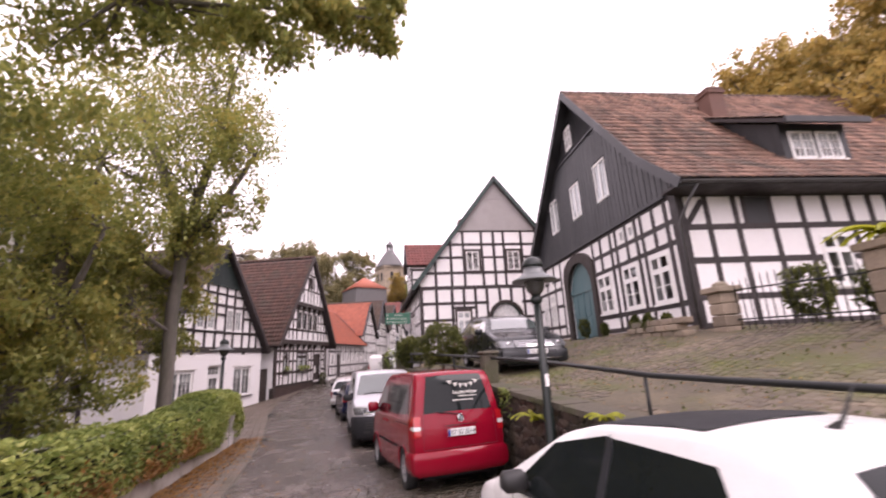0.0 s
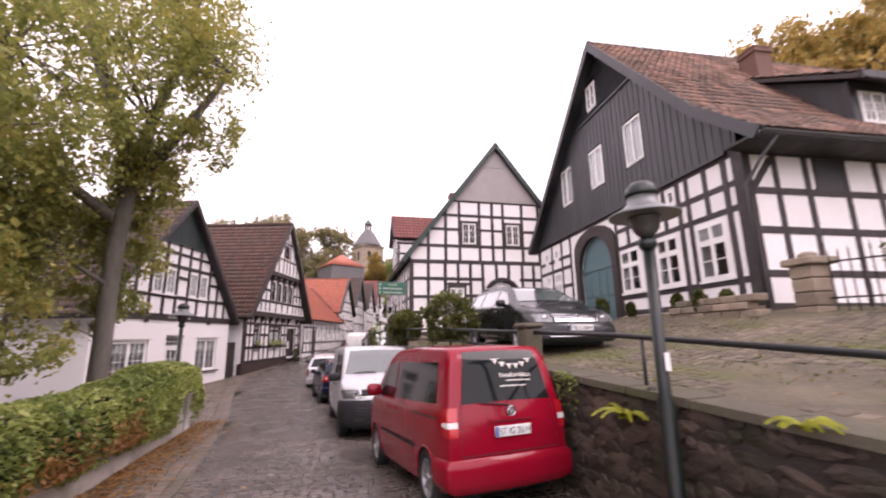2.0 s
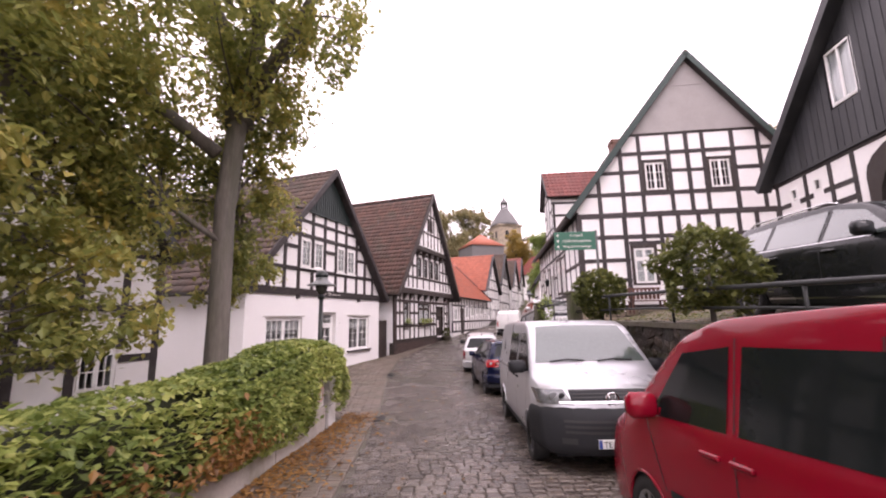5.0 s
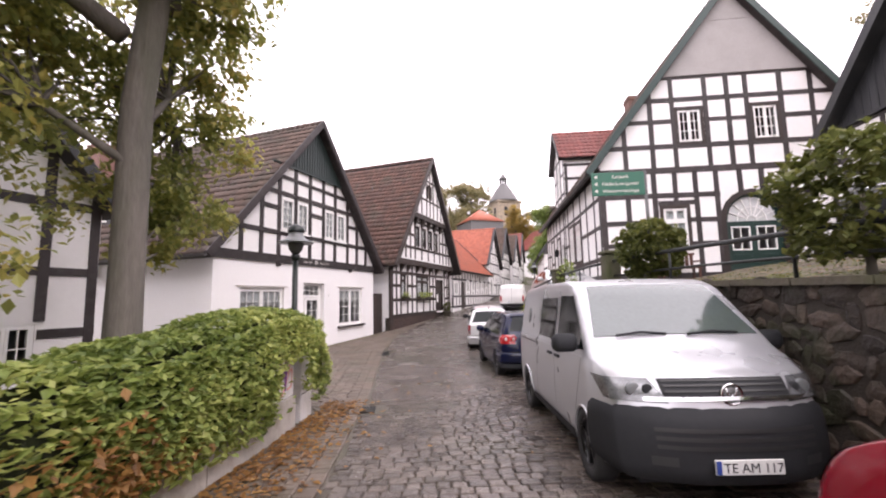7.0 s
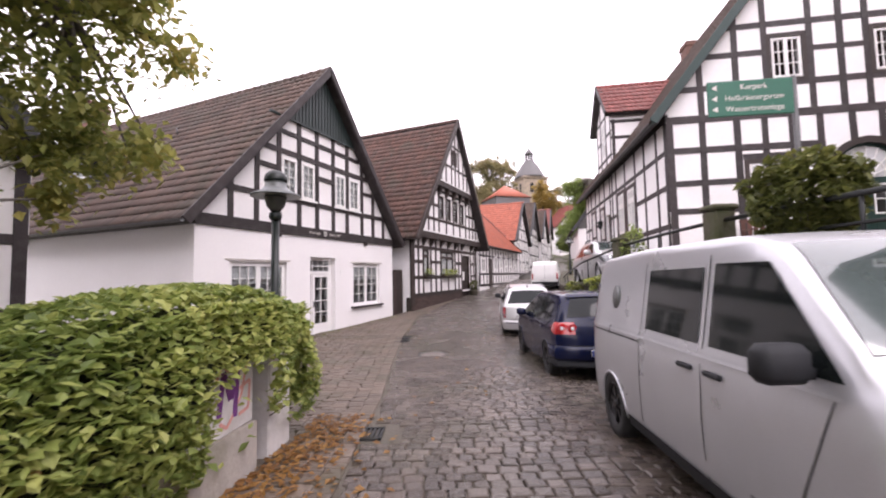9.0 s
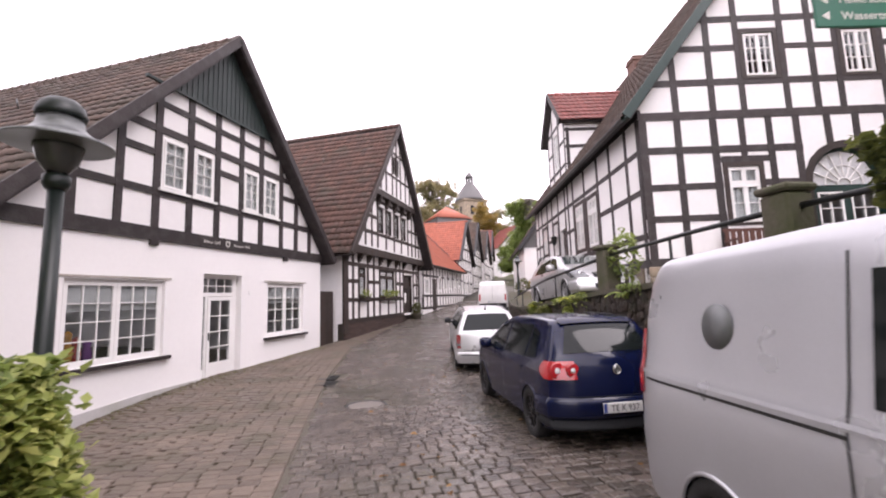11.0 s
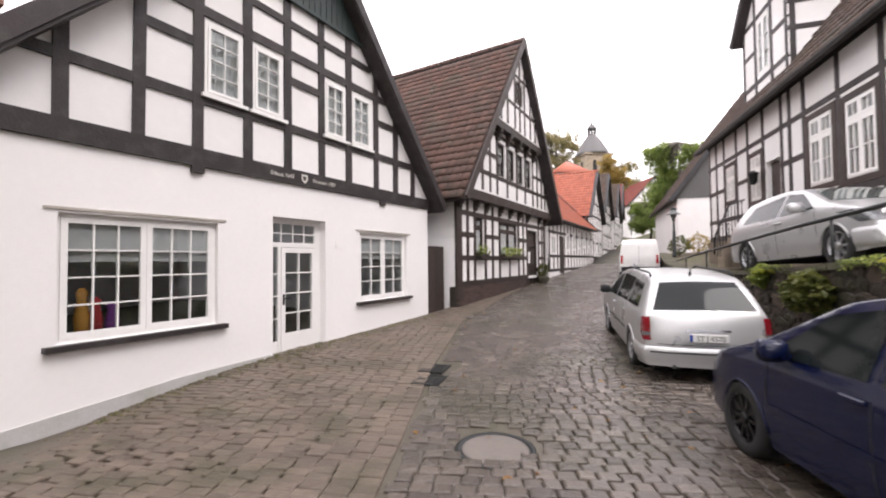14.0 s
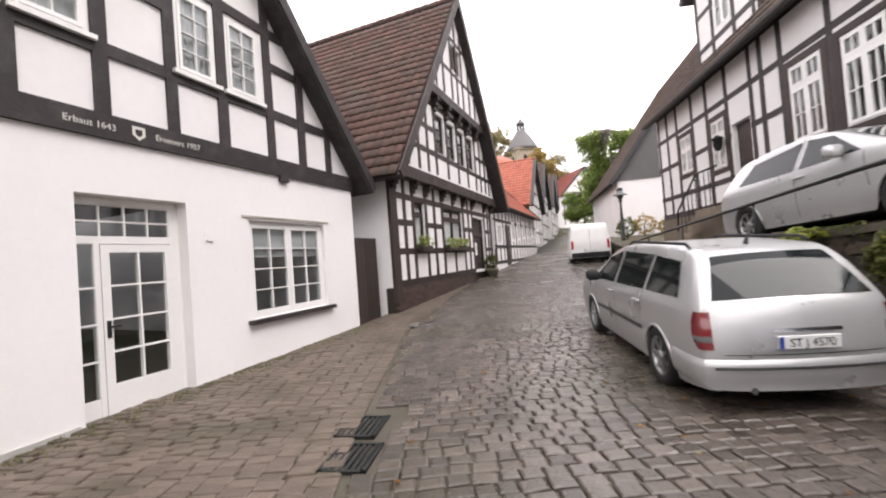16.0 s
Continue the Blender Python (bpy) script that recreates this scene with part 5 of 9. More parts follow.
# terrace of small houses up the street
long_house(1.0, 30.4, 70, 11.5, 3.85, 7.6, 7.0, 0.75, 1.5, TILE_ORANGE, "low half-timbered row house with an orange tiled roof")
low_house(4.7, 41.6, 72, 7.6, 5.0, 9.0, 10.0, 1.6, TILE_ORANGE, "gabled half-timbered house with bright orange roof", posts=(0.1, 1.2, 2.4, 3.8, 5.2, 6.4, 7.5), rails=(1.8, 3.0, 4.2, 5.2, 6.3), wins=[(1.3, 2.2, 2.2, 3.3), (3.0, 3.9, 2.2, 3.3), (5.3, 6.2, 2.2, 3.3)])
low_house(7.4, 50.0, 73, 8.0, 6.2, 10.4, 10.0, 2.3, TILE_DARK, "grey gabled half-timbered house further up the street", boards_from=7.2, clad=SLATE, posts=(0.1, 1.3, 2.6, 4.0, 5.4, 6.7, 7.9), rails=(2.6, 4.0, 5.3, 6.4), wins=[(1.5, 2.4, 3.0, 3.9), (4.2, 5.2, 3.0, 3.9), (2.8, 3.8, 5.4, 6.3)])
low_house(10.4, 59.0, 73, 8.0, 6.6, 10.8, 10.0, 3.0, TILE_DARK, "half-timbered house near the bend of the street", posts=(0.1, 1.3, 2.6, 4.0, 5.4, 6.7, 7.9), rails=(3.2, 4.6, 5.9, 7.0, 8), wins=[(1.5, 2.4, 3.6, 4.5), (4.2, 5.2, 3.6, 4.5)])
low_house(13.4, 69.0, 75, 9.0, 8.0, 12.6, 10.0, 4.0, TILE_BRIGHT, "white house with a red roof at the end of the street", wins=[(1.5, 2.4, 5.0, 6.0), (4.2, 5.2, 5.0, 6.0)], posts=(0.1, 2.2, 4.5, 6.8, 8.9), rails=(4.2, 6.2, 8))
low_house(19.5, 88.0, 10, 9.0, 11.5, 16.5, 10.0, 6.0, TILE_BRIGHT, "brick-coloured house closing the view", wins=[(1.5, 2.6, 8, 9.2), (5, 6.1, 8, 9.2)], posts=(0.1, 4.5, 8.9), rails=(7.4, 9.8))
hp = pose(10.0, 100.0, 0, 0, 0, 20)
hip = thing("house", hp, "large building with an orange pyramid roof below the church", "house")
part("wall", box(bmesh.new(), hp, -4.2, 4.2, -4.2, 4.2, 6, 19.3), SLATE, hip)
part("roof", lathe(bmesh.new(), hp @ pose(0, 0, 0, 0, 0, 45), [(6.4, 19.3), (0.3, 22.6)], 4), TILE_ORANGE, hip)
# slate-gabled house beyond the terrace
low_house(9.2, 36.6, -10, 11.2, 5.3, 13.4, 10.0, 1.7, TILE_DARK, "white house with a tall slate-grey boarded gable", boards_from=5.35, clad=SLATE, wins=[(4.0, 4.9, 7.2, 8.6), (6.6, 7.5, 7.2, 8.6)])
low_house(17.0, 60.0, -16, 8.0, 10.0, 14.5, 9.0, 3.5, TILE_BROWN, "dark brick house among trees", clad=BROWN_TIMBER, boards_from=5.0)


# church tower on the hill
def church():
    m = pose(25.7, 160, 0, 0, 0, 18)
    c = thing("church_tower", m, "stone church tower with slate dome and lantern", "church")
    part("shaft", box(bmesh.new(), m, -4.7, 4.7, -4.7, 4.7, 12, 37.2), STONE, c, "ochre stone tower shaft")
    for s in range(4):
        q = m @ pose(0, 0, 0, 0, 0, 90 * s)
        for u in (-1.6, 1.6):
            part("bell_opening", wall_slab(bmesh.new(), q @ pose(0, -4.75, 0), arch(u - 0.7, u + 0.7, 32.0, 35.5, 0.7), [], 0, 0.06), DARK, c)
    part("cornice", box(bmesh.new(), m, -5.1, 5.1, -5.1, 5.1, 37.2, 37.9), STONE, c)
    q = m @ pose(0, 0, 0, 0, 0, 22.5)
    part("dome", lathe(bmesh.new(), q, [(6.0, 37.9), (5.6, 38.8), (4.6, 40.6), (3.4, 42.6), (2.2, 44.2), (1.5, 45.2)], 8), SLATE, c, "slate covered dome")
    for k in range(8):
        a = k * math.tau / 8
        part("lantern_post", box(bmesh.new(), q, 1.2 * math.cos(a) - 0.18, 1.2 * math.cos(a) + 0.18, 1.2 * math.sin(a) - 0.18, 1.2 * math.sin(a) + 0.18, 45.2, 47.3), SLATE, c)
    part("lantern_cap", lathe(bmesh.new(), q, [(1.7, 47.3), (1.5, 47.8), (0.8, 48.7), (0.3, 49.4), (0.06, 50.4)], 8), SLATE, c)


church()

# ---- terrace, walls, rail ----
ys_t = [-12 + 0.75 * i for i in range(63)]
bm = bmesh.new()
grid = [[bm.verts.new((x, y, terrace_z(x, y))) for x in [lerp_table(WALL_X, y) + 0.15 + d for d in (0, 0.4, 0.9, 1.5, 2.2, 3, 4, 5, 6.2, 8, 11, 15, 20, 26)]] for y in ys_t]
for a, b in zip(grid, grid[1:]):
    for i in range(13):
        bm.faces.new((a[i], a[i + 1], b[i + 1], b[i])).smooth = True
terrace = whole("terrace_ground", bm, SOIL, "mossy cobbled terrace strewn with leaves", "terrace", "structure")


def wall_pt(y, d=0.0):
    """A point d behind the face of the retaining wall."""
    x = lerp_table(WALL_X, y)
    return x + d


def retaining_wall():
    w = thing("wall_terrace", pose(3.9, -12, 0), "dark mossy rubble stone retaining wall", "wall", kind="structure")
    bm = bmesh.new()
    ys2 = [-12 + 0.5 * i for i in range(93)]
    for a, b in zip(ys2, ys2[1:]):
        vs = []
        for y in (a, b):
            for d in (0.012, 0.5):
                for z in (street_z(y) - 0.4, lerp_table(WALL_TOP, y) - 0.07):
                    vs.append(bm.verts.new((wall_pt(y, d), y, z)))
        for f in ((0, 1, 3, 2), (4, 6, 7, 5), (0, 4, 5, 1), (2, 3, 7, 6), (0, 2, 6, 4), (1, 5, 7, 3)):
            bm.faces.new([vs[i] for i in f])
    part("core", bm, MORTAR, w)
    rng = random.Random(3)
    shapes = []
    for k in range(10):
        bm = bmesh.new()
        corners = rng.randint(6, 8)
        rim = []
        for i in range(corners):
            a = math.tau * (i + rng.uniform(-0.3, 0.3)) / corners
            c2, s2 = math.cos(a), math.sin(a)
            q = 0.58 * rng.uniform(0.86, 1.0) / max(abs(c2), abs(s2)) ** 0.55
            rim.append((q * c2, q * s2))
        rings = [[bm.verts.new((x + rng.uniform(-0.008, 0.008), u * k, v * k)) for u, v in rim] for x, k in ((0.06, 1.0), (-0.022, 1.0), (-0.040, 0.90))]
        tip = bm.verts.new((-0.044 - rng.uniform(0, 0.014), rng.uniform(-0.15, 0.15), rng.uniform(-0.15, 0.15)))
        for r0, r1 in zip(rings, rings[1:]):
            for i in range(corners):
                bm.faces.new((r0[i], r0[(i + 1) % corners], r1[(i + 1) % corners], r1[i]))
        for i in range(corners):
            bm.faces.new((rings[2][i], rings[2][(i + 1) % corners], tip))
        bmesh.ops.recalc_face_normals(bm, faces=bm.faces)
        me = bpy.data.meshes.new("stone")
        bm.to_mesh(me)
        bm.free()
        me.materials.append(DARK_STONE)
        shapes.append(me)
    count = 0
    y = -8.0
    rows = 10
    for r in range(rows):
        y = -8.5 + rng.uniform(0, 0.3)
        while y < 33:
            l = rng.choice((0.10, 0.14, 0.18, 0.22, 0.30, 0.38)) * rng.uniform(0.85, 1.15)
            lo, hi = street_z(y) - 0.05, lerp_table(WALL_TOP, y) - 0.06
            hh = (hi - lo) / rows
            if hh > 0.06:
                ob = new("stone", shapes[rng.randrange(10)])
                ob.parent = w
                yy = y + l / 2
                slope = math.degrees(math.atan2(lerp_table(WALL_X, yy + 0.3) - lerp_table(WALL_X, yy - 0.3), 0.6))
                rise = math.degrees(math.atan2(lerp_table(WALL_TOP, yy + 0.3) - lerp_table(WALL_TOP, yy - 0.3), 0.6)) * r / rows
                mm = pose(wall_pt(yy, 0.035), yy, lo + (r + 0.5) * hh + rng.uniform(-0.05, 0.05), rise + rng.uniform(-18, 18), rng.uniform(-7, 7), -slope + rng.uniform(-7, 7))
                ob.matrix_basis = w.matrix_basis.inverted() @ mm @ Matrix.Diagonal((1, l, hh * rng.uniform(0.7, 1.45), 1))
                count += 1
            y += l
    # coping slabs
    y = -9.0
    while y < 33:
        l = rng.uniform(0.7, 1.2)
        a, b = y + 0.01, y + l - 0.01
        bm = bmesh.new()
        vs = []
        for yy in (a, b):
            for d in (-0.05, 0.42):
                for z in (-0.075, 0.0):
                    vs.append(bm.verts.new((wall_pt(yy, d), yy, lerp_table(WALL_TOP, yy) + z + rng.uniform(-0.008, 0.008))))
        for f in ((0, 1, 3, 2), (4, 6, 7, 5), (0, 4, 5, 1), (2, 3, 7, 6), (0, 2, 6, 4), (1, 5, 7, 3)):
            bm.faces.new([vs[i] for i in f])
        part("coping_stone", bm, CAP, w)
        y += l


CAP = mk("mossy_coping", (0.090, 0.078, 0.056), 0.85, var=0.3, s1=2, s2=20, bump=0.5, bs=20, stain=(0.05, 0.062, 0.02), stain_amount=0.8, stain_scale=2)
retaining_wall()


def pillar(x, y, z0, z1, w):
    m = pose(x, y, z0, 0, 0, RNG.uniform(-4, 4))
    bm = bmesh.new()
    box(bm, m, -w / 2, w / 2, -w / 2, w / 2, -0.3, z1 - z0 - 0.08, 0.03)
    box(bm, m, -w / 2 - 0.03, w / 2 + 0.03, -w / 2 - 0.03, w / 2 + 0.03, z1 - z0 - 0.075, z1 - z0, 0.025)
    return whole("stone_pillar", bm, CAP, "weathered mossy stone rail pillar", "pillar", group="terrace rail pillars")


RAIL_Z = [(-12, 1.98), (-4, 2.04), (-1, 2.22), (0.5, 2.26), (4, 2.38), (7, 2.45), (9.5, 2.45), (12.2, 2.35), (16, 2.08), (20, 1.85), (26, 1.55)]
for y, h in ((0.5, 0.62), (8.9, 0.75), (12.3, 0.80)):
    pillar(wall_pt(y, 0.2), y, lerp_table(WALL_TOP, y), lerp_table(WALL_TOP, y) + h, 0.30)


def railing(name, a, b, posts, low=True):
    r = thing(name, pose(wall_pt(a), a, lerp_table(WALL_TOP, a)), "black painted iron pipe railing on the wall", "railing", "terrace railings")
    n = max(2, int((b - a) / 0.8))
    ysr = [a + (b - a) * k / n for k in range(n + 1)]
    part("handrail", tube(bmesh.new(), I4, [(wall_pt(y, 0.2), y, lerp_table(RAIL_Z, y)) for y in ysr], 0.03), IRON, r)
    if low:
        part("lower_rail", tube(bmesh.new(), I4, [(wall_pt(y, 0.2), y, lerp_table(WALL_TOP, y) + (lerp_table(RAIL_Z, y) - lerp_table(WALL_TOP, y)) * 0.45) for y in ysr], 0.018), IRON, r)
    for y in posts:
        part("post", tube(bmesh.new(), I4, [(wall_pt(y, 0.2), y, lerp_table(WALL_TOP, y) - 0.1), (wall_pt(y, 0.2), y, lerp_table(RAIL_Z, y))], 0.02), IRON, r)


railing("railing", -9.0, 0.4, (-8, -5.9, -3.75, -1.7), False)
railing("railing", 0.6, 8.75, (2.6, 4.8, 6.9))
railing("railing", 9.05, 12.15, (10.6,), False)
railing("railing", 12.45, 26.0, (15.2, 18.0, 21.0, 24.0), False)

# ---- street surface ----


def pave_left(y):
    """The left rim of the paving: hedge wall, then the house fronts."""
    return lerp_table([(-12, -2.35), (2, -2.2), (5, -2.15), (7.2, -1.85), (7.35, -6.9), (11.7, -6.1), (11.82, -6.0), (19.6, -3.1), (21.1, -2.35), (30, 0.95), (60, 11.5)], y)


road = thing("road", pose(0, -12, 1.0), "wet cobbled street of basalt setts", "road", kind="structure")
bm = bmesh.new()
ysr = [-14 + 0.5 * i for i in range(120)] + [46 + 2 * i for i in range(32)]
rows_ = [[bm.verts.new((x, y, street_z(y) + dz)) for x, dz in ((pave_left(y) - 0.3, dip(pave_left(y) - 0.3, y)), ((pave_left(y) * 2 + lerp_table(LEFT_EDGE, y)) / 3, dip((pave_left(y) * 2 + lerp_table(LEFT_EDGE, y)) / 3, y) - 0.01), (lerp_table(LEFT_EDGE, y), 0.0), ((lerp_table(LEFT_EDGE, y) + lerp_table(WALL_X, y)) / 2, 0.02), (lerp_table(WALL_X, y) + 0.2, 0.0))] for y in ysr]
for a, b in zip(rows_, rows_[1:]):
    for i in range(4):
        bm.faces.new((a[i], a[i + 1], b[i + 1], b[i])).smooth = True
part("bedding", bm, JOINT, road, "dark mossy joints between the setts")


def stone_mesh(name, lx, ly, h, mat, inset=0.2):
    """A worn paving stone, x by y, its top rounded off."""
    me = bpy.data.meshes.new(name)
    a, b = lx / 2, ly / 2
    c, d = a * (1 - inset), b * (1 - inset)
    vs = [(-a, -b, 0), (a, -b, 0), (a, b, 0), (-a, b, 0), (-a * 0.96, -b * 0.96, h * 0.7), (a * 0.96, -b * 0.96, h * 0.7), (a * 0.96, b * 0.96, h * 0.7), (-a * 0.96, b * 0.96, h * 0.7), (-c, -d, h), (c, -d, h), (c, d, h), (-c, d, h)]
    fs = [(8, 9, 10, 11)] + [(i, (i + 1) % 4, 4 + (i + 1) % 4, 4 + i) for i in range(4)] + [(4 + i, 4 + (i + 1) % 4, 8 + (i + 1) % 4, 8 + i) for i in range(4)]
    me.from_pydata(vs, [], fs)
    me.materials.append(mat)
    return me, vs, fs


def lay(parent, name, mat, slots, lx, ly, h, near):
    """Stones at the slots (x, y, z, turn, sx, sy): those in the stretch near as parts, the rest joined."""
    me, vs, fs = stone_mesh(name, lx, ly, h, mat)
    inv = parent.matrix_basis.inverted()
    mine = [s for s in slots if near[0] < s[1] < near[1]][:300]
    keep = set(id(s) for s in mine)
    for s in mine:
        ob = new(name, me)
        ob.parent = parent
        ob.matrix_basis = inv @ pose(s[0], s[1], s[2], s[6], s[7], s[3]) @ Matrix.Diagonal((s[4], s[5], 1, 1))
    co, fa = [], []
    for s in slots:
        if id(s) in keep:
            continue
        q = inv @ pose(s[0], s[1], s[2], s[6], s[7], s[3]) @ Matrix.Diagonal((s[4], s[5], 1, 1))
        b = len(co)
        co += [q @ Vector(v) for v in vs]
        fa += [tuple(b + i for i in f) for f in fs]
    me = bpy.data.meshes.new(name + "s")
    me.from_pydata(co, [], fa)
    me.materials.append(mat)
    ob = new(name + "s", me)
    ob.parent = parent
    tagged(ob, kind="stuff")


rng = random.Random(11)
slots = []
y = -9.0
while y < 40:
    step = 0.135 if y < 24 else 0.16
    le, wx = lerp_table(LEFT_EDGE, y), lerp_table(WALL_X, y)
    ang = math.degrees(math.atan2(lerp_table(LEFT_EDGE, y + 1) - lerp_table(LEFT_EDGE, y - 1), 2))
    x = le + rng.uniform(0, 0.1)
    rise = math.degrees(math.atan2(street_z(y + 0.5) - street_z(y - 0.5), 1))
    while x < wx - 0.05:
        w = rng.uniform(0.13, 0.20)
        if not ((x + w / 2 + 0.78) ** 2 + (y - 12.62) ** 2 < 0.16 or (abs(x + 1.15) < 0.26 and abs(y - 7.6) < 0.28) or (abs(x + 1.8) < 0.25 and abs(y - 14.75) < 0.6)):
            crown = 0.02 * max(0.0, 1 - abs((x - (le + wx) / 2) / ((wx - le) / 2)))
            slots.append((x + w / 2, y + rng.uniform(-0.012, 0.012) + (x - le) * -math.sin(radians(ang)) * 0.6, street_z(y) + crown - 0.004 + rng.uniform(-0.005, 0.006), -ang + rng.uniform(-4, 4), w / 0.16 * 0.955, step / 0.135 * 0.985, rise + rng.uniform(-2.5, 2.5), rng.uniform(-3, 3)))
        x += w
    y += step
lay(road, "sett", SETT, slots, 0.16, 0.128, 0.030, (8.0, 9.6))

pavement = thing("pavement", pose(-3, 7, 0.0), "damp brown clinker pavement along the houses", "pavement", kind="structure")
slots = []
y = -9.0
while y < 30:
    le, pl = lerp_table(LEFT_EDGE, y), pave_left(y)
    ang = math.degrees(math.atan2(lerp_table(LEFT_EDGE, y + 1) - lerp_table(LEFT_EDGE, y - 1), 2))
    x = le - 0.02
    k = 0
    while x > pl + 0.02:
        w = 0.2 * rng.uniform(0.9, 1.1)
        slots.append((x - w / 2, y + rng.uniform(-0.01, 0.01) + (0.05 if k % 2 else 0), street_z(y) + dip(x - w / 2, y) - 0.002 + rng.uniform(-0.004, 0.005) - 0.006 * min(1.0, (le - x)), rng.uniform(-3, 3), w / 0.2 * 0.985, 0.995, rng.uniform(-1.5, 1.5), rng.uniform(-1.5, 1.5)))
        x -= w
        k += 1
    y += 0.112
lay(pavement, "paver", PAVER, slots, 0.20, 0.108, 0.026, (12.0, 12.9))


COBBLE = mk("mossy_cobble", (0.090, 0.072, 0.050), 0.7, var=0.35, s1=1.2, s2=25, bump=0.6, bs=30, rnd=0.35, island=0.35, stain=(0.078, 0.084, 0.020), stain_amount=1.0, stain_scale=0.9)
slots = []
y = -8.5
while y < 12.5:
    x = lerp_table(WALL_X, y) + 0.55 + rng.uniform(0, 0.1)
    while x < lerp_table(WALL_X, y) + 5.4:
        w = rng.uniform(0.13, 0.21)
        slope = math.degrees(math.atan2(terrace_z(x + 0.2, y) - terrace_z(x, y), 0.2))
        if noise.noise((x * 0.7, y * 0.7, 3.3)) < 0.22:
            slots.append((x + w / 2, y + rng.uniform(-0.02, 0.02), terrace_z(x + w / 2, y) - 0.012 + rng.uniform(-0.006, 0.004), rng.uniform(-9, 9), w / 0.17 * 0.92, rng.uniform(0.85, 1.0), rng.uniform(-3, 3), -slope + rng.uniform(-3, 3)))
        x += w
    y += 0.15
lay(terrace, "cobble", COBBLE, slots, 0.17, 0.145, 0.026, (-3.0, -1.4))
tufts = []
for _ in range(5200):
    y = rng.uniform(-8.5, 12.5)
    x = lerp_table(WALL_X, y) + rng.uniform(0.45, 5.6)
    if noise.noise((x * 0.9, y * 0.9, 8.1)) > -0.05:
        tufts.append((x, y, terrace_z(x, y) + 0.02))
whole("grass_tufts", leaf_cloud(bmesh.new(), tufts, 0.028, 0.5, 0.9, 29), DARK_LEAF, "short grass and moss between the terrace cobbles", "grass", "stuff")

LID = mk("dirty_lid_concrete", (0.16, 0.14, 0.125), 0.85, var=0.2, s1=6, s2=40, bump=0.4, bs=60)


def manhole(x, y, r):
    m = pose(x, y, street_z(y) + 0.012)
    c = thing("manhole_cover", m, "round iron manhole cover with concrete infill in the street", "manhole cover")
    bm = bmesh.new()
    lathe(bm, m, [(r + 0.06, -0.04), (r + 0.06, 0.014), (r + 0.015, 0.016), (r + 0.01, 0.006)], 32)
    part("frame", bm, IRON, c)
    part("lid", lathe(bmesh.new(), m, [(r, -0.02), (r, 0.012), (r - 0.03, 0.016), (r - 0.04, 0.012)], 32), LID, c)


manhole(-0.78, 12.52, 0.29)
manhole(-1.62, 19.6, 0.28)


def drain(x, y, w, l, turn):
    m = pose(x, y, street_z(y) + 0.018, 0, 0, turn)
    d = thing("drain_grate", m, "rusty cast iron street drain grate", "drain", "street drains")
    bm = bmesh.new()
    for q in ((-w / 2, -w / 2 + 0.03, -l / 2, l / 2), (w / 2 - 0.03, w / 2, -l / 2, l / 2), (-w / 2, w / 2, -l / 2, -l / 2 + 0.03), (-w / 2, w / 2, l / 2 - 0.03, l / 2)):
        box(bm, m, *q, -0.04, 0.006)
    part("frame", bm, IRON, d)
    part("shaft", box(bmesh.new(), m, -w / 2 + 0.03, w / 2 - 0.03, -l / 2 + 0.03, l / 2 - 0.03, -0.05, -0.035), DARK, d)
    n = 6
    for k in range(n):
        u = -w / 2 + 0.03 + (w - 0.06) * (k + 0.5) / n
        part("slat", box(bmesh.new(), m, u - 0.014, u + 0.014, -l / 2 + 0.03, l / 2 - 0.03, -0.03, 0.003), IRON, d)


drain(-1.15, 7.6, 0.36, 0.36, 3)
drain(-1.80, 14.95, 0.36, 0.46, -8)
drain(-1.76, 14.40, 0.36, 0.46, -8)


# ---- hedge on its low wall ----
def hedge_x(y):
    return lerp_table([(-12, -2.38), (2, -2.22), (5, -2.10), (6.2, -2.0), (7.6, -1.92)], y)


HEDGE_TOP = [(-12, 1.25), (-2, 1.22), (3.5, 1.2), (5.0, 1.38), (6.0, 1.55), (7.2, 1.55), (7.6, 1.3), (7.85, 0.8)]
garden = thing("garden_wall", pose(-2.3, -12, 1), "low weathered concrete garden wall with graffiti", "wall", kind="structure")
for a, b, hh in ((-12, -6, 0.42), (-6, -1.5, 0.42), (-1.5, 2.2, 0.44), (2.2, 4.75, 0.46), (4.77, 6.75, 0.44)):
    bm = bmesh.new()
    vs = [bm.verts.new((hedge_x(y) + d, y, street_z(y) + z)) for y in (a, b) for d in (-0.22, 0.0) for z in (-0.3, hh)]
    for f in ((0, 1, 3, 2), (4, 6, 7, 5), (0, 4, 5, 1), (2, 3, 7, 6), (0, 2, 6, 4), (1, 5, 7, 3)):
        bm.faces.new([vs[i] for i in f])
    part("wall_panel", bm, CONCRETE, garden)
PALE = mk("pale_painted_concrete", (0.62, 0.59, 0.57), 0.8, var=0.1, s1=2, s2=20, bump=0.25, bs=30, stain=(0.36, 0.34, 0.30), stain_amount=0.4, stain_scale=3)
SPRAY = mk("purple_spray_paint", (0.16, 0.045, 0.20), 0.7, var=0.2, bump=0)
SPRAY2 = mk("salmon_spray_paint", (0.60, 0.30, 0.26), 0.7, var=0.2, bump=0)
turn = 90 - math.degrees(math.atan2(hedge_x(6.7) - hedge_x(6.2), 0.5))
gw = pose(hedge_x(7.0) - 0.01, 6.98, street_z(7.0), 0, 0, turn)
part("end_post", box(bmesh.new(), gw, 0.0, 0.43, 0.0, 0.26, -0.3, 1.28, 0.015), PALE, garden, "white painted concrete end post")
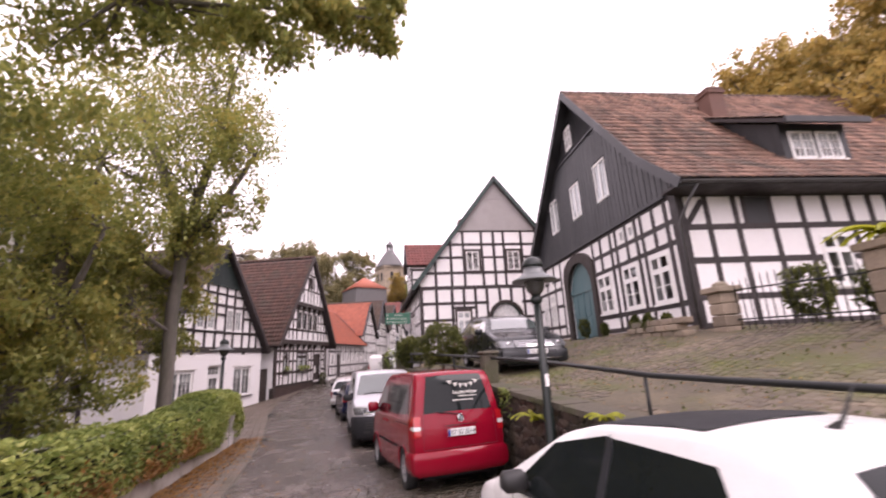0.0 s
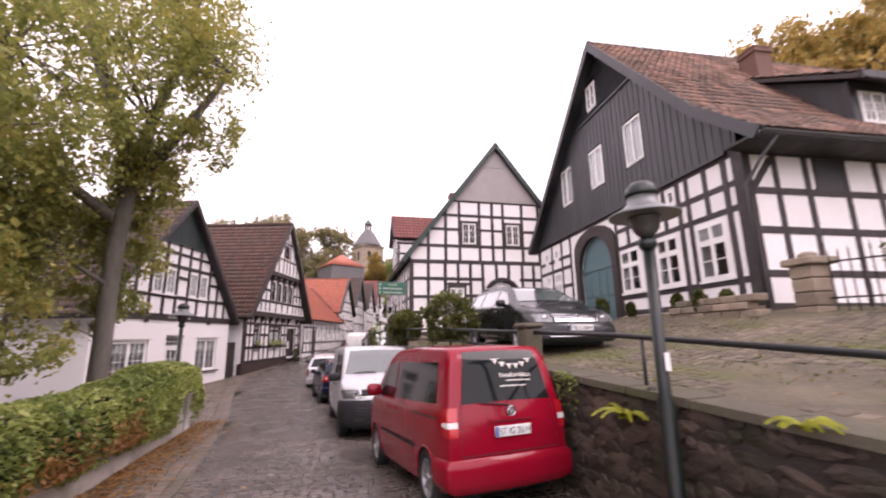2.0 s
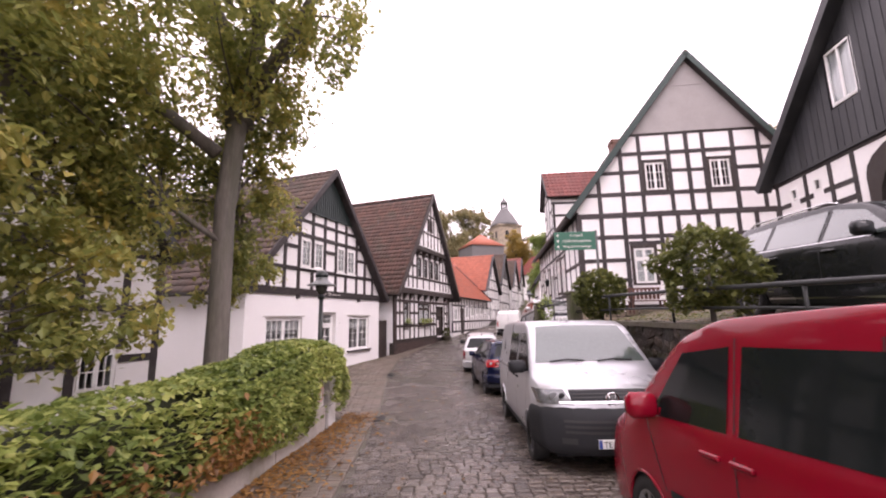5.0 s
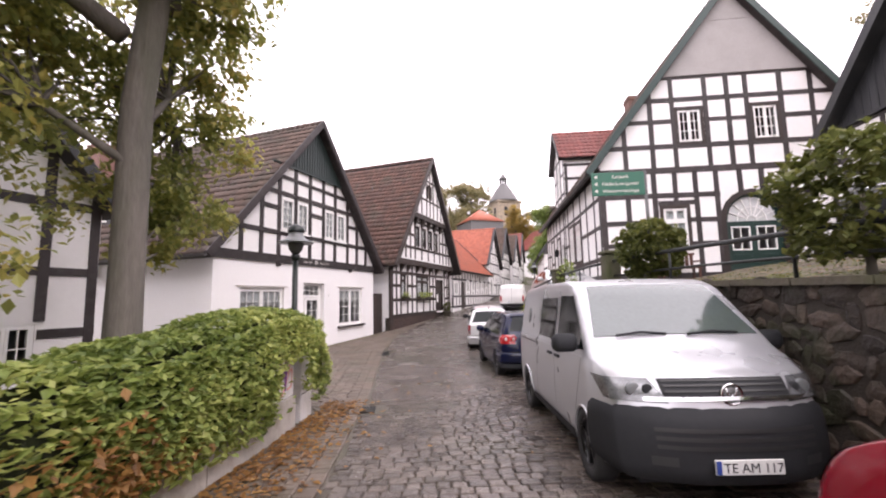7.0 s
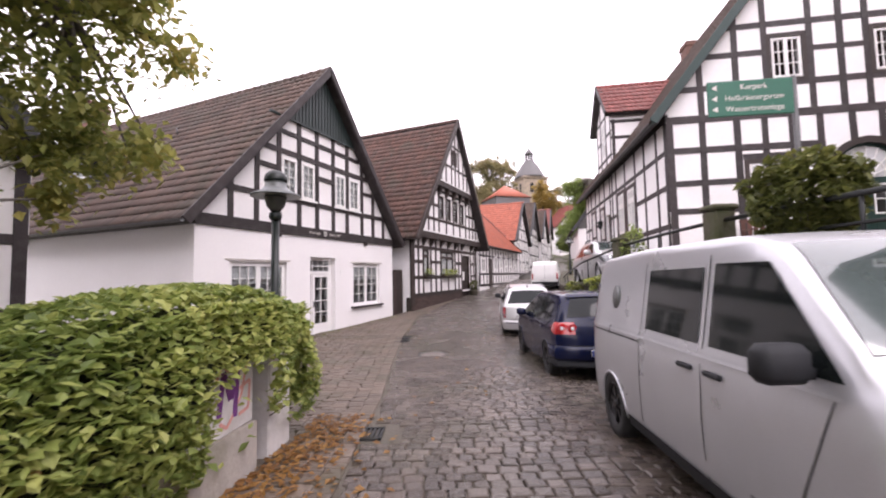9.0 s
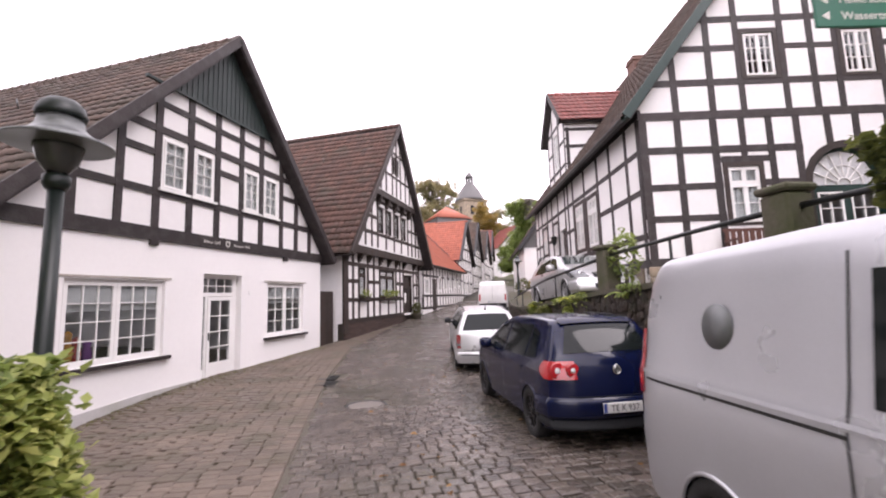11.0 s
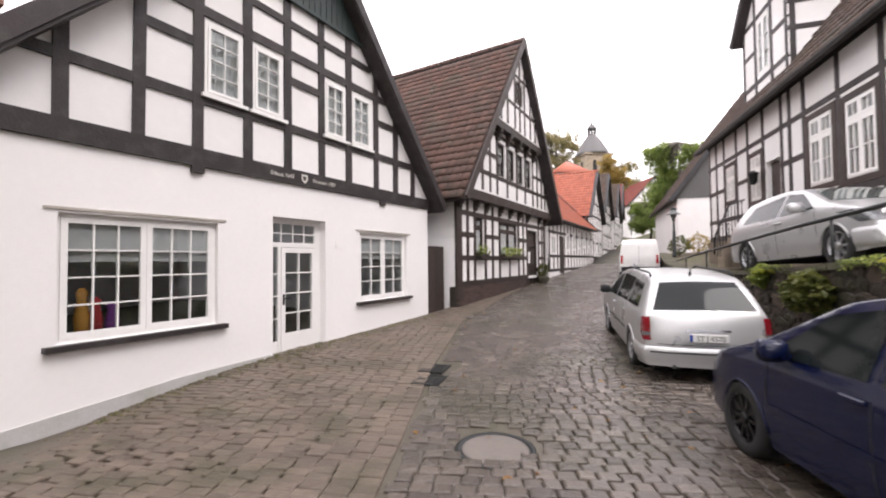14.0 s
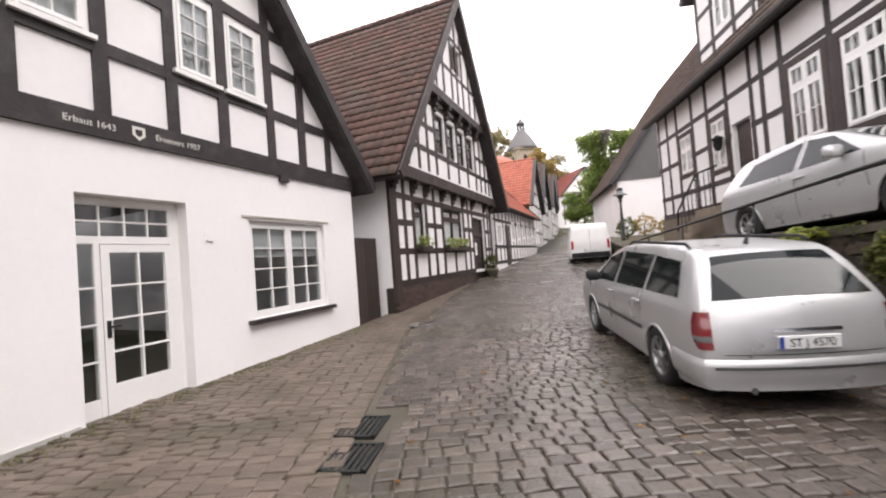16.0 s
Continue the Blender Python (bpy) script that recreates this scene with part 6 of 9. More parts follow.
part("post_joint", box(bmesh.new(), gw, 0.003, 0.427, -0.003, 0.002, 0.40, 0.412), MORTAR, garden)
gp = pose(hedge_x(5.4) - 0.012, 5.4, street_z(5.9), 0, 0, turn)
part("painted_panel", box(bmesh.new(), gp, 0.0, 1.34, 0.0, 0.20, 0.44, 1.12, 0.01), PALE, garden, "pale painted panel with sprayed graffiti")
for path, mt in ((((0.84, 0.58), (0.90, 0.96), (1.00, 0.72), (1.10, 1.00), (1.06, 0.56)), SPRAY), (((0.80, 0.90), (0.88, 1.02), (0.97, 0.96)), SPRAY2), (((0.86, 0.56), (0.95, 0.50), (1.04, 0.58), (1.16, 0.74), (1.22, 0.98)), SPRAY2), (((1.12, 0.78), (1.28, 0.82), (1.26, 0.58), (1.12, 0.56)), SPRAY2)):
    bm = bmesh.new()
    for p, q in zip(path, path[1:]):
        beam(bm, gp, p, q, 0.06 if mt is SPRAY else 0.028, -0.005, 0.002)
    part("graffiti", bm, mt, garden)

rng = random.Random(21)
pts = []
for _ in range(36000):
    y = rng.uniform(-11, 7.75) if rng.random() < 0.72 else rng.uniform(3.2, 7.75)
    z0, topz = street_z(y), street_z(y) + lerp_table(HEDGE_TOP, y)
    x0 = hedge_x(y)
    a = rng.random()
    bump = 0.10 * noise.noise((y * 1.3, 0.3, a * 2))
    low = 0.30 if y < 4.0 else 0.30 - 0.10 * min(1, y - 4.0)
    if a < 0.42:        # street face, bulging over the wall
        h = rng.random() ** 0.8
        swell = 0.10 if y < 5.0 else 0.14
        p = (x0 + 0.06 + swell * math.sin(h * math.pi) + bump + rng.uniform(-0.06, 0.03), y, z0 + low + (topz - z0 - low) * h)
    elif a < 0.84:      # top
        w = rng.random()
        p = (x0 + 0.10 - 1.15 * w, y, topz + 0.08 * math.sin(w * math.pi) - 0.10 * (w < 0.12) + bump + rng.uniform(-0.05, 0.04))
    elif a < 0.90:
        p = (x0 - 1.08 + bump, y, z0 + 0.3 + (topz - z0 - 0.3) * rng.random())
    else:               # trailing down the end of the wall
        y = 7.46 + abs(rng.gauss(0, 0.14))
        p = (hedge_x(y) + rng.uniform(-0.5, 0.08), y, street_z(y) + 0.35 + 1.1 * rng.random() ** 0.8)
    if p[1] > 5.95 and p[1] < 7.44 and p[0] > hedge_x(p[1]) - 0.10:
        trail = 0.50 if 6.72 < p[1] < 7.02 else 0.98 + 0.25 * noise.noise((p[1] * 4, 1.7, 0.2))
        if p[2] < street_z(p[1]) + trail and rng.random() < 0.97:
            continue
    pts.append(p)
hedge = thing("ivy_hedge", pose(-2.7, -2, street_z(-2)), "clipped ivy hedge growing over a low wall", "hedge")
part("leaves", leaf_cloud(bmesh.new(), pts, 0.048, 0.8, 0.1, 5), IVY, hedge)
dead = []
for _ in range(2600):
    y = rng.choice((-6.4, -4.6, -3.2, -1.0, 1.4, 3.4)) + rng.gauss(0, 0.42)
    dead.append((hedge_x(y) + 0.16 + 0.05 * rng.random(), y, street_z(y) + 0.42 + abs(rng.gauss(0, 0.22))))
part("withered_leaves", leaf_cloud(bmesh.new(), dead, 0.045, 0.9, -0.3, 6), LITTER, hedge, "withered brown ivy leaves")
# near-black sheet under the leaves: the hedge's inner shade put into a colour
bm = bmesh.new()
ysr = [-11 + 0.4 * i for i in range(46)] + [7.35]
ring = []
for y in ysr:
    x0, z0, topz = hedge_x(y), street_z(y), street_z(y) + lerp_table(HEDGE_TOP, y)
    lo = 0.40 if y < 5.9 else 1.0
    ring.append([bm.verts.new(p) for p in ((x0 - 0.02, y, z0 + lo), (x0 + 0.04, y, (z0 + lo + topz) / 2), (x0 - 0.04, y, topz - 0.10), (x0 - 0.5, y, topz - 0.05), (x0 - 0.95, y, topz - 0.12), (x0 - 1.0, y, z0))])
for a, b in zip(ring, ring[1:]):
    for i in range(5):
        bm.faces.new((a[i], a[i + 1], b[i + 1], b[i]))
part("inner_growth", bm, mk("hedge_inner_shade", (0.018, 0.022, 0.008), 0.9, var=0.4, bump=0.5), hedge)


# ---- trees ----
def tree(name, x, y, z0, stems, clumps, leaf_mat, size, seed, label, per=55, twig=0.012, leaf_name="crown"):
    """stems: lists of (points, radii); clumps: (centre, radius, tufts). Leaves hang in tufts on twigs round each clump."""
    rng = random.Random(seed)
    t = thing(name, pose(x, y, z0), label, "tree")
    for i, (pts, radii) in enumerate(stems):
        part("trunk" if i == 0 else "limb", tube(bmesh.new(), I4, pts, radii, 12 if i == 0 else 8), BARK, t, smooth=True)
    ends = [Vector(p) for pts, _ in stems for p in pts[1:]]
    twigs, leaves = bmesh.new(), []
    for c, r, n in clumps:
        c = Vector(c)
        src = min(ends, key=lambda e: (e - c).length + 0.6 * max(0, e.z - c.z))
        for k in range(n):
            d = Vector((rng.gauss(0, 1), rng.gauss(0, 1), rng.gauss(0, 0.8))).normalized()
            tip = c + d * r * (rng.random() ** 0.45)
            if k % 3 == 0:
                mid = src.lerp(tip, 0.55) + Vector((rng.uniform(-0.2, 0.2), rng.uniform(-0.2, 0.2), rng.uniform(0, 0.35))) * r * 0.3
                tube(twigs, I4, [src, mid, tip], [twig * 2.2, twig * 1.3, twig * 0.5], 4, False)
            rad = min(0.55, r * rng.uniform(0.22, 0.42)) if r < 2.5 else r * rng.uniform(0.16, 0.32)
            for _ in range(int(per * rng.uniform(0.6, 1.3))):
                g = Vector((rng.gauss(0, 0.5), rng.gauss(0, 0.5), rng.gauss(-0.15, 0.45)))
                leaves.append(tip + g * rad)
    part("branchwork", twigs, BARK, t, kind="stuff")
    part(leaf_name, leaf_cloud(bmesh.new(), leaves, size, 1.2, -0.25, seed), leaf_mat, t)
    return t


tz = street_z(5.0) - 0.05
tree("tree", -3.17, 5.00, tz,
     [([(-3.17, 5.00, tz - 0.2), (-3.18, 5.00, tz + 0.6), (-3.21, 5.05, 2.2), (-3.27, 5.12, 4.0), (-3.19, 5.22, 5.6), (-2.97, 5.27, 7.2), (-2.57, 5.37, 9.2), (-2.27, 5.37, 11.5)], [0.26, 0.185, 0.165, 0.16, 0.155, 0.13, 0.10, 0.05]),
      ([(-3.17, 5.22, 5.4), (-3.47, 5.47, 6.8), (-4.27, 5.67, 8.6), (-5.07, 5.77, 10.6)], [0.24, 0.18, 0.13, 0.06]),
      ([(-3.02, 5.27, 5.9), (-2.07, 4.97, 7.3), (-1.37, 4.77, 8.5)], [0.15, 0.10, 0.05]),
      ([(-3.2, 5.2, 3.9), (-3.45, 5.9, 4.5), (-3.8, 6.6, 4.4)], [0.055, 0.035, 0.018]),
      ([(-3.2, 5.0, 3.3), (-4.0, 4.75, 3.9), (-5.3, 4.3, 4.5)], [0.05, 0.035, 0.018]),
      ([(-3.37, 4.97, 4.8), (-4.57, 4.27, 5.8), (-5.77, 3.77, 6.4)], [0.12, 0.08, 0.04])],
     [((-1.95, 4.6, 8.3), 1.4, 34), ((-2.6, 4.97, 10.3), 1.8, 40), ((-4.57, 5.57, 10.2), 2.0, 40), ((-3.27, 3.77, 8.6), 1.8, 34), ((-5.77, 3.97, 6.9), 1.5, 26), ((-1.75, 4.97, 6.9), 0.7, 14), ((-4.57, 6.17, 7.6), 1.4, 22),
      ((-3.3, 6.6, 4.2), 0.75, 15), ((-3.7, 6.8, 3.3), 0.75, 15), ((-4.0, 6.4, 4.8), 0.9, 17), ((-4.3, 6.3, 3.4), 0.85, 15), ((-4.7, 6.0, 4.6), 1.0, 16), ((-3.9, 6.6, 2.6), 0.5, 9), ((-2.0, 5.57, 9.9), 1.2, 22), ((-2.47, 3.97, 12.0), 1.8, 26), ((-4.27, 3.37, 5.6), 0.9, 14), ((-2.9, 5.7, 5.8), 0.7, 20), ((-3.3, 6.2, 5.4), 0.7, 18), ((-4.2, 6.0, 5.3), 1.1, 24), ((-3.0, 5.6, 6.2), 1.0, 24), ((-2.6, 4.6, 6.6), 1.1, 24), ((-4.8, 4.6, 5.8), 1.1, 22), ((-4.7, 4.5, 3.9), 1.1, 34), ((-5.5, 4.2, 4.7), 1.2, 34), ((-4.3, 4.5, 4.7), 0.8, 18)],
     LEAF_A, 0.058, 41, "large grey-barked deciduous tree with turning leaves behind the hedge", 86)
sz = street_z(2)
tree("tree", -4.9, 2.2, sz,
     [([(-4.9, 2.2, sz - 0.2), (-4.85, 2.25, 1.6), (-4.6, 2.5, 3.2), (-4.7, 2.8, 5.0), (-4.4, 3.0, 7.2)], [0.26, 0.2, 0.17, 0.12, 0.05]),
      ([(-4.75, 2.4, 2.6), (-5.6, 2.0, 4.4), (-6.2, 1.6, 6.2)], [0.14, 0.10, 0.05]),
      ([(-4.7, 2.4, 2.2), (-3.9, 1.6, 3.6), (-3.3, 1.2, 5.0)], [0.12, 0.08, 0.04]),
      ([(-5.2, 1.4, sz - 0.1), (-5.4, 1.2, 2.2), (-5.0, 0.6, 4.4)], [0.16, 0.12, 0.05])],
     [((-4.5, 2.6, 7.0), 1.9, 36), ((-6.1, 1.6, 6.0), 1.8, 34), ((-3.5, 1.0, 5.2), 1.3, 26), ((-5.2, 0.4, 4.4), 1.5, 30), ((-4.0, 2.8, 5.2), 1.3, 24), ((-6.6, 0.5, 3.6), 1.5, 30), ((-5.6, 2.6, 3.0), 1.2, 22), ((-4.2, 4.2, 6.6), 1.3, 20), ((-5.0, 3.4, 8.6), 1.6, 26),
      ((-4.4, 0.8, 2.6), 0.9, 18), ((-6.4, 2.4, 2.0), 1.2, 22), ((-5.4, 0.2, 2.0), 1.0, 18), ((-3.9, 3.2, 2.3), 0.95, 26), ((-3.9, 1.4, 3.3), 0.9, 22), ((-5.0, 3.7, 3.4), 1.1, 26), ((-4.6, 2.2, 1.7), 0.8, 18), ((-4.3, 0.0, 3.6), 0.9, 18), ((-6.2, 3.9, 4.4), 1.2, 22), ((-5.8, 0.2, 2.3), 0.9, 26), ((-5.2, -0.8, 3.2), 1.0, 28), ((-5.6, -0.6, 4.7), 1.2, 30), ((-4.9, 1.6, 5.9), 1.2, 30), ((-6.6, -0.8, 2.6), 1.0, 22)],
     LEAF_A, 0.06, 42, "multi-stemmed garden tree with olive-green leaves", 92)
tree("tree", -5.4, -3.2, street_z(-3.2),
     [([(-5.4, -3.2, 0.2), (-5.3, -3.2, 2.5), (-5.0, -3.3, 5.0), (-4.3, -3.4, 7.2), (-3.4, -3.4, 8.6)], [0.32, 0.25, 0.2, 0.13, 0.05]),
      ([(-4.9, -3.3, 5.3), (-3.2, -3.0, 6.6), (-1.7, -2.7, 6.8), (0.3, -2.75, 7.0), (1.5, -3.0, 6.85)], [0.12, 0.07, 0.035, 0.02, 0.008]),
      ([(-5.1, -3.2, 4.6), (-5.2, -1.6, 6.0), (-5.0, -0.2, 7.2)], [0.12, 0.08, 0.04])],
     [((-3.6, -3.3, 8.4), 1.8, 34), ((-1.9, -2.8, 6.9), 1.0, 24), ((-2.9, -2.9, 7.4), 1.2, 26), ((-5.0, -0.4, 7.0), 1.7, 32), ((-4.6, -2.2, 6.2), 1.2, 20), ((-6.0, -2.8, 5.0), 1.4, 22), ((-0.9, -2.5, 7.2), 0.8, 18), ((0.1, -2.7, 7.0), 0.7, 20), ((0.9, -2.9, 6.9), 0.55, 16), ((1.5, -3.0, 6.8), 0.4, 9), ((-3.6, -1.2, 6.0), 1.0, 18)],
     LEAF_A, 0.055, 43, "tree whose leafy branches overhang the street", 120)
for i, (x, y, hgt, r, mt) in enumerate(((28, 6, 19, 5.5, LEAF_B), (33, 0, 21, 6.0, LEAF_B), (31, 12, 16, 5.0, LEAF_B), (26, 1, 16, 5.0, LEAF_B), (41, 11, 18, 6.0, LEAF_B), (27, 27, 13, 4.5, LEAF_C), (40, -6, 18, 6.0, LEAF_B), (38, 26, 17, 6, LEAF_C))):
    g0 = ground_z(x, y)
    rg = random.Random(60 + i)
    st = [([(x, y, g0 - 0.3), (x + 0.2, y, g0 + hgt * 0.3), (x - 0.3, y + 0.2, g0 + hgt * 0.6), (x, y, g0 + hgt * 0.78)], [0.45, 0.36, 0.22, 0.05])]
    cl = []
    for k in range(9):
        a = rg.uniform(0, math.tau)
        q = (x + math.cos(a) * r * 0.65, y + math.sin(a) * r * 0.65, g0 + hgt * rg.uniform(0.45, 0.95))
        st.append(([(x, y, g0 + hgt * 0.3 + 0.03 * k * hgt), ((x + q[0]) / 2, (y + q[1]) / 2, (g0 + hgt * 0.4 + q[2]) / 2 + 0.5), q], [0.18, 0.11, 0.04]))
        cl.append((q, r * 0.46, 34))
    tree("tree", x, y, g0, st, cl, mt, 0.17, 60 + i, "tall yellowing autumn tree on the slope behind the house", 52, 0.03)
# trees in LEAF_C carry their haze in the leaf colour
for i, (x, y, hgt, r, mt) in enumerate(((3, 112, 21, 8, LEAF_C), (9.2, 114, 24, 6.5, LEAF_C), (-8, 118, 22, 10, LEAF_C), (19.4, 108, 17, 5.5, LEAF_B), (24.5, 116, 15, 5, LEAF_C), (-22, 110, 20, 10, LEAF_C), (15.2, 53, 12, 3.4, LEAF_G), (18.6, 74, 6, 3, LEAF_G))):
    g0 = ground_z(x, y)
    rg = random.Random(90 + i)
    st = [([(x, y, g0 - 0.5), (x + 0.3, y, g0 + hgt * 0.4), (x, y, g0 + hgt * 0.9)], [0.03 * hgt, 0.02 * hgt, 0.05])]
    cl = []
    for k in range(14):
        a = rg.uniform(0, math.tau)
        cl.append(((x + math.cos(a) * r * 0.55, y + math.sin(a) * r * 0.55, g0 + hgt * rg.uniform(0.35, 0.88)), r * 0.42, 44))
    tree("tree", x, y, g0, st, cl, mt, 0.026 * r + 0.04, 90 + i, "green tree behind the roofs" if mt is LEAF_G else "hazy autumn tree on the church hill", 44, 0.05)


def bush(x, y, z, r, seed, label, pot, squash=0.95, n=3600, mat=None):
    b = thing("potted_bush" if pot else "bush", pose(x, y, z), label, "bush")
    rng = random.Random(seed)
    pts = []
    for _ in range(n):
        d = Vector((rng.gauss(0, 1), rng.gauss(0, 1), rng.gauss(0, 1))).normalized()
        k = 0.82 + 0.18 * noise.noise(d * 2.2 + Vector((seed, 0, 0))) * 2
        pts.append(Vector((x, y, z + r * squash + (0.28 if pot else 0))) + Vector((d.x, d.y, d.z * squash)) * r * k * rng.uniform(0.82, 1.05))
    part("leaves", leaf_cloud(bmesh.new(), pts, 0.055, 1.0, -0.1, seed), mat or DARK_LEAF, b)
    part("stem", tube(bmesh.new(), I4, [(x, y, z), (x, y, z + r)], [0.04, 0.02]), BARK, b)
    if pot:
        part("pot", lathe(bmesh.new(), pose(x, y, z), [(0.20, 0.0), (0.27, 0.25), (0.29, 0.34), (0.26, 0.34), (0.24, 0.30)], 18), CAP, b)


bush(3.72, 7.65, 1.95, 0.62, 3, "round evergreen bush on the terrace wall", False)
bush(4.05, 4.35, 1.93, 0.76, 4, "dense round evergreen bush on the terrace wall", False)


def fern(x, y, z, r, seed, label="yellow-green fern growing on the wall", mat=None, n=13):
    f = thing("fern", pose(x, y, z), label, "fern", "wall ferns")
    rng = random.Random(seed)
    for k in range(n):
        a = rng.uniform(0, math.tau)
        bm = bmesh.new()
        l = r * rng.uniform(0.7, 1.2)
        spine = [Vector((x, y, z)) + Vector((math.cos(a) * l * s, math.sin(a) * l * s, l * (1.0 * s - 0.95 * s * s))) for s in [i / 7 for i in range(8)]]
        side = Vector((-math.sin(a), math.cos(a), 0))
        for i in range(7):
            w = l * 0.22 * (1 - i / 7.5)
            p, q = spine[i], spine[i + 1]
            for sg in (-1, 1):
                bm.faces.new([bm.verts.new(v) for v in (p, q, q + side * sg * w * 0.5 + Vector((0, 0, -0.02)), p + side * sg * w + Vector((0, 0, -0.03)))])
        part("frond", bm, mat or YELLOW, f)


def wall_growth(y0, y1, seed, n, drop, mat, label):
    """Creeper and weeds that hang from the joint under the coping."""
    rg = random.Random(seed)
    pts = []
    for _ in range(n):
        y = rg.uniform(y0, y1)
        k = 0.55 + 0.45 * noise.noise((y * 3.1, seed, 0.5))
        z = lerp_table(WALL_TOP, y) + 0.03 - abs(rg.gauss(0, 0.5)) * drop * k
        pts.append((wall_pt(y, -0.07 - 0.05 * rg.random()), y, z))
    ym = (y0 + y1) / 2
    w = thing("wall_creeper", pose(wall_pt(ym), ym, lerp_table(WALL_TOP, ym)), label, "creeper", "wall creepers")
    part("leaves", leaf_cloud(bmesh.new(), pts, 0.026, 1.0, -0.4, seed), mat, w)


wall_growth(1.2, 2.1, 201, 520, 0.75, DARK_LEAF, "olive creeper hanging over the retaining wall")
wall_growth(2.5, 2.9, 202, 170, 0.40, LEAF_G, "small green weed rooted under the coping")
wall_growth(-0.9, -0.5, 203, 160, 0.55, IVY, "green weed growing low in the wall joints")
wall_growth(9.3, 10.3, 204, 300, 0.35, DARK_LEAF, "olive creeper hanging over the retaining wall")
wall_growth(10.9, 11.5, 205, 160, 0.25, LEAF_G, "small green weed rooted under the coping")
wall_growth(12.6, 14.6, 206, 420, 0.35, IVY, "yellowing creeper along the wall top")
wall_growth(15.6, 17.2, 207, 260, 0.25, DARK_LEAF, "olive creeper hanging over the retaining wall")
fern(3.80, -1.65, 1.38, 0.34, 1)
fern(3.85, -3.3, 1.58, 0.2, 2)
fern(3.72, 1.75, 1.86, 0.48, 3)
fern(3.30, 13.6, 1.55, 0.36, 4)
bush(3.22, 15.1, 0.82, 0.34, 61, "round olive shrub growing out of the wall", False, 0.95, 1100, DARK_LEAF)
fern(3.35, 16.3, 1.38, 0.22, 5)
fern(3.36, 6.6, 1.82, 0.3, 6, mat=IVY)
fern(3.30, 11.4, 1.62, 0.32, 7, mat=IVY)
fern(3.80, 0.2, 0.75, 0.25, 8, mat=IVY)
bush(3.52, 16.6, 1.10, 0.26, 9, "small yellowing shrub hanging over the wall", False, 0.8, 700, IVY)
bush(3.32, 13.7, 1.15, 0.20, 10, "small yellowing shrub hanging over the wall", False, 0.8, 420, IVY)
bush(7.5, 31.6, terrace_z(7.5, 31.6), 0.6, 51, "round clipped garden bush behind the wall", False, 0.9, 900)
bush(8.7, 32.4, terrace_z(8.7, 32.4), 0.7, 52, "orange autumn shrub behind the wall", False, 0.8, 900, LEAF_B)
bush(9.6, 31.8, terrace_z(9.6, 31.8), 0.6, 53, "orange autumn shrub behind the wall", False, 0.7, 800, LEAF_B)
bush(0.55, 28.2, street_z(28.2), 0.30, 54, "potted green plant beside the house door", True, 1.1, 400)
bush(3.62, 12.0, 1.80, 0.30, 12, "slender green shrub beside the stone pillar", False, 1.7, 300, LEAF_G)


# ---- lamps, sign, bench, gate ----
def street_lamp(x, y, z0, hgt, label, sticker=False):
    m = pose(x, y, z0)
    l = thing("street_lamp", m, label, "street lamp", "bell-shaped street lamps")
    part("pole", lathe(bmesh.new(), m, [(0.10, -0.05), (0.10, 0.06), (0.075, 0.10), (0.072, 1.2), (0.055, 1.28), (0.05, hgt - 0.62)], 14), LAMP_GREEN, l)
    part("collar", lathe(bmesh.new(), m, [(0.06, hgt - 0.66), (0.085, hgt - 0.62), (0.085, hgt - 0.56), (0.055, hgt - 0.54)], 14), LAMP_GREEN, l)
    part("lantern", lathe(bmesh.new(), m, [(0.06, hgt - 0.54), (0.12, hgt - 0.46), (0.145, hgt - 0.36), (0.15, hgt - 0.30)], 18), PANE_SMOKE, l, "smoked lantern glass")
    part("shade", lathe(bmesh.new(), m, [(0.33, hgt - 0.33), (0.325, hgt - 0.31), (0.20, hgt - 0.25), (0.145, hgt - 0.19), (0.135, hgt - 0.12)], 24), LAMP_GREY, l, "flared grey metal shade")
    part("cap", lathe(bmesh.new(), m, [(0.15, hgt - 0.12), (0.155, hgt - 0.09), (0.14, hgt - 0.03), (0.09, hgt + 0.02), (0.03, hgt + 0.04)], 18), LAMP_GREEN, l)
    if sticker:
        part("sticker", box(bmesh.new(), m, -0.035, 0.02, -0.082, -0.074, 1.50, 1.66), WHITE, l, "white paper sticker")


PANE_SMOKE = mk("smoked_glass", (0.06, 0.06, 0.055), 0.15, var=0.1, bump=0)
street_lamp(3.68, -2.3, street_z(-2.3), 3.28, "green-black bell-shaped street lamp by the retaining wall", True)
street_lamp(-2.62, 8.5, street_z(8.5), 3.22, "dark bell-shaped street lamp beside the hedge end")
street_lamp(7.05, 31.0, 1.75, 2.4, "small dark street lamp beside garden shrubs")


def text_on(parent, txt, m, size, mat, align="LEFT"):
    cu = bpy.data.curves.new("lettering", "FONT")
    cu.body, cu.size, cu.extrude, cu.align_x = txt, size, 0.0015, align
    tmp = bpy.data.objects.new("lettering_source", cu)
    me = bpy.data.meshes.new_from_object(tmp)
    bpy.data.objects.remove(tmp)
    me.transform(root_of(parent).matrix_basis.inverted() @ m)
    me.materials.append(mat)
    ob = new("lettering", me)
    ob.parent = parent
    return ob


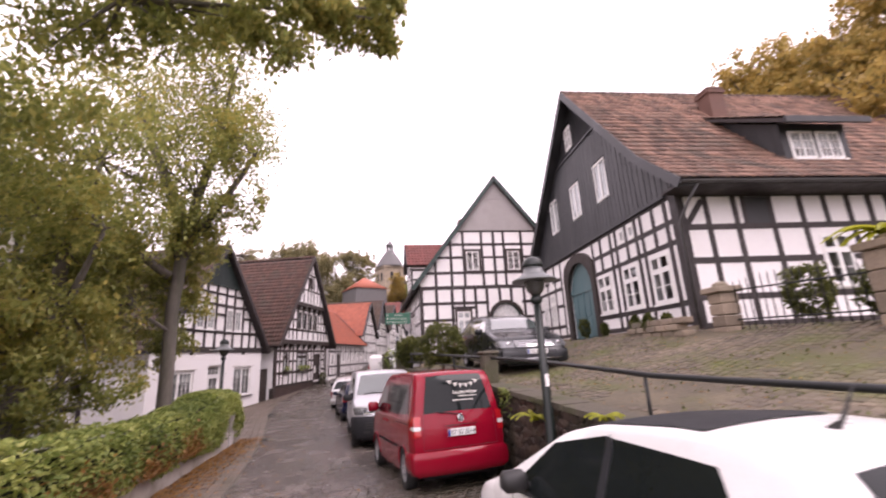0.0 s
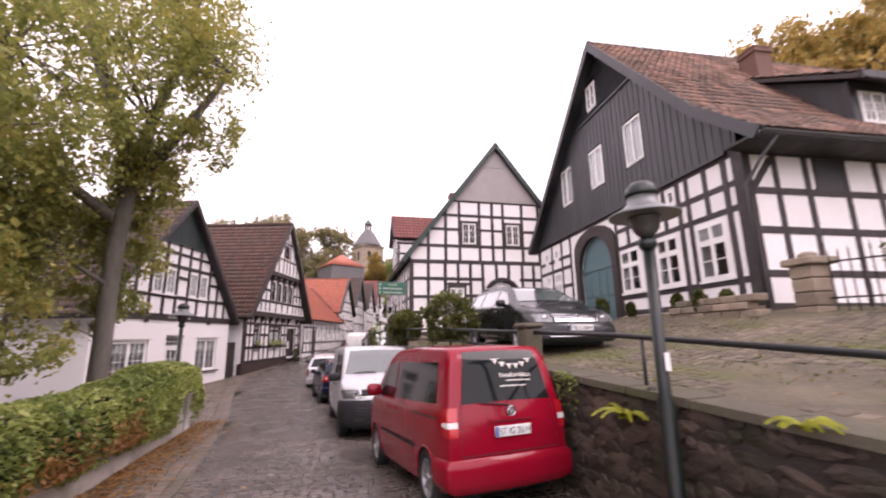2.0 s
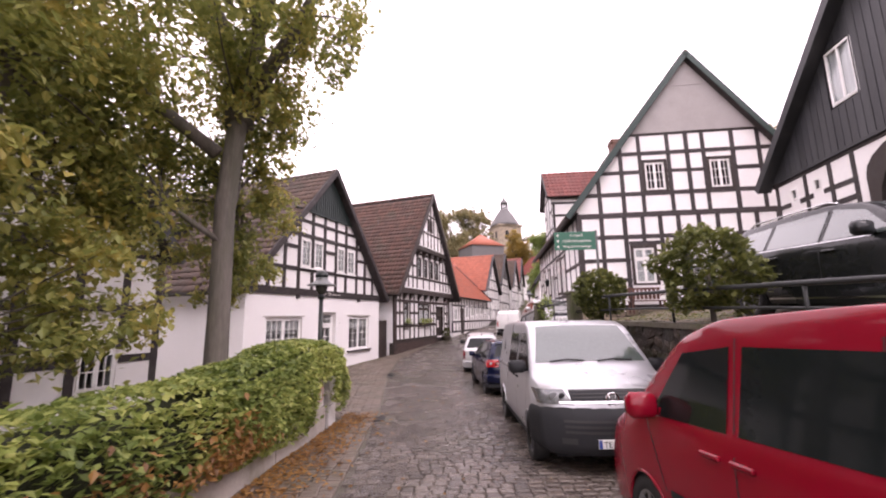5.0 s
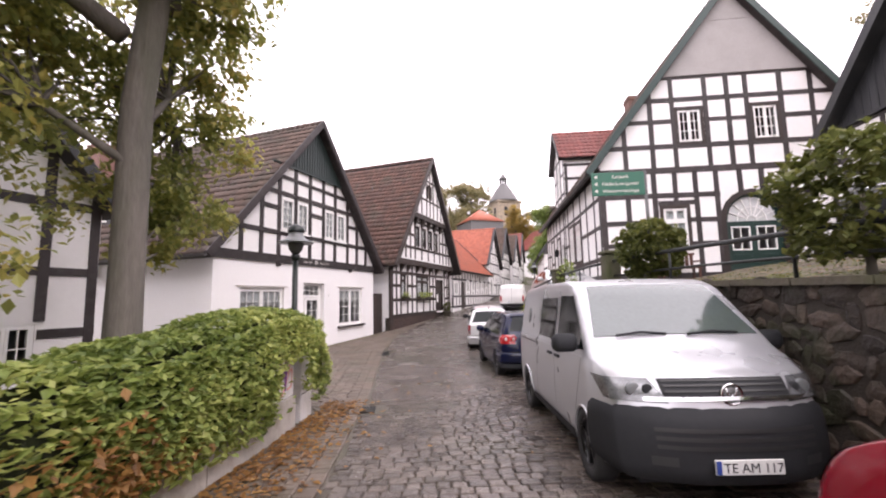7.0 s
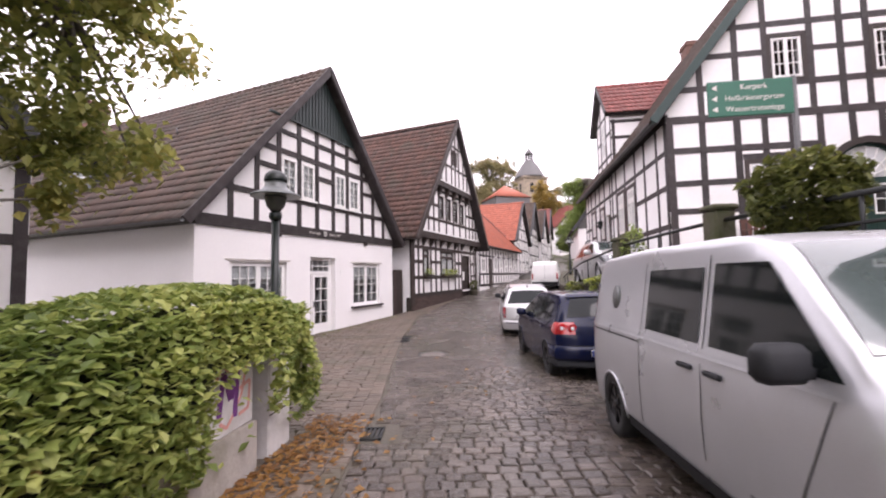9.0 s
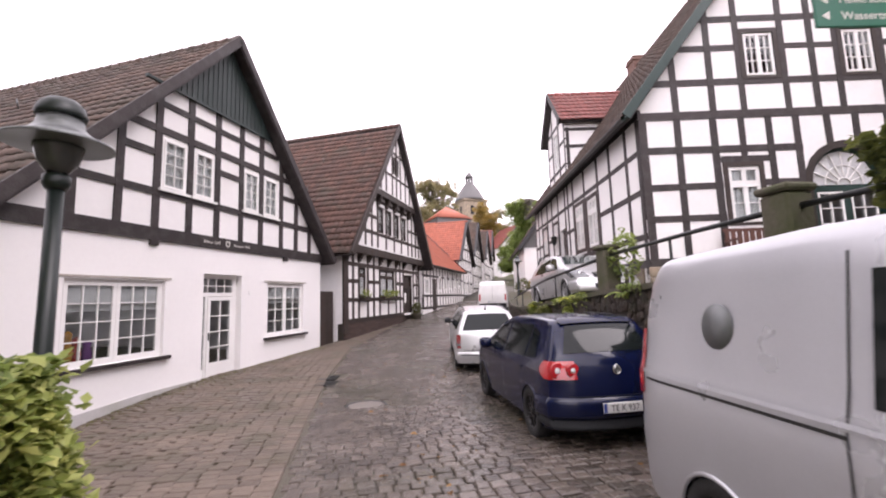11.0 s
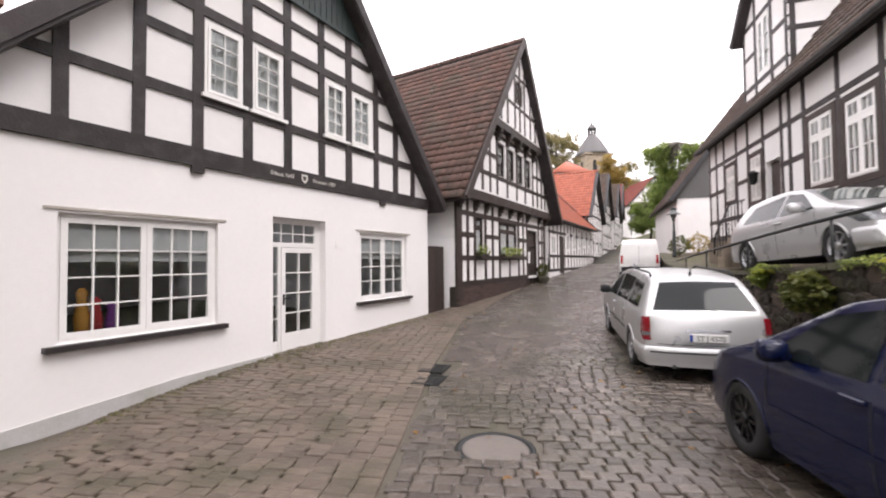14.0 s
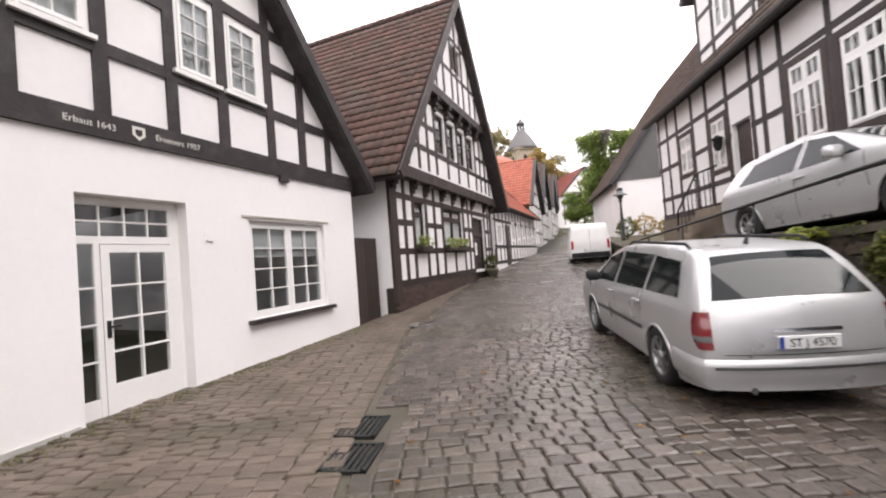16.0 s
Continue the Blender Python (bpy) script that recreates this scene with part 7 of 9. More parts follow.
sm = pose(2.86, 7.82, 3.54, 0, 0, -4)
sg = thing("signpost", pose(3.80, 7.76, 1.9), "green direction sign with white lettering on a grey post", "sign")
part("post", tube(bmesh.new(), I4, [(3.80, 7.77, 1.85), (3.80, 7.77, 3.98)], 0.03), ZINC, sg)
plate = part("plate", box(bmesh.new(), sm, 0.0, 0.92, -0.012, 0.012, 0.0, 0.42, 0.006), SIGN_GREEN, sg, "green enamel sign plate")
for i, txt in enumerate(("Kurpark", "Heilkräutergarten", "Wassertretanlage")):
    z = 0.31 - 0.128 * i
    text_on(plate, txt, sm @ pose(0.50, -0.0135, z, 90), 0.088, LETTER, "CENTER")
    bm = bmesh.new()
    bm.faces.new([bm.verts.new(sm @ Vector(p)) for p in ((0.04, -0.0145, z + 0.03), (0.10, -0.0145, z - 0.005), (0.10, -0.0145, z + 0.065))])
    part("arrow", bm, LETTER, plate)

bq = pose(7.75, 13.6, terrace_z(7.75, 13.6), 0, 0, -6)
bench = thing("bench", bq, "red-brown slatted wooden bench against the house wall", "bench")
for k in range(5):
    part("seat_slat", box(bmesh.new(), bq, -0.6, 0.6, 0.02 + 0.085 * k, 0.09 + 0.085 * k, 0.42, 0.45), WOOD, bench)
for k in range(8):
    part("back_slat", box(bmesh.new(), bq, -0.56 + 0.145 * k, -0.46 + 0.145 * k, 0.44, 0.465, 0.50, 0.86), WOOD, bench)
part("top_rail", box(bmesh.new(), bq, -0.6, 0.6, 0.43, 0.475, 0.86, 0.93), WOOD, bench)
for u in (-0.58, 0.52):
    for y0 in (0.03, 0.42):
        part("leg", box(bmesh.new(), bq, u, u + 0.06, y0, y0 + 0.06, -0.03, 0.42), WOOD, bench)
    part("armrest", box(bmesh.new(), bq, u, u + 0.06, 0.0, 0.46, 0.62, 0.66), WOOD, bench)


def stone_post(x, y, w, hgt, label):
    z = terrace_z(x, y)
    m = pose(x, y, z, 0, 0, -11)
    p = thing("gate_pillar", m, label, "gate pillar")
    for k in range(4):
        h0, h1 = -0.2 + (hgt + 0.0) * k / 4, -0.2 + hgt * (k + 1) / 4 - 0.012
        part("block", box(bmesh.new(), m, -w / 2, w / 2, -w / 2, w / 2, h0, h1, 0.02), STONE, p)
    part("cap", box(bmesh.new(), m, -w / 2 - 0.08, w / 2 + 0.08, -w / 2 - 0.08, w / 2 + 0.08, hgt - 0.21, hgt - 0.08, 0.02), STONE, p)
    part("knob", lathe(bmesh.new(), m, [(w * 0.4, hgt - 0.08), (w * 0.35, hgt), (w * 0.15, hgt + 0.04)], 12), STONE, p)


stone_post(9.15, -0.55, 0.42, 0.98, "weathered sandstone gate pillar by the house corner")
stone_post(9.35, -3.55, 0.62, 1.35, "large mossy sandstone pillar topped with a plant")
fern(9.35, -3.55, terrace_z(9.35, -3.55) + 1.32, 0.75, 31, "bright yellow-green plant on the pillar", YELLOW, 22)
fence = thing("iron_fence", pose(9.2, -1.0, terrace_z(9.2, -1.0)), "black wrought iron fence with pointed bars", "fence")
for k in range(17):
    y = -0.85 - 0.14 * k
    x = 9.16 + 0.015 * k
    z = terrace_z(x, y)
    tall = 0.92 + 0.12 * math.sin(k * math.pi / 16)
    part("bar", tube(bmesh.new(), I4, [(x, y, z - 0.05), (x, y, z + tall), (x, y, z + tall + 0.09)], [0.011, 0.011, 0.002], 6), IRON, fence)
for h in (0.18, 0.80):
    part("rail", tube(bmesh.new(), I4, [(9.16, -0.78, terrace_z(9.16, -0.78) + h), (9.41, -3.25, terrace_z(9.41, -3.25) + h)], 0.016, 6), IRON, fence)
sw = thing("garden_wall", pose(9.6, -4, terrace_z(9.6, -4)), "low sandstone garden wall beside the pillar", "wall", kind="structure")
for k in range(3):
    for j in range(12):
        y = -3.95 - 0.46 * j - (0.2 if k % 2 else 0)
        part("stone", box(bmesh.new(), pose(9.45 + 0.03 * j, y, terrace_z(9.45, y)), -0.18, 0.18, -0.22, 0.22, -0.1 + 0.27 * k, 0.155 + 0.27 * k, 0.02), STONE, sw)
bush(10.2, -1.6, terrace_z(10.2, -1.6), 0.5, 14, "dark shrub behind the iron fence", False, 1.3, 1500)
bush(10.0, -2.9, terrace_z(10.0, -2.9), 0.45, 15, "dark shrub behind the iron fence", False, 1.2, 1200)
for i, (x, y, r) in enumerate(((8.95, 0.9, 0.2), (9.2, 2.35, 0.2), (9.6, 4.3, 0.18), (9.95, 5.9, 0.3), (8.9, 1.5, 0.22))):
    bush(x, y, terrace_z(x, y), r * 0.8, 80 + i, "small pointed evergreen shrub at the house wall", False, 1.7, 600)
for k in range(3):
    for j in range(5):
        box_m = pose(8.75 + 0.06 * j, 0.25 + 0.42 * j + (0.2 if k % 2 else 0), terrace_z(8.8, 0.5) - 0.05 + 0.15 * k, 0, 0, -11)
        whole("wall_stone", box(bmesh.new(), box_m, -0.15, 0.15, -0.2, 0.2, 0, 0.14, 0.02), STONE, "loose sandstone block of the planter edge", "stone", group="planter edge stones")

# fallen leaves
rng = random.Random(77)
pts, terrace_pts = [], []
for _ in range(5200):
    y = rng.uniform(-9, 8.2)
    pts.append((hedge_x(min(7.5, y)) + 0.03 + abs(rng.gauss(0, 0.40)), y, street_z(y) + 0.036))
for _ in range(260):
    y = rng.uniform(-9, 24)
    pts.append((rng.uniform(lerp_table(LEFT_EDGE, y), lerp_table(WALL_X, y)), y, street_z(y) + 0.036))
for _ in range(260):
    y = rng.uniform(8, 24)
    pts.append((lerp_table(WALL_X, y) - abs(rng.gauss(0, 0.35)) - 0.05, y, street_z(y) + 0.036))
for _ in range(2400):
    y = rng.uniform(-9, 13)
    x = lerp_table(WALL_X, y) + rng.uniform(0.3, 5.5)
    terrace_pts.append((x, y, terrace_z(x, y) + 0.012))
bm = leaf_cloud(leaf_cloud(bmesh.new(), pts, 0.040, 0.25, 0.0, 9), terrace_pts, 0.022, 0.3, 0.1, 10)
whole("fallen_leaves", bm, LITTER, "scattered brown fallen leaves along the kerb", "leaves", "stuff")
# moss and grass tufts along the foot of the white house
pts = []
for _ in range(1500):
    u = rng.uniform(0, 8.6)
    d = abs(rng.gauss(0, 0.22)) + 0.03
    x, y = -6.0 + 0.3486 * u + 0.9373 * d, 11.82 + 0.9373 * u - 0.3486 * d
    pts.append((x, y, street_z(y) + dip(x, y) + 0.025))
whole("moss_tufts", leaf_cloud(bmesh.new(), pts, 0.017, 0.5, 0.6, 19), DARK_LEAF, "moss and weeds between the pavers at the wall foot", "moss", "stuff")

# ---- vehicles ----


def paint(name, col, metal=0.0, rough=0.28):
    return mk(name, col, rough, metal=metal, var=0.04, s1=2, s2=60, bump=0.0, coat=0.42, spec=0.2, rvar=0.04, stain=tuple(c * 0.85 for c in col), stain_amount=0.15, stain_scale=3)


RED = paint("dark_red_paint", (0.235, 0.004, 0.016), rough=0.22)
SILVER = paint("silver_paint", (0.50, 0.505, 0.525), 0.5, 0.30)
PALE_SILVER = paint("pale_silver_paint", (0.52, 0.52, 0.52), 0.5, 0.30)
BLUE = paint("navy_blue_paint", (0.003, 0.006, 0.030), rough=0.2)
ANTHRACITE = paint("anthracite_paint", (0.010, 0.012, 0.013))
WHITE_CAR = paint("white_car_paint", (0.78, 0.77, 0.75))
CAR_GLASS = mk("tinted_car_glass", (0.010, 0.013, 0.013), 0.06, var=0.15, bump=0, spec=0.26, rvar=0.03)
SCREEN = mk("greenish_windscreen", (0.075, 0.095, 0.090), 0.05, var=0.15, s1=1.5, bump=0, spec=1.0, coat=1.0, rvar=0.02)
RUBBER = mk("tyre_rubber", (0.018, 0.018, 0.018), 0.75, var=0.2, bump=0.2, bs=80)
PLASTIC = mk("dark_bumper_plastic", (0.020, 0.021, 0.023), 0.65, spec=0.25, var=0.15, bump=0.1, bs=120)
CHROME = mk("chrome", (0.62, 0.62, 0.63), 0.15, metal=1.0, var=0.03, bump=0)
ALLOY = mk("alloy_rim", (0.42, 0.42, 0.43), 0.35, metal=0.8, var=0.08, bump=0)
BLACK_RIM = mk("black_rim", (0.012, 0.012, 0.013), 0.3, metal=0.3, var=0.1, bump=0)
TAIL = mk("red_tail_lamp", (0.42, 0.010, 0.014), 0.12, var=0.15, s2=60, bump=0, coat=1.0)
DEEP_TAIL = mk("deep_red_tail_lamp", (0.17, 0.006, 0.012), 0.12, var=0.15, s2=60, bump=0, coat=1.0)
CLEAR = mk("clear_lamp", (0.14, 0.145, 0.15), 0.12, metal=0.3, var=0.7, s1=14, s2=70, bump=0.1, coat=1.0)
PLATE_W = mk("number_plate_white", (0.66, 0.66, 0.64), 0.4, var=0.05, bump=0)
PLATE_B = mk("number_plate_blue", (0.02, 0.05, 0.25), 0.4, var=0.05, bump=0)
INK = mk("black_ink", (0.02, 0.02, 0.02), 0.5, var=0.05, bump=0)


class Shell:
    """A car's skin: the outline seen from the side (x from the tail, z), and its width at each height."""

    def __init__(self, outline, width, belt, roof, wheels, radius=0.355, tuck=0.24, sill=0.22, front_round=0.17, rear_round=0.07):
        self.w, self.belt, self.roof, self.wheels, self.radius, self.sill = width / 2, belt, roof, wheels, radius, sill
        self.fr, self.rr = front_round, rear_round
        self.length = outline[-1][0]
        self.tab = [(0.15, 0.93), (0.42, 0.985), (0.68, 1.0), (belt - 0.05, 0.985), (belt + 0.03, 0.955), (roof - 0.1, 1 - tuck), (roof + 0.05, 1 - tuck - 0.02)]
        pts = []
        for (a, b), (c, d) in zip(outline, outline[1:]):
            n = max(1, int(math.hypot(c - a, d - b) / 0.06))
            pts += [(a + (c - a) * k / n, b + (d - b) * k / n) for k in range(n)]
        pts.append(outline[-1])
        for _ in range(3):
            pts = [pts[0]] + [((p[0] + 2 * q[0] + r[0]) / 4, (p[1] + 2 * q[1] + r[1]) / 4) for p, q, r in zip(pts, pts[1:], pts[2:])] + [pts[-1]]
        self.pts = pts

    def half(self, x, z):
        d = self.length - x
        k = lerp_table(self.tab, z)
        if d < 0.7:
            k *= 1 - 0.11 * (1 - d / 0.7) ** 2
        if x < 0.4:
            k *= 1 - 0.05 * (1 - x / 0.4) ** 2
        return self.w * k

    def low(self, x):
        z = self.sill + 0.05 * max(0, 1 - min(x, self.length - x) / 0.5)
        for wx in self.wheels:
            if abs(x - wx) < self.radius:
                z = max(z, 0.30 + math.sqrt(self.radius ** 2 - (x - wx) ** 2))
        return z

    def warp(self, x, y, z):
        f = abs(y) / self.w
        d = self.length - x
        if d < 0.9:
            x -= self.fr * (1 - d / 0.9) * f ** 2.7
        if x < 0.6:
            x += self.rr * (1 - x / 0.6) * f ** 2.5
        return Vector((x, y, z))

    def top_z(self, x):
        best = 0.0
        for (a, b), (c, d) in zip(self.pts, self.pts[1:]):
            if a <= x <= c or c <= x <= a:
                best = max(best, b + (d - b) * ((x - a) / (c - a) if c != a else 1))
        return best

    def rim(self, x, z):
        """Half-width of the roof's edge on the outline at (x, z)."""
        return self.half(x, z) - 0.035

    def body(self, bm, m):
        levels = [0.0, 0.12, 0.2, 0.3, 0.42, 0.52, 0.62, 0.72, 0.82, self.belt - 0.06, self.belt, self.belt + 0.06] + [self.belt + 0.06 + (self.roof - self.belt) * k / 6 for k in range(1, 7)]
        cols = []
        for x, zt in self.pts:
            lo = min(self.low(x), zt)
            col = []
            for zl in levels:
                z = min(max(zl, lo), zt - 0.012)
                z = max(z, min(lo, zt - 0.012))
                over = max(0, z - (zt - 0.10)) / 0.10
                col.append((self.half(x, z) - 0.030 * over ** 2.5, z))
            r = self.rim(x, zt)
            for f in (1.0, 0.85, 0.6, 0.3, 0.0):
                col.append((r * f, zt + 0.022 * (1 - f * f) * (1 if zt > 0.8 else 0.2)))
            cols.append([bm.verts.new(m @ self.warp(x, y, z)) for y, z in col] + [bm.verts.new(m @ self.warp(x, -y, z)) for y, z in reversed(col[:-1])])
        for a, b in zip(cols, cols[1:]):
            for i in range(len(a) - 1):
                bm.faces.new((a[i], a[i + 1], b[i + 1], b[i])).smooth = True
        bmesh.ops.remove_doubles(bm, verts=bm.verts, dist=0.0006)
        bmesh.ops.dissolve_degenerate(bm, edges=bm.edges, dist=0.0006)
        return bm

    def side(self, bm, m, sgn, quad, off=0.006, n=8):
        """A patch on the flank: quad gives (x, z) of bottom-rear, bottom-front, top-front, top-rear."""
        grid = []
        for i in range(n + 1):
            row = []
            for j in range(n + 1):
                u, v = i / n, j / n
                x = (quad[0][0] * (1 - u) + quad[1][0] * u) * (1 - v) + (quad[3][0] * (1 - u) + quad[2][0] * u) * v
                z = (quad[0][1] * (1 - u) + quad[1][1] * u) * (1 - v) + (quad[3][1] * (1 - u) + quad[2][1] * u) * v
                row.append(bm.verts.new(m @ self.warp(x, sgn * (self.half(x, z) + off), z)))
            grid.append(row)
        for a, b in zip(grid, grid[1:]):
            for j in range(n):
                bm.faces.new((a[j], b[j], b[j + 1], a[j + 1])).smooth = True
        return bm

    def outline_at(self, z, front):
        """Where the tail or the nose stands at height z."""
        seq = list(zip(self.pts, self.pts[1:]))
        for (a, b), (c, d) in (reversed(seq) if front else seq):
            if min(b, d) <= z <= max(b, d) and b != d:
                return a + (c - a) * (z - b) / (d - b)
        return self.length if front else 0.0

    def end(self, bm, m, front, z0, z1, f00, f01, f10=None, f11=None, off=0.008, n=8):
        """A patch on tail or nose (or a raked screen) from height z0 to z1; f: share of the half-width at the bottom, then at the top."""
        f10, f11 = f00 if f10 is None else f10, f01 if f11 is None else f11
        grid = []
        for i in range(n + 1):
            v = i / n
            z = z0 + (z1 - z0) * v
            x = self.outline_at(z, front)
            e = 0.02
            dx = self.outline_at(z + e, front) - self.outline_at(z - e, front)
            nx, nz = (1, -dx / (2 * e)) if front else (-1, dx / (2 * e))
            k = math.hypot(nx, nz)
            row = []
            for j in range(n + 1):
                f = (f00 + (f01 - f00) * j / n) * (1 - v) + (f10 + (f11 - f10) * j / n) * v
                p = self.warp(x, f * self.rim(x, z), z + 0.022 * (1 - f * f) * (1 if z > 0.8 else 0.2))
                row.append(bm.verts.new(m @ (p + Vector((nx, 0, nz)) * off / k)))
            grid.append(row)
        for a, b in zip(grid, grid[1:]):
            for j in range(n):
                bm.faces.new((a[j], a[j + 1], b[j + 1], b[j])).smooth = True
        return bm


def bumper(m, sh, front, z0, z1, reach, off, rows=7):
    """A moulded bumper that runs round the nose or tail and back along both flanks to x = reach."""
    bm = bmesh.new()
    rings = []
    for i in range(rows + 1):
        v = i / rows
        z = z0 + (z1 - z0) * v
        o = off * (0.35 + 0.65 * math.sin(math.pi * min(1, 0.12 + v * 0.86)) ** 0.6) if 0 < i < rows else -0.015
        xe = sh.outline_at(min(z, sh.top_z(sh.length - 0.05) - 0.02) if front else z, front)
        sx = 1 if front else -1
        ring = []
        for sg in (-1, 1):
            side = []
            for k in range(6):
                x = reach + (xe - reach) * k / 6.5
                side.append(sh.warp(x, sg * (sh.half(x, z) + o), z))
            mid = []
            for k in range(9):
                f = 1 - (k + 0.25) / 8.25
                f = math.sin(f * math.pi / 2)
                p = sh.warp(xe, sg * f * (sh.half(xe, z) + o), z)
                mid.append(p + Vector((sx * o, 0, 0)))
            ring.append(side + (mid if sg < 0 else mid[:-1]))
        rings.append([bm.verts.new(m @ p) for p in ring[0] + ring[1][::-1]])
    for a, b in zip(rings, rings[1:]):
        for k in range(len(a) - 1):
            bm.faces.new((a[k], a[k + 1], b[k + 1], b[k])).smooth = True
    return bm


def corner_lamp(car, m, sh, front, sg, z0, z1, f0, back, mat, name, label="", slant=0.0, off=0.012):
    """A lamp that wraps the corner: from share f0 of the half-width round to back metres along the flank."""
    bm = bmesh.new()
    rows = 6
    rings = []
    for i in range(rows + 1):
        v = i / rows
        z = z0 + (z1 - z0) * v
        xe = sh.outline_at(z, front)
        sx = 1 if front else -1
        pts = []
        fa = f0 + slant * v
        for k in range(7):
            f = fa + (1 - fa) * k / 6
            p = sh.warp(xe, sg * f * sh.half(xe, z), z)
            pts.append(p + Vector((sx * off * (1 - 0.4 * k / 6), sg * off * k / 6, 0)))
        reach = back * (1 - 0.5 * abs(2 * v - 1) ** 2) if not front else back * (0.45 + 0.55 * v)
        for k in range(1, 6):
            x = xe - sx * reach * k / 5
            pts.append(sh.warp(x, sg * (sh.half(x, z) + off * (1 - 0.5 * k / 5)), z))
        rings.append([bm.verts.new(m @ p) for p in pts])
    for a, b in zip(rings, rings[1:]):
        for k in range(len(a) - 1):
            bm.faces.new((a[k], a[k + 1], b[k + 1], b[k])).smooth = True
    return part(name, bm, mat, car, label)


def lens(lamp, m, sh, front, sg, z, f, r, mat, depth=0.016):
    """A round lamp lens set in a lamp."""
    x = sh.outline_at(z, front)
    p = sh.warp(x, sg * f * sh.half(x, z), z)
    sx = 1 if front else -1
    q = m @ pose(p.x + sx * depth, p.y, p.z, 0, 90 * sx, 0) @ pose(0, 0, 0, 0, 0, 0)
    return part("lamp_lens", lathe(bmesh.new(), q, [(r, -0.02), (r, 0.004), (r * 0.8, 0.010), (r * 0.25, 0.012)], 18), mat, lamp)


def arches(car, m, sh, mat):
    """Rolled wheel-arch lips."""
    for wx in sh.wheels:
        for sg in (-1, 1):
            pts = []
            for k in range(15):
                a = math.pi * k / 14
                x, z = wx + sh.radius * math.cos(a), 0.30 + sh.radius * math.sin(a)
                p = sh.warp(x, sg * (sh.half(x, z) + 0.002), z)
                pts.append(p)
            part("arch_lip", tube(bmesh.new(), m, pts, 0.014, 6), mat, car)


def wheel(car, m, x, y, r, w, rim_mat, spokes=10):
    sg = 1 if y > 0 else -1
    q = m @ pose(x, y, r, -90 * sg, 0, 0)
    hub = part("wheel", lathe(bmesh.new(), q, [(r * 0.16, w * 0.30), (r * 0.16, w * 0.44), (r * 0.10, w * 0.47)], 14), rim_mat, car)
    part("tyre", lathe(bmesh.new(), q, [(r * 0.66, -w / 2), (r * 0.93, -w / 2), (r, -w * 0.36), (r, w * 0.36), (r * 0.94, w / 2), (r * 0.68, w / 2), (r * 0.64, w * 0.40), (r * 0.64, -w * 0.40)], 32), RUBBER, hub)
    bm = bmesh.new()
    lathe(bm, q, [(r * 0.62, 0.0), (r * 0.67, w * 0.45), (r * 0.63, w * 0.47), (r * 0.60, w * 0.30), (r * 0.58, 0.0)], 28)
    for k in range(spokes):
        s = q @ pose(0, 0, 0, 0, 0, 360 * k / spokes)
        box(bm, s, r * 0.10, r * 0.62, -r * 0.05, r * 0.05, w * 0.24, w * 0.38)
    part("rim", bm, rim_mat, hub)
    part("brake", lathe(bmesh.new(), q, [(r * 0.58, -w * 0.1), (r * 0.58, w * 0.05), (r * 0.1, w * 0.06)], 20), PLASTIC, hub)


def number_plate(car, m, sh, front, z, txt, f=0.0, w=0.52):
    x = sh.outline_at(z, front)
    sx = 1 if front else -1
    q = m @ pose(x + sx * 0.02, f, z, 0, 0, 90 if front else -90)
    pl = part("number_plate", box(bmesh.new(), q, -w / 2, w / 2, -0.012, 0.004, -0.055, 0.055, 0.004), PLATE_W, car, "white number plate with blue band")
    part("plate_band", box(bmesh.new(), q, -w / 2 + 0.004, -w / 2 + 0.045, -0.0145, -0.0122, -0.05, 0.05), PLATE_B, pl)
    text_on(pl, txt, q @ pose(0.025, -0.0135, -0.036, 90), 0.098, INK, "CENTER")


def badge(car, m, sh, front, z, r):
    x = sh.outline_at(z, front)
    sx = 1 if front else -1
    q = m @ pose(x + sx * 0.03, 0, z, 0, 0, 90 if front else -90) @ pose(0, 0, 0, 90, 0, 0)
    bm = bmesh.new()
    lathe(bm, q, [(r, 0.0), (r, 0.015), (r * 0.82, 0.018), (r * 0.80, 0.008)], 24)
    bd = part("badge", bm, CHROME, car, "round chrome badge")
    part("badge_face", lathe(bmesh.new(), q, [(r * 0.80, 0.0), (r * 0.80, 0.0095), (r * 0.1, 0.0105)], 24), ZINC, bd)
    bm = bmesh.new()
    for a, b in (((-0.5, 0.62), (-0.16, -0.55)), ((-0.16, -0.55), (0.0, 0.0)), ((0.0, 0.0), (0.16, -0.55)), ((0.16, -0.55), (0.5, 0.62))):
        tube(bm, q, [(a[0] * r, a[1] * r, 0.012), (b[0] * r, b[1] * r, 0.012)], r * 0.07, 5)
    part("badge_mark", bm, CHROME, bd)


def vehicle(label, category, m, sh, colour, rims, wr=0.31, spokes=10, wheel_w=0.21):
    car = thing(category.replace(" ", "_"), m, label, category)
    part("body", sh.body(bmesh.new(), m), colour, car)
    L = sh.length
    bm = bmesh.new()
    box(bm, m, 0.25, L - 0.3, -sh.w + 0.26, sh.w - 0.26, 0.19, 0.34)
    for wx in sh.wheels:
        box(bm, m, wx - sh.radius - 0.03, wx + sh.radius + 0.03, -sh.w + 0.05, sh.w - 0.05, 0.34, 0.30 + sh.radius + 0.01)
    part("underbody", bm, PLASTIC, car)
    arches(car, m, sh, colour)
    for wx in sh.wheels:
        for sg in (-1, 1):
            wheel(car, m, wx, sg * (sh.w - 0.115), wr, wheel_w, rims, spokes)
    return car


def windows_of(car, m, sh, panes, mat=None):
    for quad in panes:
        for sg in (-1, 1):
            part("side_window", sh.side(bmesh.new(), m, sg, quad), mat or CAR_GLASS, car)


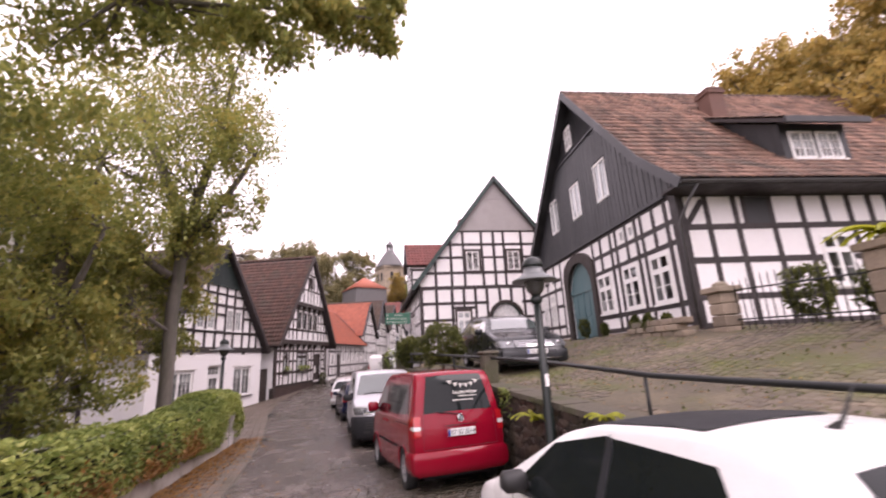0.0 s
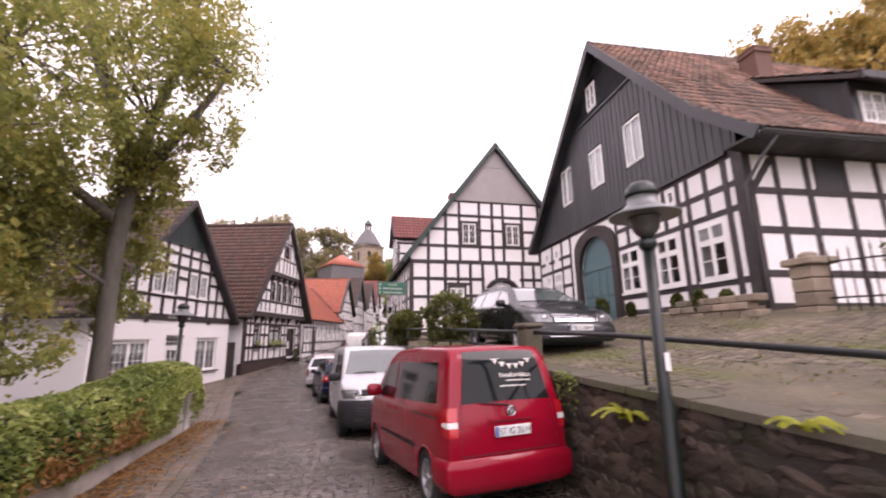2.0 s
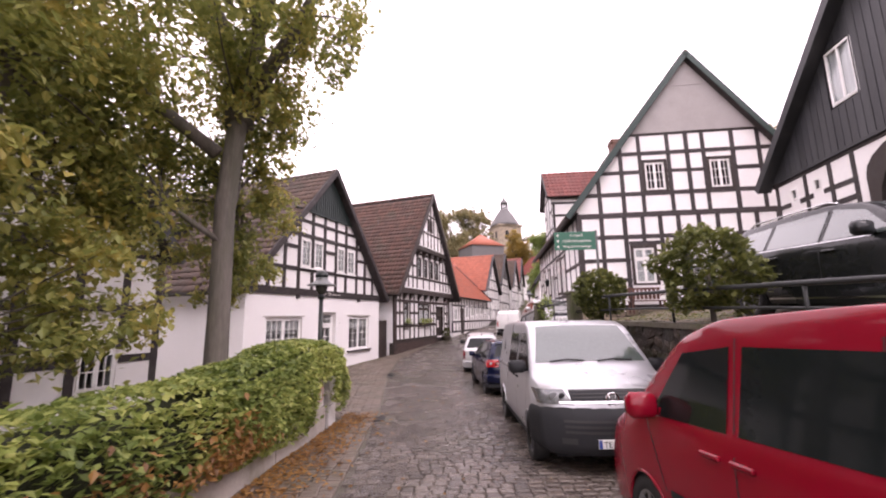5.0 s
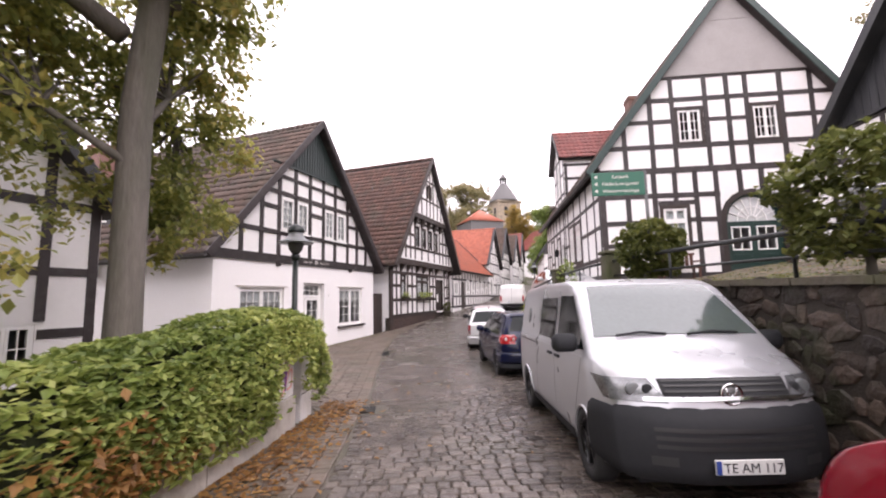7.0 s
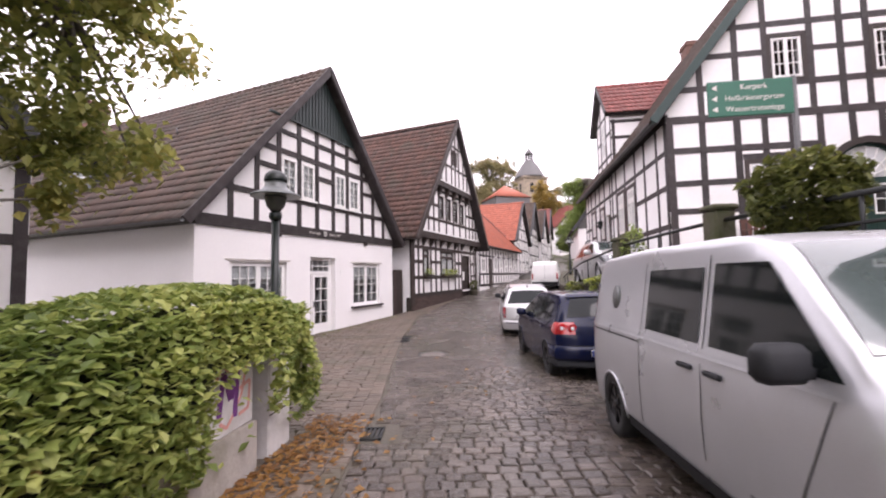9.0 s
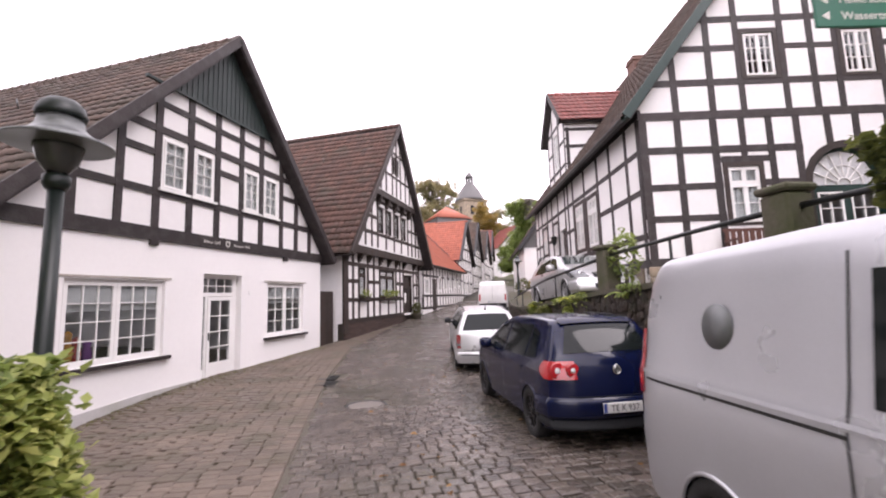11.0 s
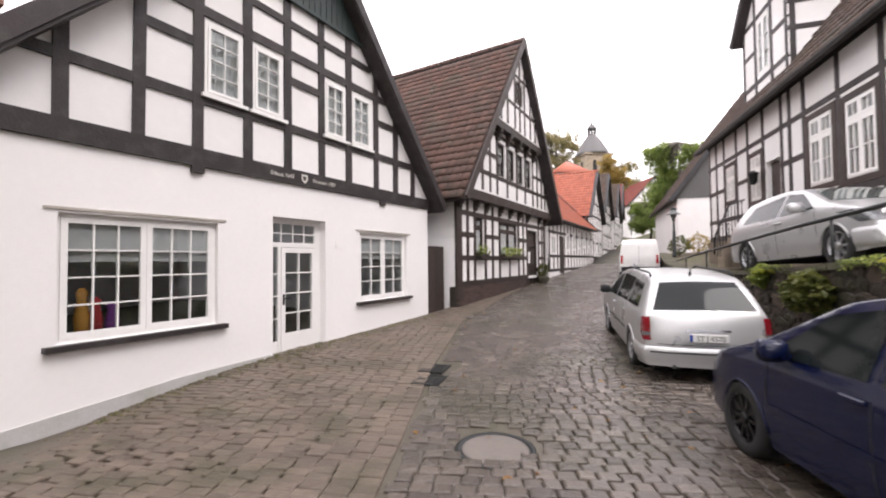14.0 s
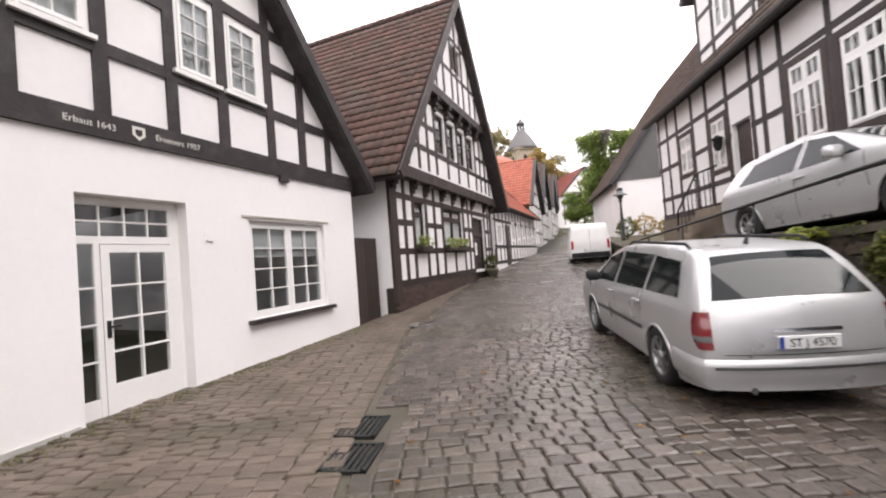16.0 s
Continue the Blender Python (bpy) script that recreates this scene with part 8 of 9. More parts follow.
def front_lamps(car, m, sh, z0, z1, f0, f1):
    for sg in (-1, 1):
        lamp = part("headlamp", sh.end(bmesh.new(), m, True, z0, z1, sg * f0, sg * f1, off=0.014), CAR_GLASS, car, "headlamp behind clear glass")
        for a, b in ((0.14, 0.42), (0.56, 0.80)):
            part("lamp_lens", sh.end(bmesh.new(), m, True, z0 + (z1 - z0) * 0.2, z0 + (z1 - z0) * 0.85, sg * (f0 + (f1 - f0) * a), sg * (f0 + (f1 - f0) * b), off=0.018, n=4), CLEAR, lamp)


def seams(car, m, sh, lines):
    """Door gaps: thin dark strips on both flanks."""
    for (x0, z0), (x1, z1) in lines:
        for sg in (-1, 1):
            part("door_gap", sh.side(bmesh.new(), m, sg, [(x0 - 0.006, z0), (x0 + 0.006, z0), (x1 + 0.006, z1), (x1 - 0.006, z1)], 0.003), INK, car)


def handles(car, m, sh, spots, mat):
    for x, z in spots:
        for sg in (-1, 1):
            y = sh.half(x, z)
            part("door_handle", box(bmesh.new(), m, x - 0.1, x + 0.1, min(sg * (y - 0.005), sg * (y + 0.03)), max(sg * (y - 0.005), sg * (y + 0.03)), z - 0.018, z + 0.018, 0.01), mat, car)


def mirrors(car, m, sh, x, z, mat, size=1.0):
    for sg in (-1, 1):
        y = sh.half(x, z)
        bm = bmesh.new()
        k = size
        box(bm, m @ pose(x, sg * (y + 0.13 * k), z + 0.04, 0, 0, -8 * sg), -0.06 * k, 0.08 * k, -0.11 * k, 0.11 * k, -0.08 * k, 0.08 * k, 0.035 * k)
        box(bm, m, x - 0.03, x + 0.04, min(sg * (y - 0.01), sg * (y + 0.08)), max(sg * (y - 0.01), sg * (y + 0.08)), z - 0.03, z + 0.02)
        part("wing_mirror", bm, mat, car, smooth=True)


def on_ground(x, y, turn, zf, length, back=0.0):
    """The pose of a car whose tail stands at x, y, heading turn degrees from +y to the left, on the ground zf."""
    a = radians(turn)
    hx, hy = -math.sin(a), math.cos(a)
    z0, z1 = zf(x + hx * 0.8, y + hy * 0.8), zf(x + hx * (length - 0.8), y + hy * (length - 0.8))
    pitch = math.atan2(z1 - z0, length - 1.6)
    mm = Matrix((Vector((hx * math.cos(pitch), hy * math.cos(pitch), math.sin(pitch))), Vector((-hy, hx, 0)), Vector((-hx * math.sin(pitch), -hy * math.sin(pitch), math.cos(pitch))))).transposed().to_4x4()
    mm.translation = (x, y, z0 - 0.8 * math.sin(pitch) + 0.028)
    return mm


def street_at(x, y):
    return street_z(y)


# red compact van
sh = Shell([(0.02, 0.30), (0.0, 0.50), (0.0, 0.92), (0.05, 1.12), (0.20, 1.66), (0.34, 1.78), (1.5, 1.82), (2.5, 1.80), (2.95, 1.68), (3.55, 1.20), (3.68, 1.12), (4.12, 0.97), (4.30, 0.80), (4.39, 0.55), (4.40, 0.30)], 1.79, 1.12, 1.80, (0.78, 3.46), 0.37, 0.17, 0.24)
m = on_ground(2.88, -0.92, 4.5, street_at, 4.4) @ Matrix.Diagonal((0.86, 0.90, 1.0, 1))
c = vehicle("dark red compact van with tinted rear windows parked at the kerb", "van", m, sh, RED, ALLOY, 0.32, 9)
windows_of(c, m, sh, [[(0.42, 1.16), (1.30, 1.14), (1.30, 1.62), (0.55, 1.62)], [(1.302, 1.14), (2.25, 1.13), (2.22, 1.63), (1.302, 1.62)], [(2.36, 1.13), (3.28, 1.12), (2.86, 1.58), (2.34, 1.63)]])
rw = part("rear_window", sh.end(bmesh.new(), m, False, 1.15, 1.71, -0.84, 0.84, -0.78, 0.78), CAR_GLASS, c)
part("windscreen", sh.end(bmesh.new(), m, True, 1.24, 1.72, -0.92, 0.92, -0.84, 0.84), SCREEN, c)
part("rear_bumper", bumper(m, sh, False, 0.27, 0.62, 0.42, 0.06), RED, c)
part("hatch_gap", sh.end(bmesh.new(), m, False, 0.632, 0.640, -0.86, 0.86, off=0.005), INK, c)
for sg in (-1, 1):
    lamp = corner_lamp(c, m, sh, False, sg, 0.83, 1.13, 0.87, 0.17, TAIL, "tail_lamp", "red tail lamp with a clear band")
    corner_lamp(lamp, m, sh, False, sg, 0.925, 0.985, 0.875, 0.16, PLATE_W, "reverse_light", off=0.016)
    for f in (-1, 1):
        part("hatch_edge", sh.end(bmesh.new(), m, False, 0.64, 1.74, f * 0.858, f * 0.864, f * 0.80, f * 0.806, off=0.004), INK, c)
    part("side_strip", sh.side(bmesh.new(), m, sg, [(1.20, 0.60), (3.05, 0.60), (3.05, 0.645), (1.20, 0.645)], 0.010), PLASTIC, c)
    part("slide_rail", sh.side(bmesh.new(), m, sg, [(0.35, 1.00), (1.30, 1.00), (1.30, 1.02), (0.35, 1.02)], 0.006), INK, c)
    if sg > 0:
        front_lamps(c, m, sh, 0.72, 0.95, 0.62, 0.99)
number_plate(c, m, sh, False, 0.86, "ST IG 2014")
part("plate_handle", sh.end(bmesh.new(), m, False, 0.945, 0.985, -0.40, 0.40, off=0.03), RED, c)
part("number_light", sh.end(bmesh.new(), m, False, 0.938, 0.945, -0.36, 0.36, off=0.02), INK, c)
badge(c, m, sh, False, 1.06, 0.06)
handles(c, m, sh, [(2.22, 0.98), (2.52, 0.98)], RED)
seams(c, m, sh, [((1.33, 0.35), (1.34, 1.68)), ((2.30, 0.32), (2.29, 1.68)), ((3.12, 0.62), (3.34, 1.1))])
mirrors(c, m, sh, 3.16, 1.16, RED, 1.15)
rl = random.Random(5)
for k in range(12):                       # a line of unreadable script, stroke by stroke
    f = 0.10 - 0.055 * k
    hgt = 0.032 if k in (0, 4, 8) else 0.02
    part("window_lettering", sh.end(bmesh.new(), m, False, 1.42 - rl.uniform(0.01, 0.022), 1.42 + hgt, f - 0.036, f - 0.008, off=0.012, n=2), LETTER, c)
for z, f0, f1 in ((1.365, 0.02, 0.52), (1.305, -0.12, 0.40)):
    part("window_lettering", sh.end(bmesh.new(), m, False, z - 0.006, z + 0.006, -f1, -f0, off=0.012, n=4), LETTER, c)
bm = bmesh.new()
for k in range(6):
    f = -0.58 + 0.145 * k
    zz = 1.62 - 0.075 * (1 - ((f + 0.22) / 0.40) ** 2)
    sh.end(bm, m, False, zz - 0.05, zz, f - 0.005, f + 0.005, f - 0.045, f + 0.045, off=0.012, n=2)
    sh.end(bm, m, False, zz - 0.002, zz + 0.006, f - 0.08, f + 0.08, off=0.012, n=2)
part("bunting_decal", bm, LETTER, c, kind="stuff")
part("rear_wiper", tube(bmesh.new(), m, [(0.0, 0.0, 1.12), (0.005, 0.22, 1.15), (0.01, 0.42, 1.17)], 0.01), PLASTIC, c)

# silver transporter
sh = Shell([(0.02, 0.32), (0.0, 0.55), (0.0, 1.0), (0.04, 1.3), (0.12, 1.82), (0.26, 1.93), (1.5, 1.97), (3.05, 1.95), (3.40, 1.86), (4.02, 1.32), (4.14, 1.24), (4.66, 1.07), (4.80, 0.92), (4.88, 0.62), (4.88, 0.30)], 1.90, 1.20, 1.95, (0.88, 3.98), 0.38, 0.15, 0.26, front_round=0.38)
m = on_ground(2.45, 8.28, 179.3, street_at, 4.9) @ Matrix.Diagonal((0.90, 0.98, 0.97, 1))
c = vehicle("silver transporter van with black bumper parked at the kerb", "van", m, sh, SILVER, BLACK_RIM, 0.34, 7)
windows_of(c, m, sh, [[(1.80, 1.24), (2.74, 1.23), (2.74, 1.76), (1.80, 1.76)], [(2.88, 1.23), (3.98, 1.22), (3.42, 1.77), (2.88, 1.78)]])
part("windscreen", sh.end(bmesh.new(), m, True, 1.34, 1.86, -0.95, 0.95, -0.86, 0.86), SCREEN, c)
part("front_bumper", bumper(m, sh, True, 0.26, 0.83, 4.38, 0.05, 9), PLASTIC, c, "unpainted black front bumper")
part("grille", sh.end(bmesh.new(), m, True, 0.86, 1.02, -0.62, 0.62, off=0.012), PLASTIC, c)
for z in (0.885, 0.925, 0.965, 1.0):
    part("grille_slat", sh.end(bmesh.new(), m, True, z - 0.007, z + 0.007, -0.60, 0.60, off=0.022), INK, c)
part("grille_trim", sh.end(bmesh.new(), m, True, 0.855, 0.885, -0.80, 0.80, off=0.024), CHROME, c)
for z in (0.545, 0.605, 0.665):
    part("intake_slat", sh.end(bmesh.new(), m, True, z - 0.02, z + 0.010, -0.78, 0.78, off=0.058), INK, c)
for sg in (-1, 1):
    lamp = corner_lamp(c, m, sh, True, sg, 0.86, 1.04, 0.56, 0.30, CLEAR, "headlamp", "headlamp behind clear glass", 0.10)
    lens(lamp, m, sh, True, sg, 0.955, 0.82, 0.058, LAMP_GREY)
    lens(lamp, m, sh, True, sg, 0.96, 0.70, 0.042, PLASTIC)
    corner_lamp(lamp, m, sh, True, sg, 0.865, 0.895, 0.58, 0.05, CLEAR, "light_strip", off=0.018)
    part("fog_grille", sh.end(bmesh.new(), m, True, 0.40, 0.47, sg * 0.62, sg * 0.84, off=0.058), INK, c)
    part("rear_lamp", sh.side(bmesh.new(), m, sg, [(0.0, 1.0), (0.10, 1.0), (0.10, 1.45), (0.03, 1.45)], 0.008), TAIL, c)
    part("swage_line", sh.side(bmesh.new(), m, sg, [(0.15, 1.105), (1.70, 1.105), (1.70, 1.122), (0.15, 1.122)], 0.004), INK, c)
for sg in (-1, 1):
    part("shoulder_crease", sh.side(bmesh.new(), m, sg, [(0.10, 1.150), (4.00, 1.145), (4.00, 1.168), (0.10, 1.173)], 0.010), SILVER, c)
    part("sill_trim", sh.side(bmesh.new(), m, sg, [(1.32, 0.26), (3.56, 0.26), (3.56, 0.36), (1.32, 0.36)], 0.012), PLASTIC, c)
number_plate(c, m @ pose(0.04, 0, 0), sh, True, 0.42, "TE AM 117")
badge(c, m, sh, True, 0.93, 0.09)
handles(c, m, sh, [(2.60, 1.06), (2.98, 1.06)], PLASTIC)
seams(c, m, sh, [((1.70, 0.4), (1.70, 1.84)), ((2.81, 0.33), (2.81, 1.84)), ((3.62, 0.42), (3.95, 1.16))])
mirrors(c, m, sh, 3.78, 1.24, PLASTIC, 1.15)
part("round_decal", lathe(bmesh.new(), m @ pose(0.93, -sh.half(0.93, 1.5) - 0.003, 1.5, 84, 0, 0), [(0.13, 0.0), (0.13, 0.004), (0.01, 0.005)], 20), LAMP_GREY, c, "round grey decal")
for y0 in (-0.6, 0.1):
    part("wiper", tube(bmesh.new(), m, [(4.03, y0, 1.36), (4.02, y0 + 0.25, 1.39), (4.01, y0 + 0.5, 1.37)], 0.012), PLASTIC, c)

# blue hatchback
sh = Shell([(0.05, 0.28), (0.0, 0.45), (0.0, 0.70), (0.05, 0.95), (0.11, 1.05), (0.42, 1.40), (0.56, 1.45), (1.2, 1.48), (2.0, 1.47), (2.45, 1.39), (3.15, 1.02), (3.28, 0.97), (3.85, 0.83), (4.06, 0.70), (4.18, 0.50), (4.20, 0.28)], 1.76, 0.93, 1.46, (0.80, 3.36), 0.345, 0.26, 0.20, rear_round=0.22)
m = on_ground(2.18, 9.76, 3.5, street_at, 4.2) @ Matrix.Diagonal((0.89, 0.87, 0.95, 1))
c = vehicle("navy blue hatchback with red tail lamps parked at the kerb", "car", m, sh, BLUE, BLACK_RIM, 0.315, 10)
windows_of(c, m, sh, [[(0.62, 1.00), (0.98, 0.98), (0.98, 1.36), (0.74, 1.30)], [(1.04, 0.98), (1.95, 0.96), (1.95, 1.39), (1.04, 1.37)], [(2.05, 0.96), (2.98, 0.95), (2.50, 1.30), (2.05, 1.39)]])
part("rear_window", sh.end(bmesh.new(), m, False, 1.07, 1.37, -0.84, 0.84, -0.78, 0.78), CAR_GLASS, c)
part("windscreen", sh.end(bmesh.new(), m, True, 1.05, 1.40, -0.92, 0.92, -0.84, 0.84), SCREEN, c)
part("spoiler", sh.end(bmesh.new(), m, False, 1.38, 1.44, -0.86, 0.86, off=0.03), BLUE, c)
part("rear_bumper", bumper(m, sh, False, 0.34, 0.61, 0.43, 0.05), BLUE, c)
part("bumper_skirt", bumper(m, sh, False, 0.24, 0.36, 0.43, 0.035, 4), PLASTIC, c)
part("hatch_gap", sh.end(bmesh.new(), m, False, 0.608, 0.616, -0.78, 0.78, off=0.006), INK, c)
for sg in (-1, 1):
    lamp = corner_lamp(c, m, sh, False, sg, 0.80, 1.00, 0.60, 0.26, TAIL, "tail_lamp", "red tail lamp", 0.04)
    for f, r in ((0.66, 0.085), (0.88, 0.095)):
        lens(lamp, m, sh, False, sg, 0.90, f, r, TAIL, 0.012)
        lens(lamp, m, sh, False, sg, 0.90, f, r * 0.36, PLATE_W, 0.022)
    part("side_strip", sh.side(bmesh.new(), m, sg, [(1.15, 0.52), (2.95, 0.52), (2.95, 0.56), (1.15, 0.56)], 0.009), BLUE, c)
    if sg > 0:
        front_lamps(c, m, sh, 0.62, 0.80, 0.55, 0.99)
number_plate(c, m @ pose(-0.045, 0, 0), sh, False, 0.50, "TE K 937")
badge(c, m, sh, False, 0.90, 0.055)
handles(c, m, sh, [(1.16, 0.84), (2.12, 0.84)], BLUE)
seams(c, m, sh, [((1.10, 0.62), (1.01, 1.40)), ((2.00, 0.28), (2.00, 1.42)), ((2.98, 0.5), (2.96, 0.93))])
mirrors(c, m, sh, 2.74, 0.97, BLUE)
for sg in (-0.55, -0.2, 0.2):
    part("roof_strip", tube(bmesh.new(), m, [(0.9, sg, 1.487), (1.8, sg, 1.497)], 0.008), INK, c)

# silver estate car
sh = Shell([(0.05, 0.28), (0.0, 0.42), (0.0, 0.62), (0.05, 0.92), (0.10, 0.98), (0.44, 1.36), (0.62, 1.43), (1.5, 1.49), (2.55, 1.47), (3.0, 1.37), (3.70, 1.00), (3.84, 0.95), (4.5, 0.83), (4.76, 0.68), (4.88, 0.48), (4.90, 0.28)], 1.78, 0.94, 1.47, (1.02, 3.74), 0.345, 0.25, 0.20, rear_round=0.12)
m = on_ground(1.74, 14.5, -4.0, street_at, 4.9) @ Matrix.Diagonal((0.90, 0.84, 0.92, 1))
c = vehicle("silver estate car with roof rails parked at the kerb", "car", m, sh, PALE_SILVER, ALLOY, 0.315, 7)
windows_of(c, m, sh, [[(0.52, 1.00), (1.35, 0.99), (1.35, 1.37), (0.72, 1.33)], [(1.43, 0.99), (2.42, 0.97), (2.42, 1.40), (1.43, 1.38)], [(2.52, 0.97), (3.48, 0.96), (3.02, 1.30), (2.52, 1.40)]])
part("rear_window", sh.end(bmesh.new(), m, False, 1.00, 1.36, -0.90, 0.90, -0.84, 0.84), CAR_GLASS, c)
part("windscreen", sh.end(bmesh.new(), m, True, 1.04, 1.38, -0.92, 0.92, -0.84, 0.84), SCREEN, c)
part("rear_bumper", bumper(m, sh, False, 0.25, 0.53, 0.62, 0.035), PALE_SILVER, c)
part("bumper_strip", sh.end(bmesh.new(), m, False, 0.44, 0.465, -0.97, 0.97, off=0.044), ZINC, c)
part("hatch_gap", sh.end(bmesh.new(), m, False, 0.55, 0.558, -0.84, 0.84, off=0.006), INK, c)
part("plate_bar", sh.end(bmesh.new(), m, False, 0.735, 0.765, -0.36, 0.36, off=0.03), CHROME, c)
for sg in (-1, 1):
    lamp = corner_lamp(c, m, sh, False, sg, 0.60, 0.92, 0.90, 0.13, DEEP_TAIL, "tail_lamp", "tall dark red tail lamp")
    corner_lamp(lamp, m, sh, False, sg, 0.665, 0.715, 0.905, 0.12, CLEAR, "reverse_light", off=0.016)
    part("side_strip", sh.side(bmesh.new(), m, sg, [(1.42, 0.52), (3.35, 0.52), (3.35, 0.57), (1.42, 0.57)], 0.012), ZINC, c)
    if sg > 0:
        front_lamps(c, m, sh, 0.62, 0.78, 0.5, 0.99)
    part("roof_rail", tube(bmesh.new(), m, [(0.70, sg * 0.60, 1.455), (0.80, sg * 0.60, 1.50), (2.30, sg * 0.60, 1.525), (2.45, sg * 0.60, 1.475)], 0.016), PLASTIC, c)
number_plate(c, m, sh, False, 0.66, "ST J 4570")
handles(c, m, sh, [(1.58, 0.84), (2.62, 0.84)], PALE_SILVER)
seams(c, m, sh, [((1.48, 0.62), (1.39, 1.40)), ((2.47, 0.28), (2.47, 1.42)), ((3.42, 0.5), (3.44, 0.94))])
mirrors(c, m, sh, 3.24, 0.98, PLASTIC)
part("antenna", tube(bmesh.new(), m, [(0.75, 0, 1.45), (0.70, 0, 1.56)], [0.025, 0.008]), INK, c)
part("exhaust", tube(bmesh.new(), m, [(0.03, 0.45, 0.25), (0.4, 0.45, 0.25)], 0.03), ZINC, c)

# silver hatchback on the terrace
sh = Shell([(0.05, 0.30), (0.0, 0.50), (0.04, 0.95), (0.36, 1.36), (0.55, 1.42), (1.2, 1.46), (1.9, 1.45), (2.35, 1.36), (3.15, 1.0), (3.3, 0.96), (3.85, 0.82), (4.08, 0.68), (4.20, 0.48), (4.22, 0.28)], 1.74, 0.93, 1.44, (0.78, 3.38), 0.345, 0.27, 0.20)
m = on_ground(5.0, 19.2, 178.5, lambda x, y: terrace_z(4.5, y) - 0.03, 4.2)
c = vehicle("silver hatchback parked beside the terrace house", "car", m, sh, PALE_SILVER, ALLOY, 0.315, 7)
windows_of(c, m, sh, [[(0.62, 1.0), (1.85, 0.96), (1.85, 1.37), (0.85, 1.32)], [(1.95, 0.96), (2.92, 0.95), (2.40, 1.29), (1.95, 1.37)]])
part("windscreen", sh.end(bmesh.new(), m, True, 1.04, 1.38, -0.92, 0.92, -0.84, 0.84), SCREEN, c)
part("rear_window", sh.end(bmesh.new(), m, False, 1.02, 1.34, -0.86, 0.86, -0.78, 0.78), CAR_GLASS, c)
part("front_bumper", bumper(m, sh, True, 0.24, 0.54, 3.80, 0.035), PALE_SILVER, c)
part("grille", sh.end(bmesh.new(), m, True, 0.57, 0.71, -0.48, 0.48, off=0.014), PLASTIC, c)
badge(c, m, sh, True, 0.66, 0.05)
part("grille_bar", sh.end(bmesh.new(), m, True, 0.66, 0.69, -0.46, 0.46, off=0.022), CHROME, c)
part("intake", sh.end(bmesh.new(), m, True, 0.30, 0.41, -0.55, 0.55, off=0.045), PLASTIC, c)
for sg in (-1, 1):
    lamp = corner_lamp(c, m, sh, True, sg, 0.60, 0.80, 0.58, 0.42, CLEAR, "headlamp", "large swept headlamp", 0.14)
    lens(lamp, m, sh, True, sg, 0.70, 0.78, 0.06, CHROME)
    part("wheel_intake", sh.end(bmesh.new(), m, True, 0.30, 0.43, sg * 0.62, sg * 0.94, off=0.012), PLASTIC, c)
    part("fog_lamp", sh.end(bmesh.new(), m, True, 0.34, 0.44, sg * 0.74, sg * 0.92, off=0.014), CLEAR, c)
number_plate(c, m @ pose(0.03, 0, 0), sh, True, 0.48, "TE PD 506")
handles(c, m, sh, [(1.98, 0.84)], PALE_SILVER)
seams(c, m, sh, [((1.88, 0.28), (1.90, 1.40)), ((2.98, 0.5), (2.95, 0.93))])
mirrors(c, m, sh, 2.66, 0.97, PALE_SILVER)

# anthracite estate on the terrace
sh = Shell([(0.05, 0.34), (0.0, 0.55), (0.04, 0.98), (0.45, 1.40), (0.65, 1.46), (1.7, 1.50), (2.45, 1.48), (2.85, 1.40), (3.55, 1.05), (3.68, 1.0), (4.40, 0.86), (4.64, 0.70), (4.75, 0.50), (4.77, 0.32)], 1.83, 0.98, 1.48, (0.98, 3.80), 0.365, 0.26, 0.24)
m = on_ground(5.78, 5.55, 175.0, lambda x, y: terrace_z(4.9, y) - 0.02, 4.77) @ Matrix.Scale(0.94, 4)
c = vehicle("anthracite estate car with chrome grille parked on the terrace", "car", m, sh, ANTHRACITE, ALLOY, 0.335, 10)
windows_of(c, m, sh, [[(0.55, 1.05), (1.35, 1.03), (1.35, 1.38), (0.80, 1.36)], [(1.43, 1.03), (2.38, 1.01), (2.36, 1.41), (1.43, 1.40)], [(2.46, 1.01), (3.38, 1.0), (2.92, 1.31), (2.44, 1.41)]], SCREEN)
part("windscreen", sh.end(bmesh.new(), m, True, 1.09, 1.41, -0.92, 0.92, -0.84, 0.84), SCREEN, c)
part("rear_window", sh.end(bmesh.new(), m, False, 1.05, 1.38, -0.86, 0.86, -0.78, 0.78), CAR_GLASS, c)
part("grille", sh.end(bmesh.new(), m, True, 0.62, 0.78, -0.60, 0.60, off=0.012), PLASTIC, c)
for z in (0.645, 0.685, 0.725, 0.765):
    part("grille_slat", sh.end(bmesh.new(), m, True, z - 0.008, z + 0.008, -0.60, 0.60, off=0.022), CHROME, c)
part("front_bumper", bumper(m, sh, True, 0.26, 0.60, 4.30, 0.035), ANTHRACITE, c)
part("intake", sh.end(bmesh.new(), m, True, 0.36, 0.46, -0.8, 0.8, off=0.045), PLASTIC, c)
part("intake_trim", sh.end(bmesh.new(), m, True, 0.355, 0.37, -0.85, 0.85, off=0.05), CHROME, c)
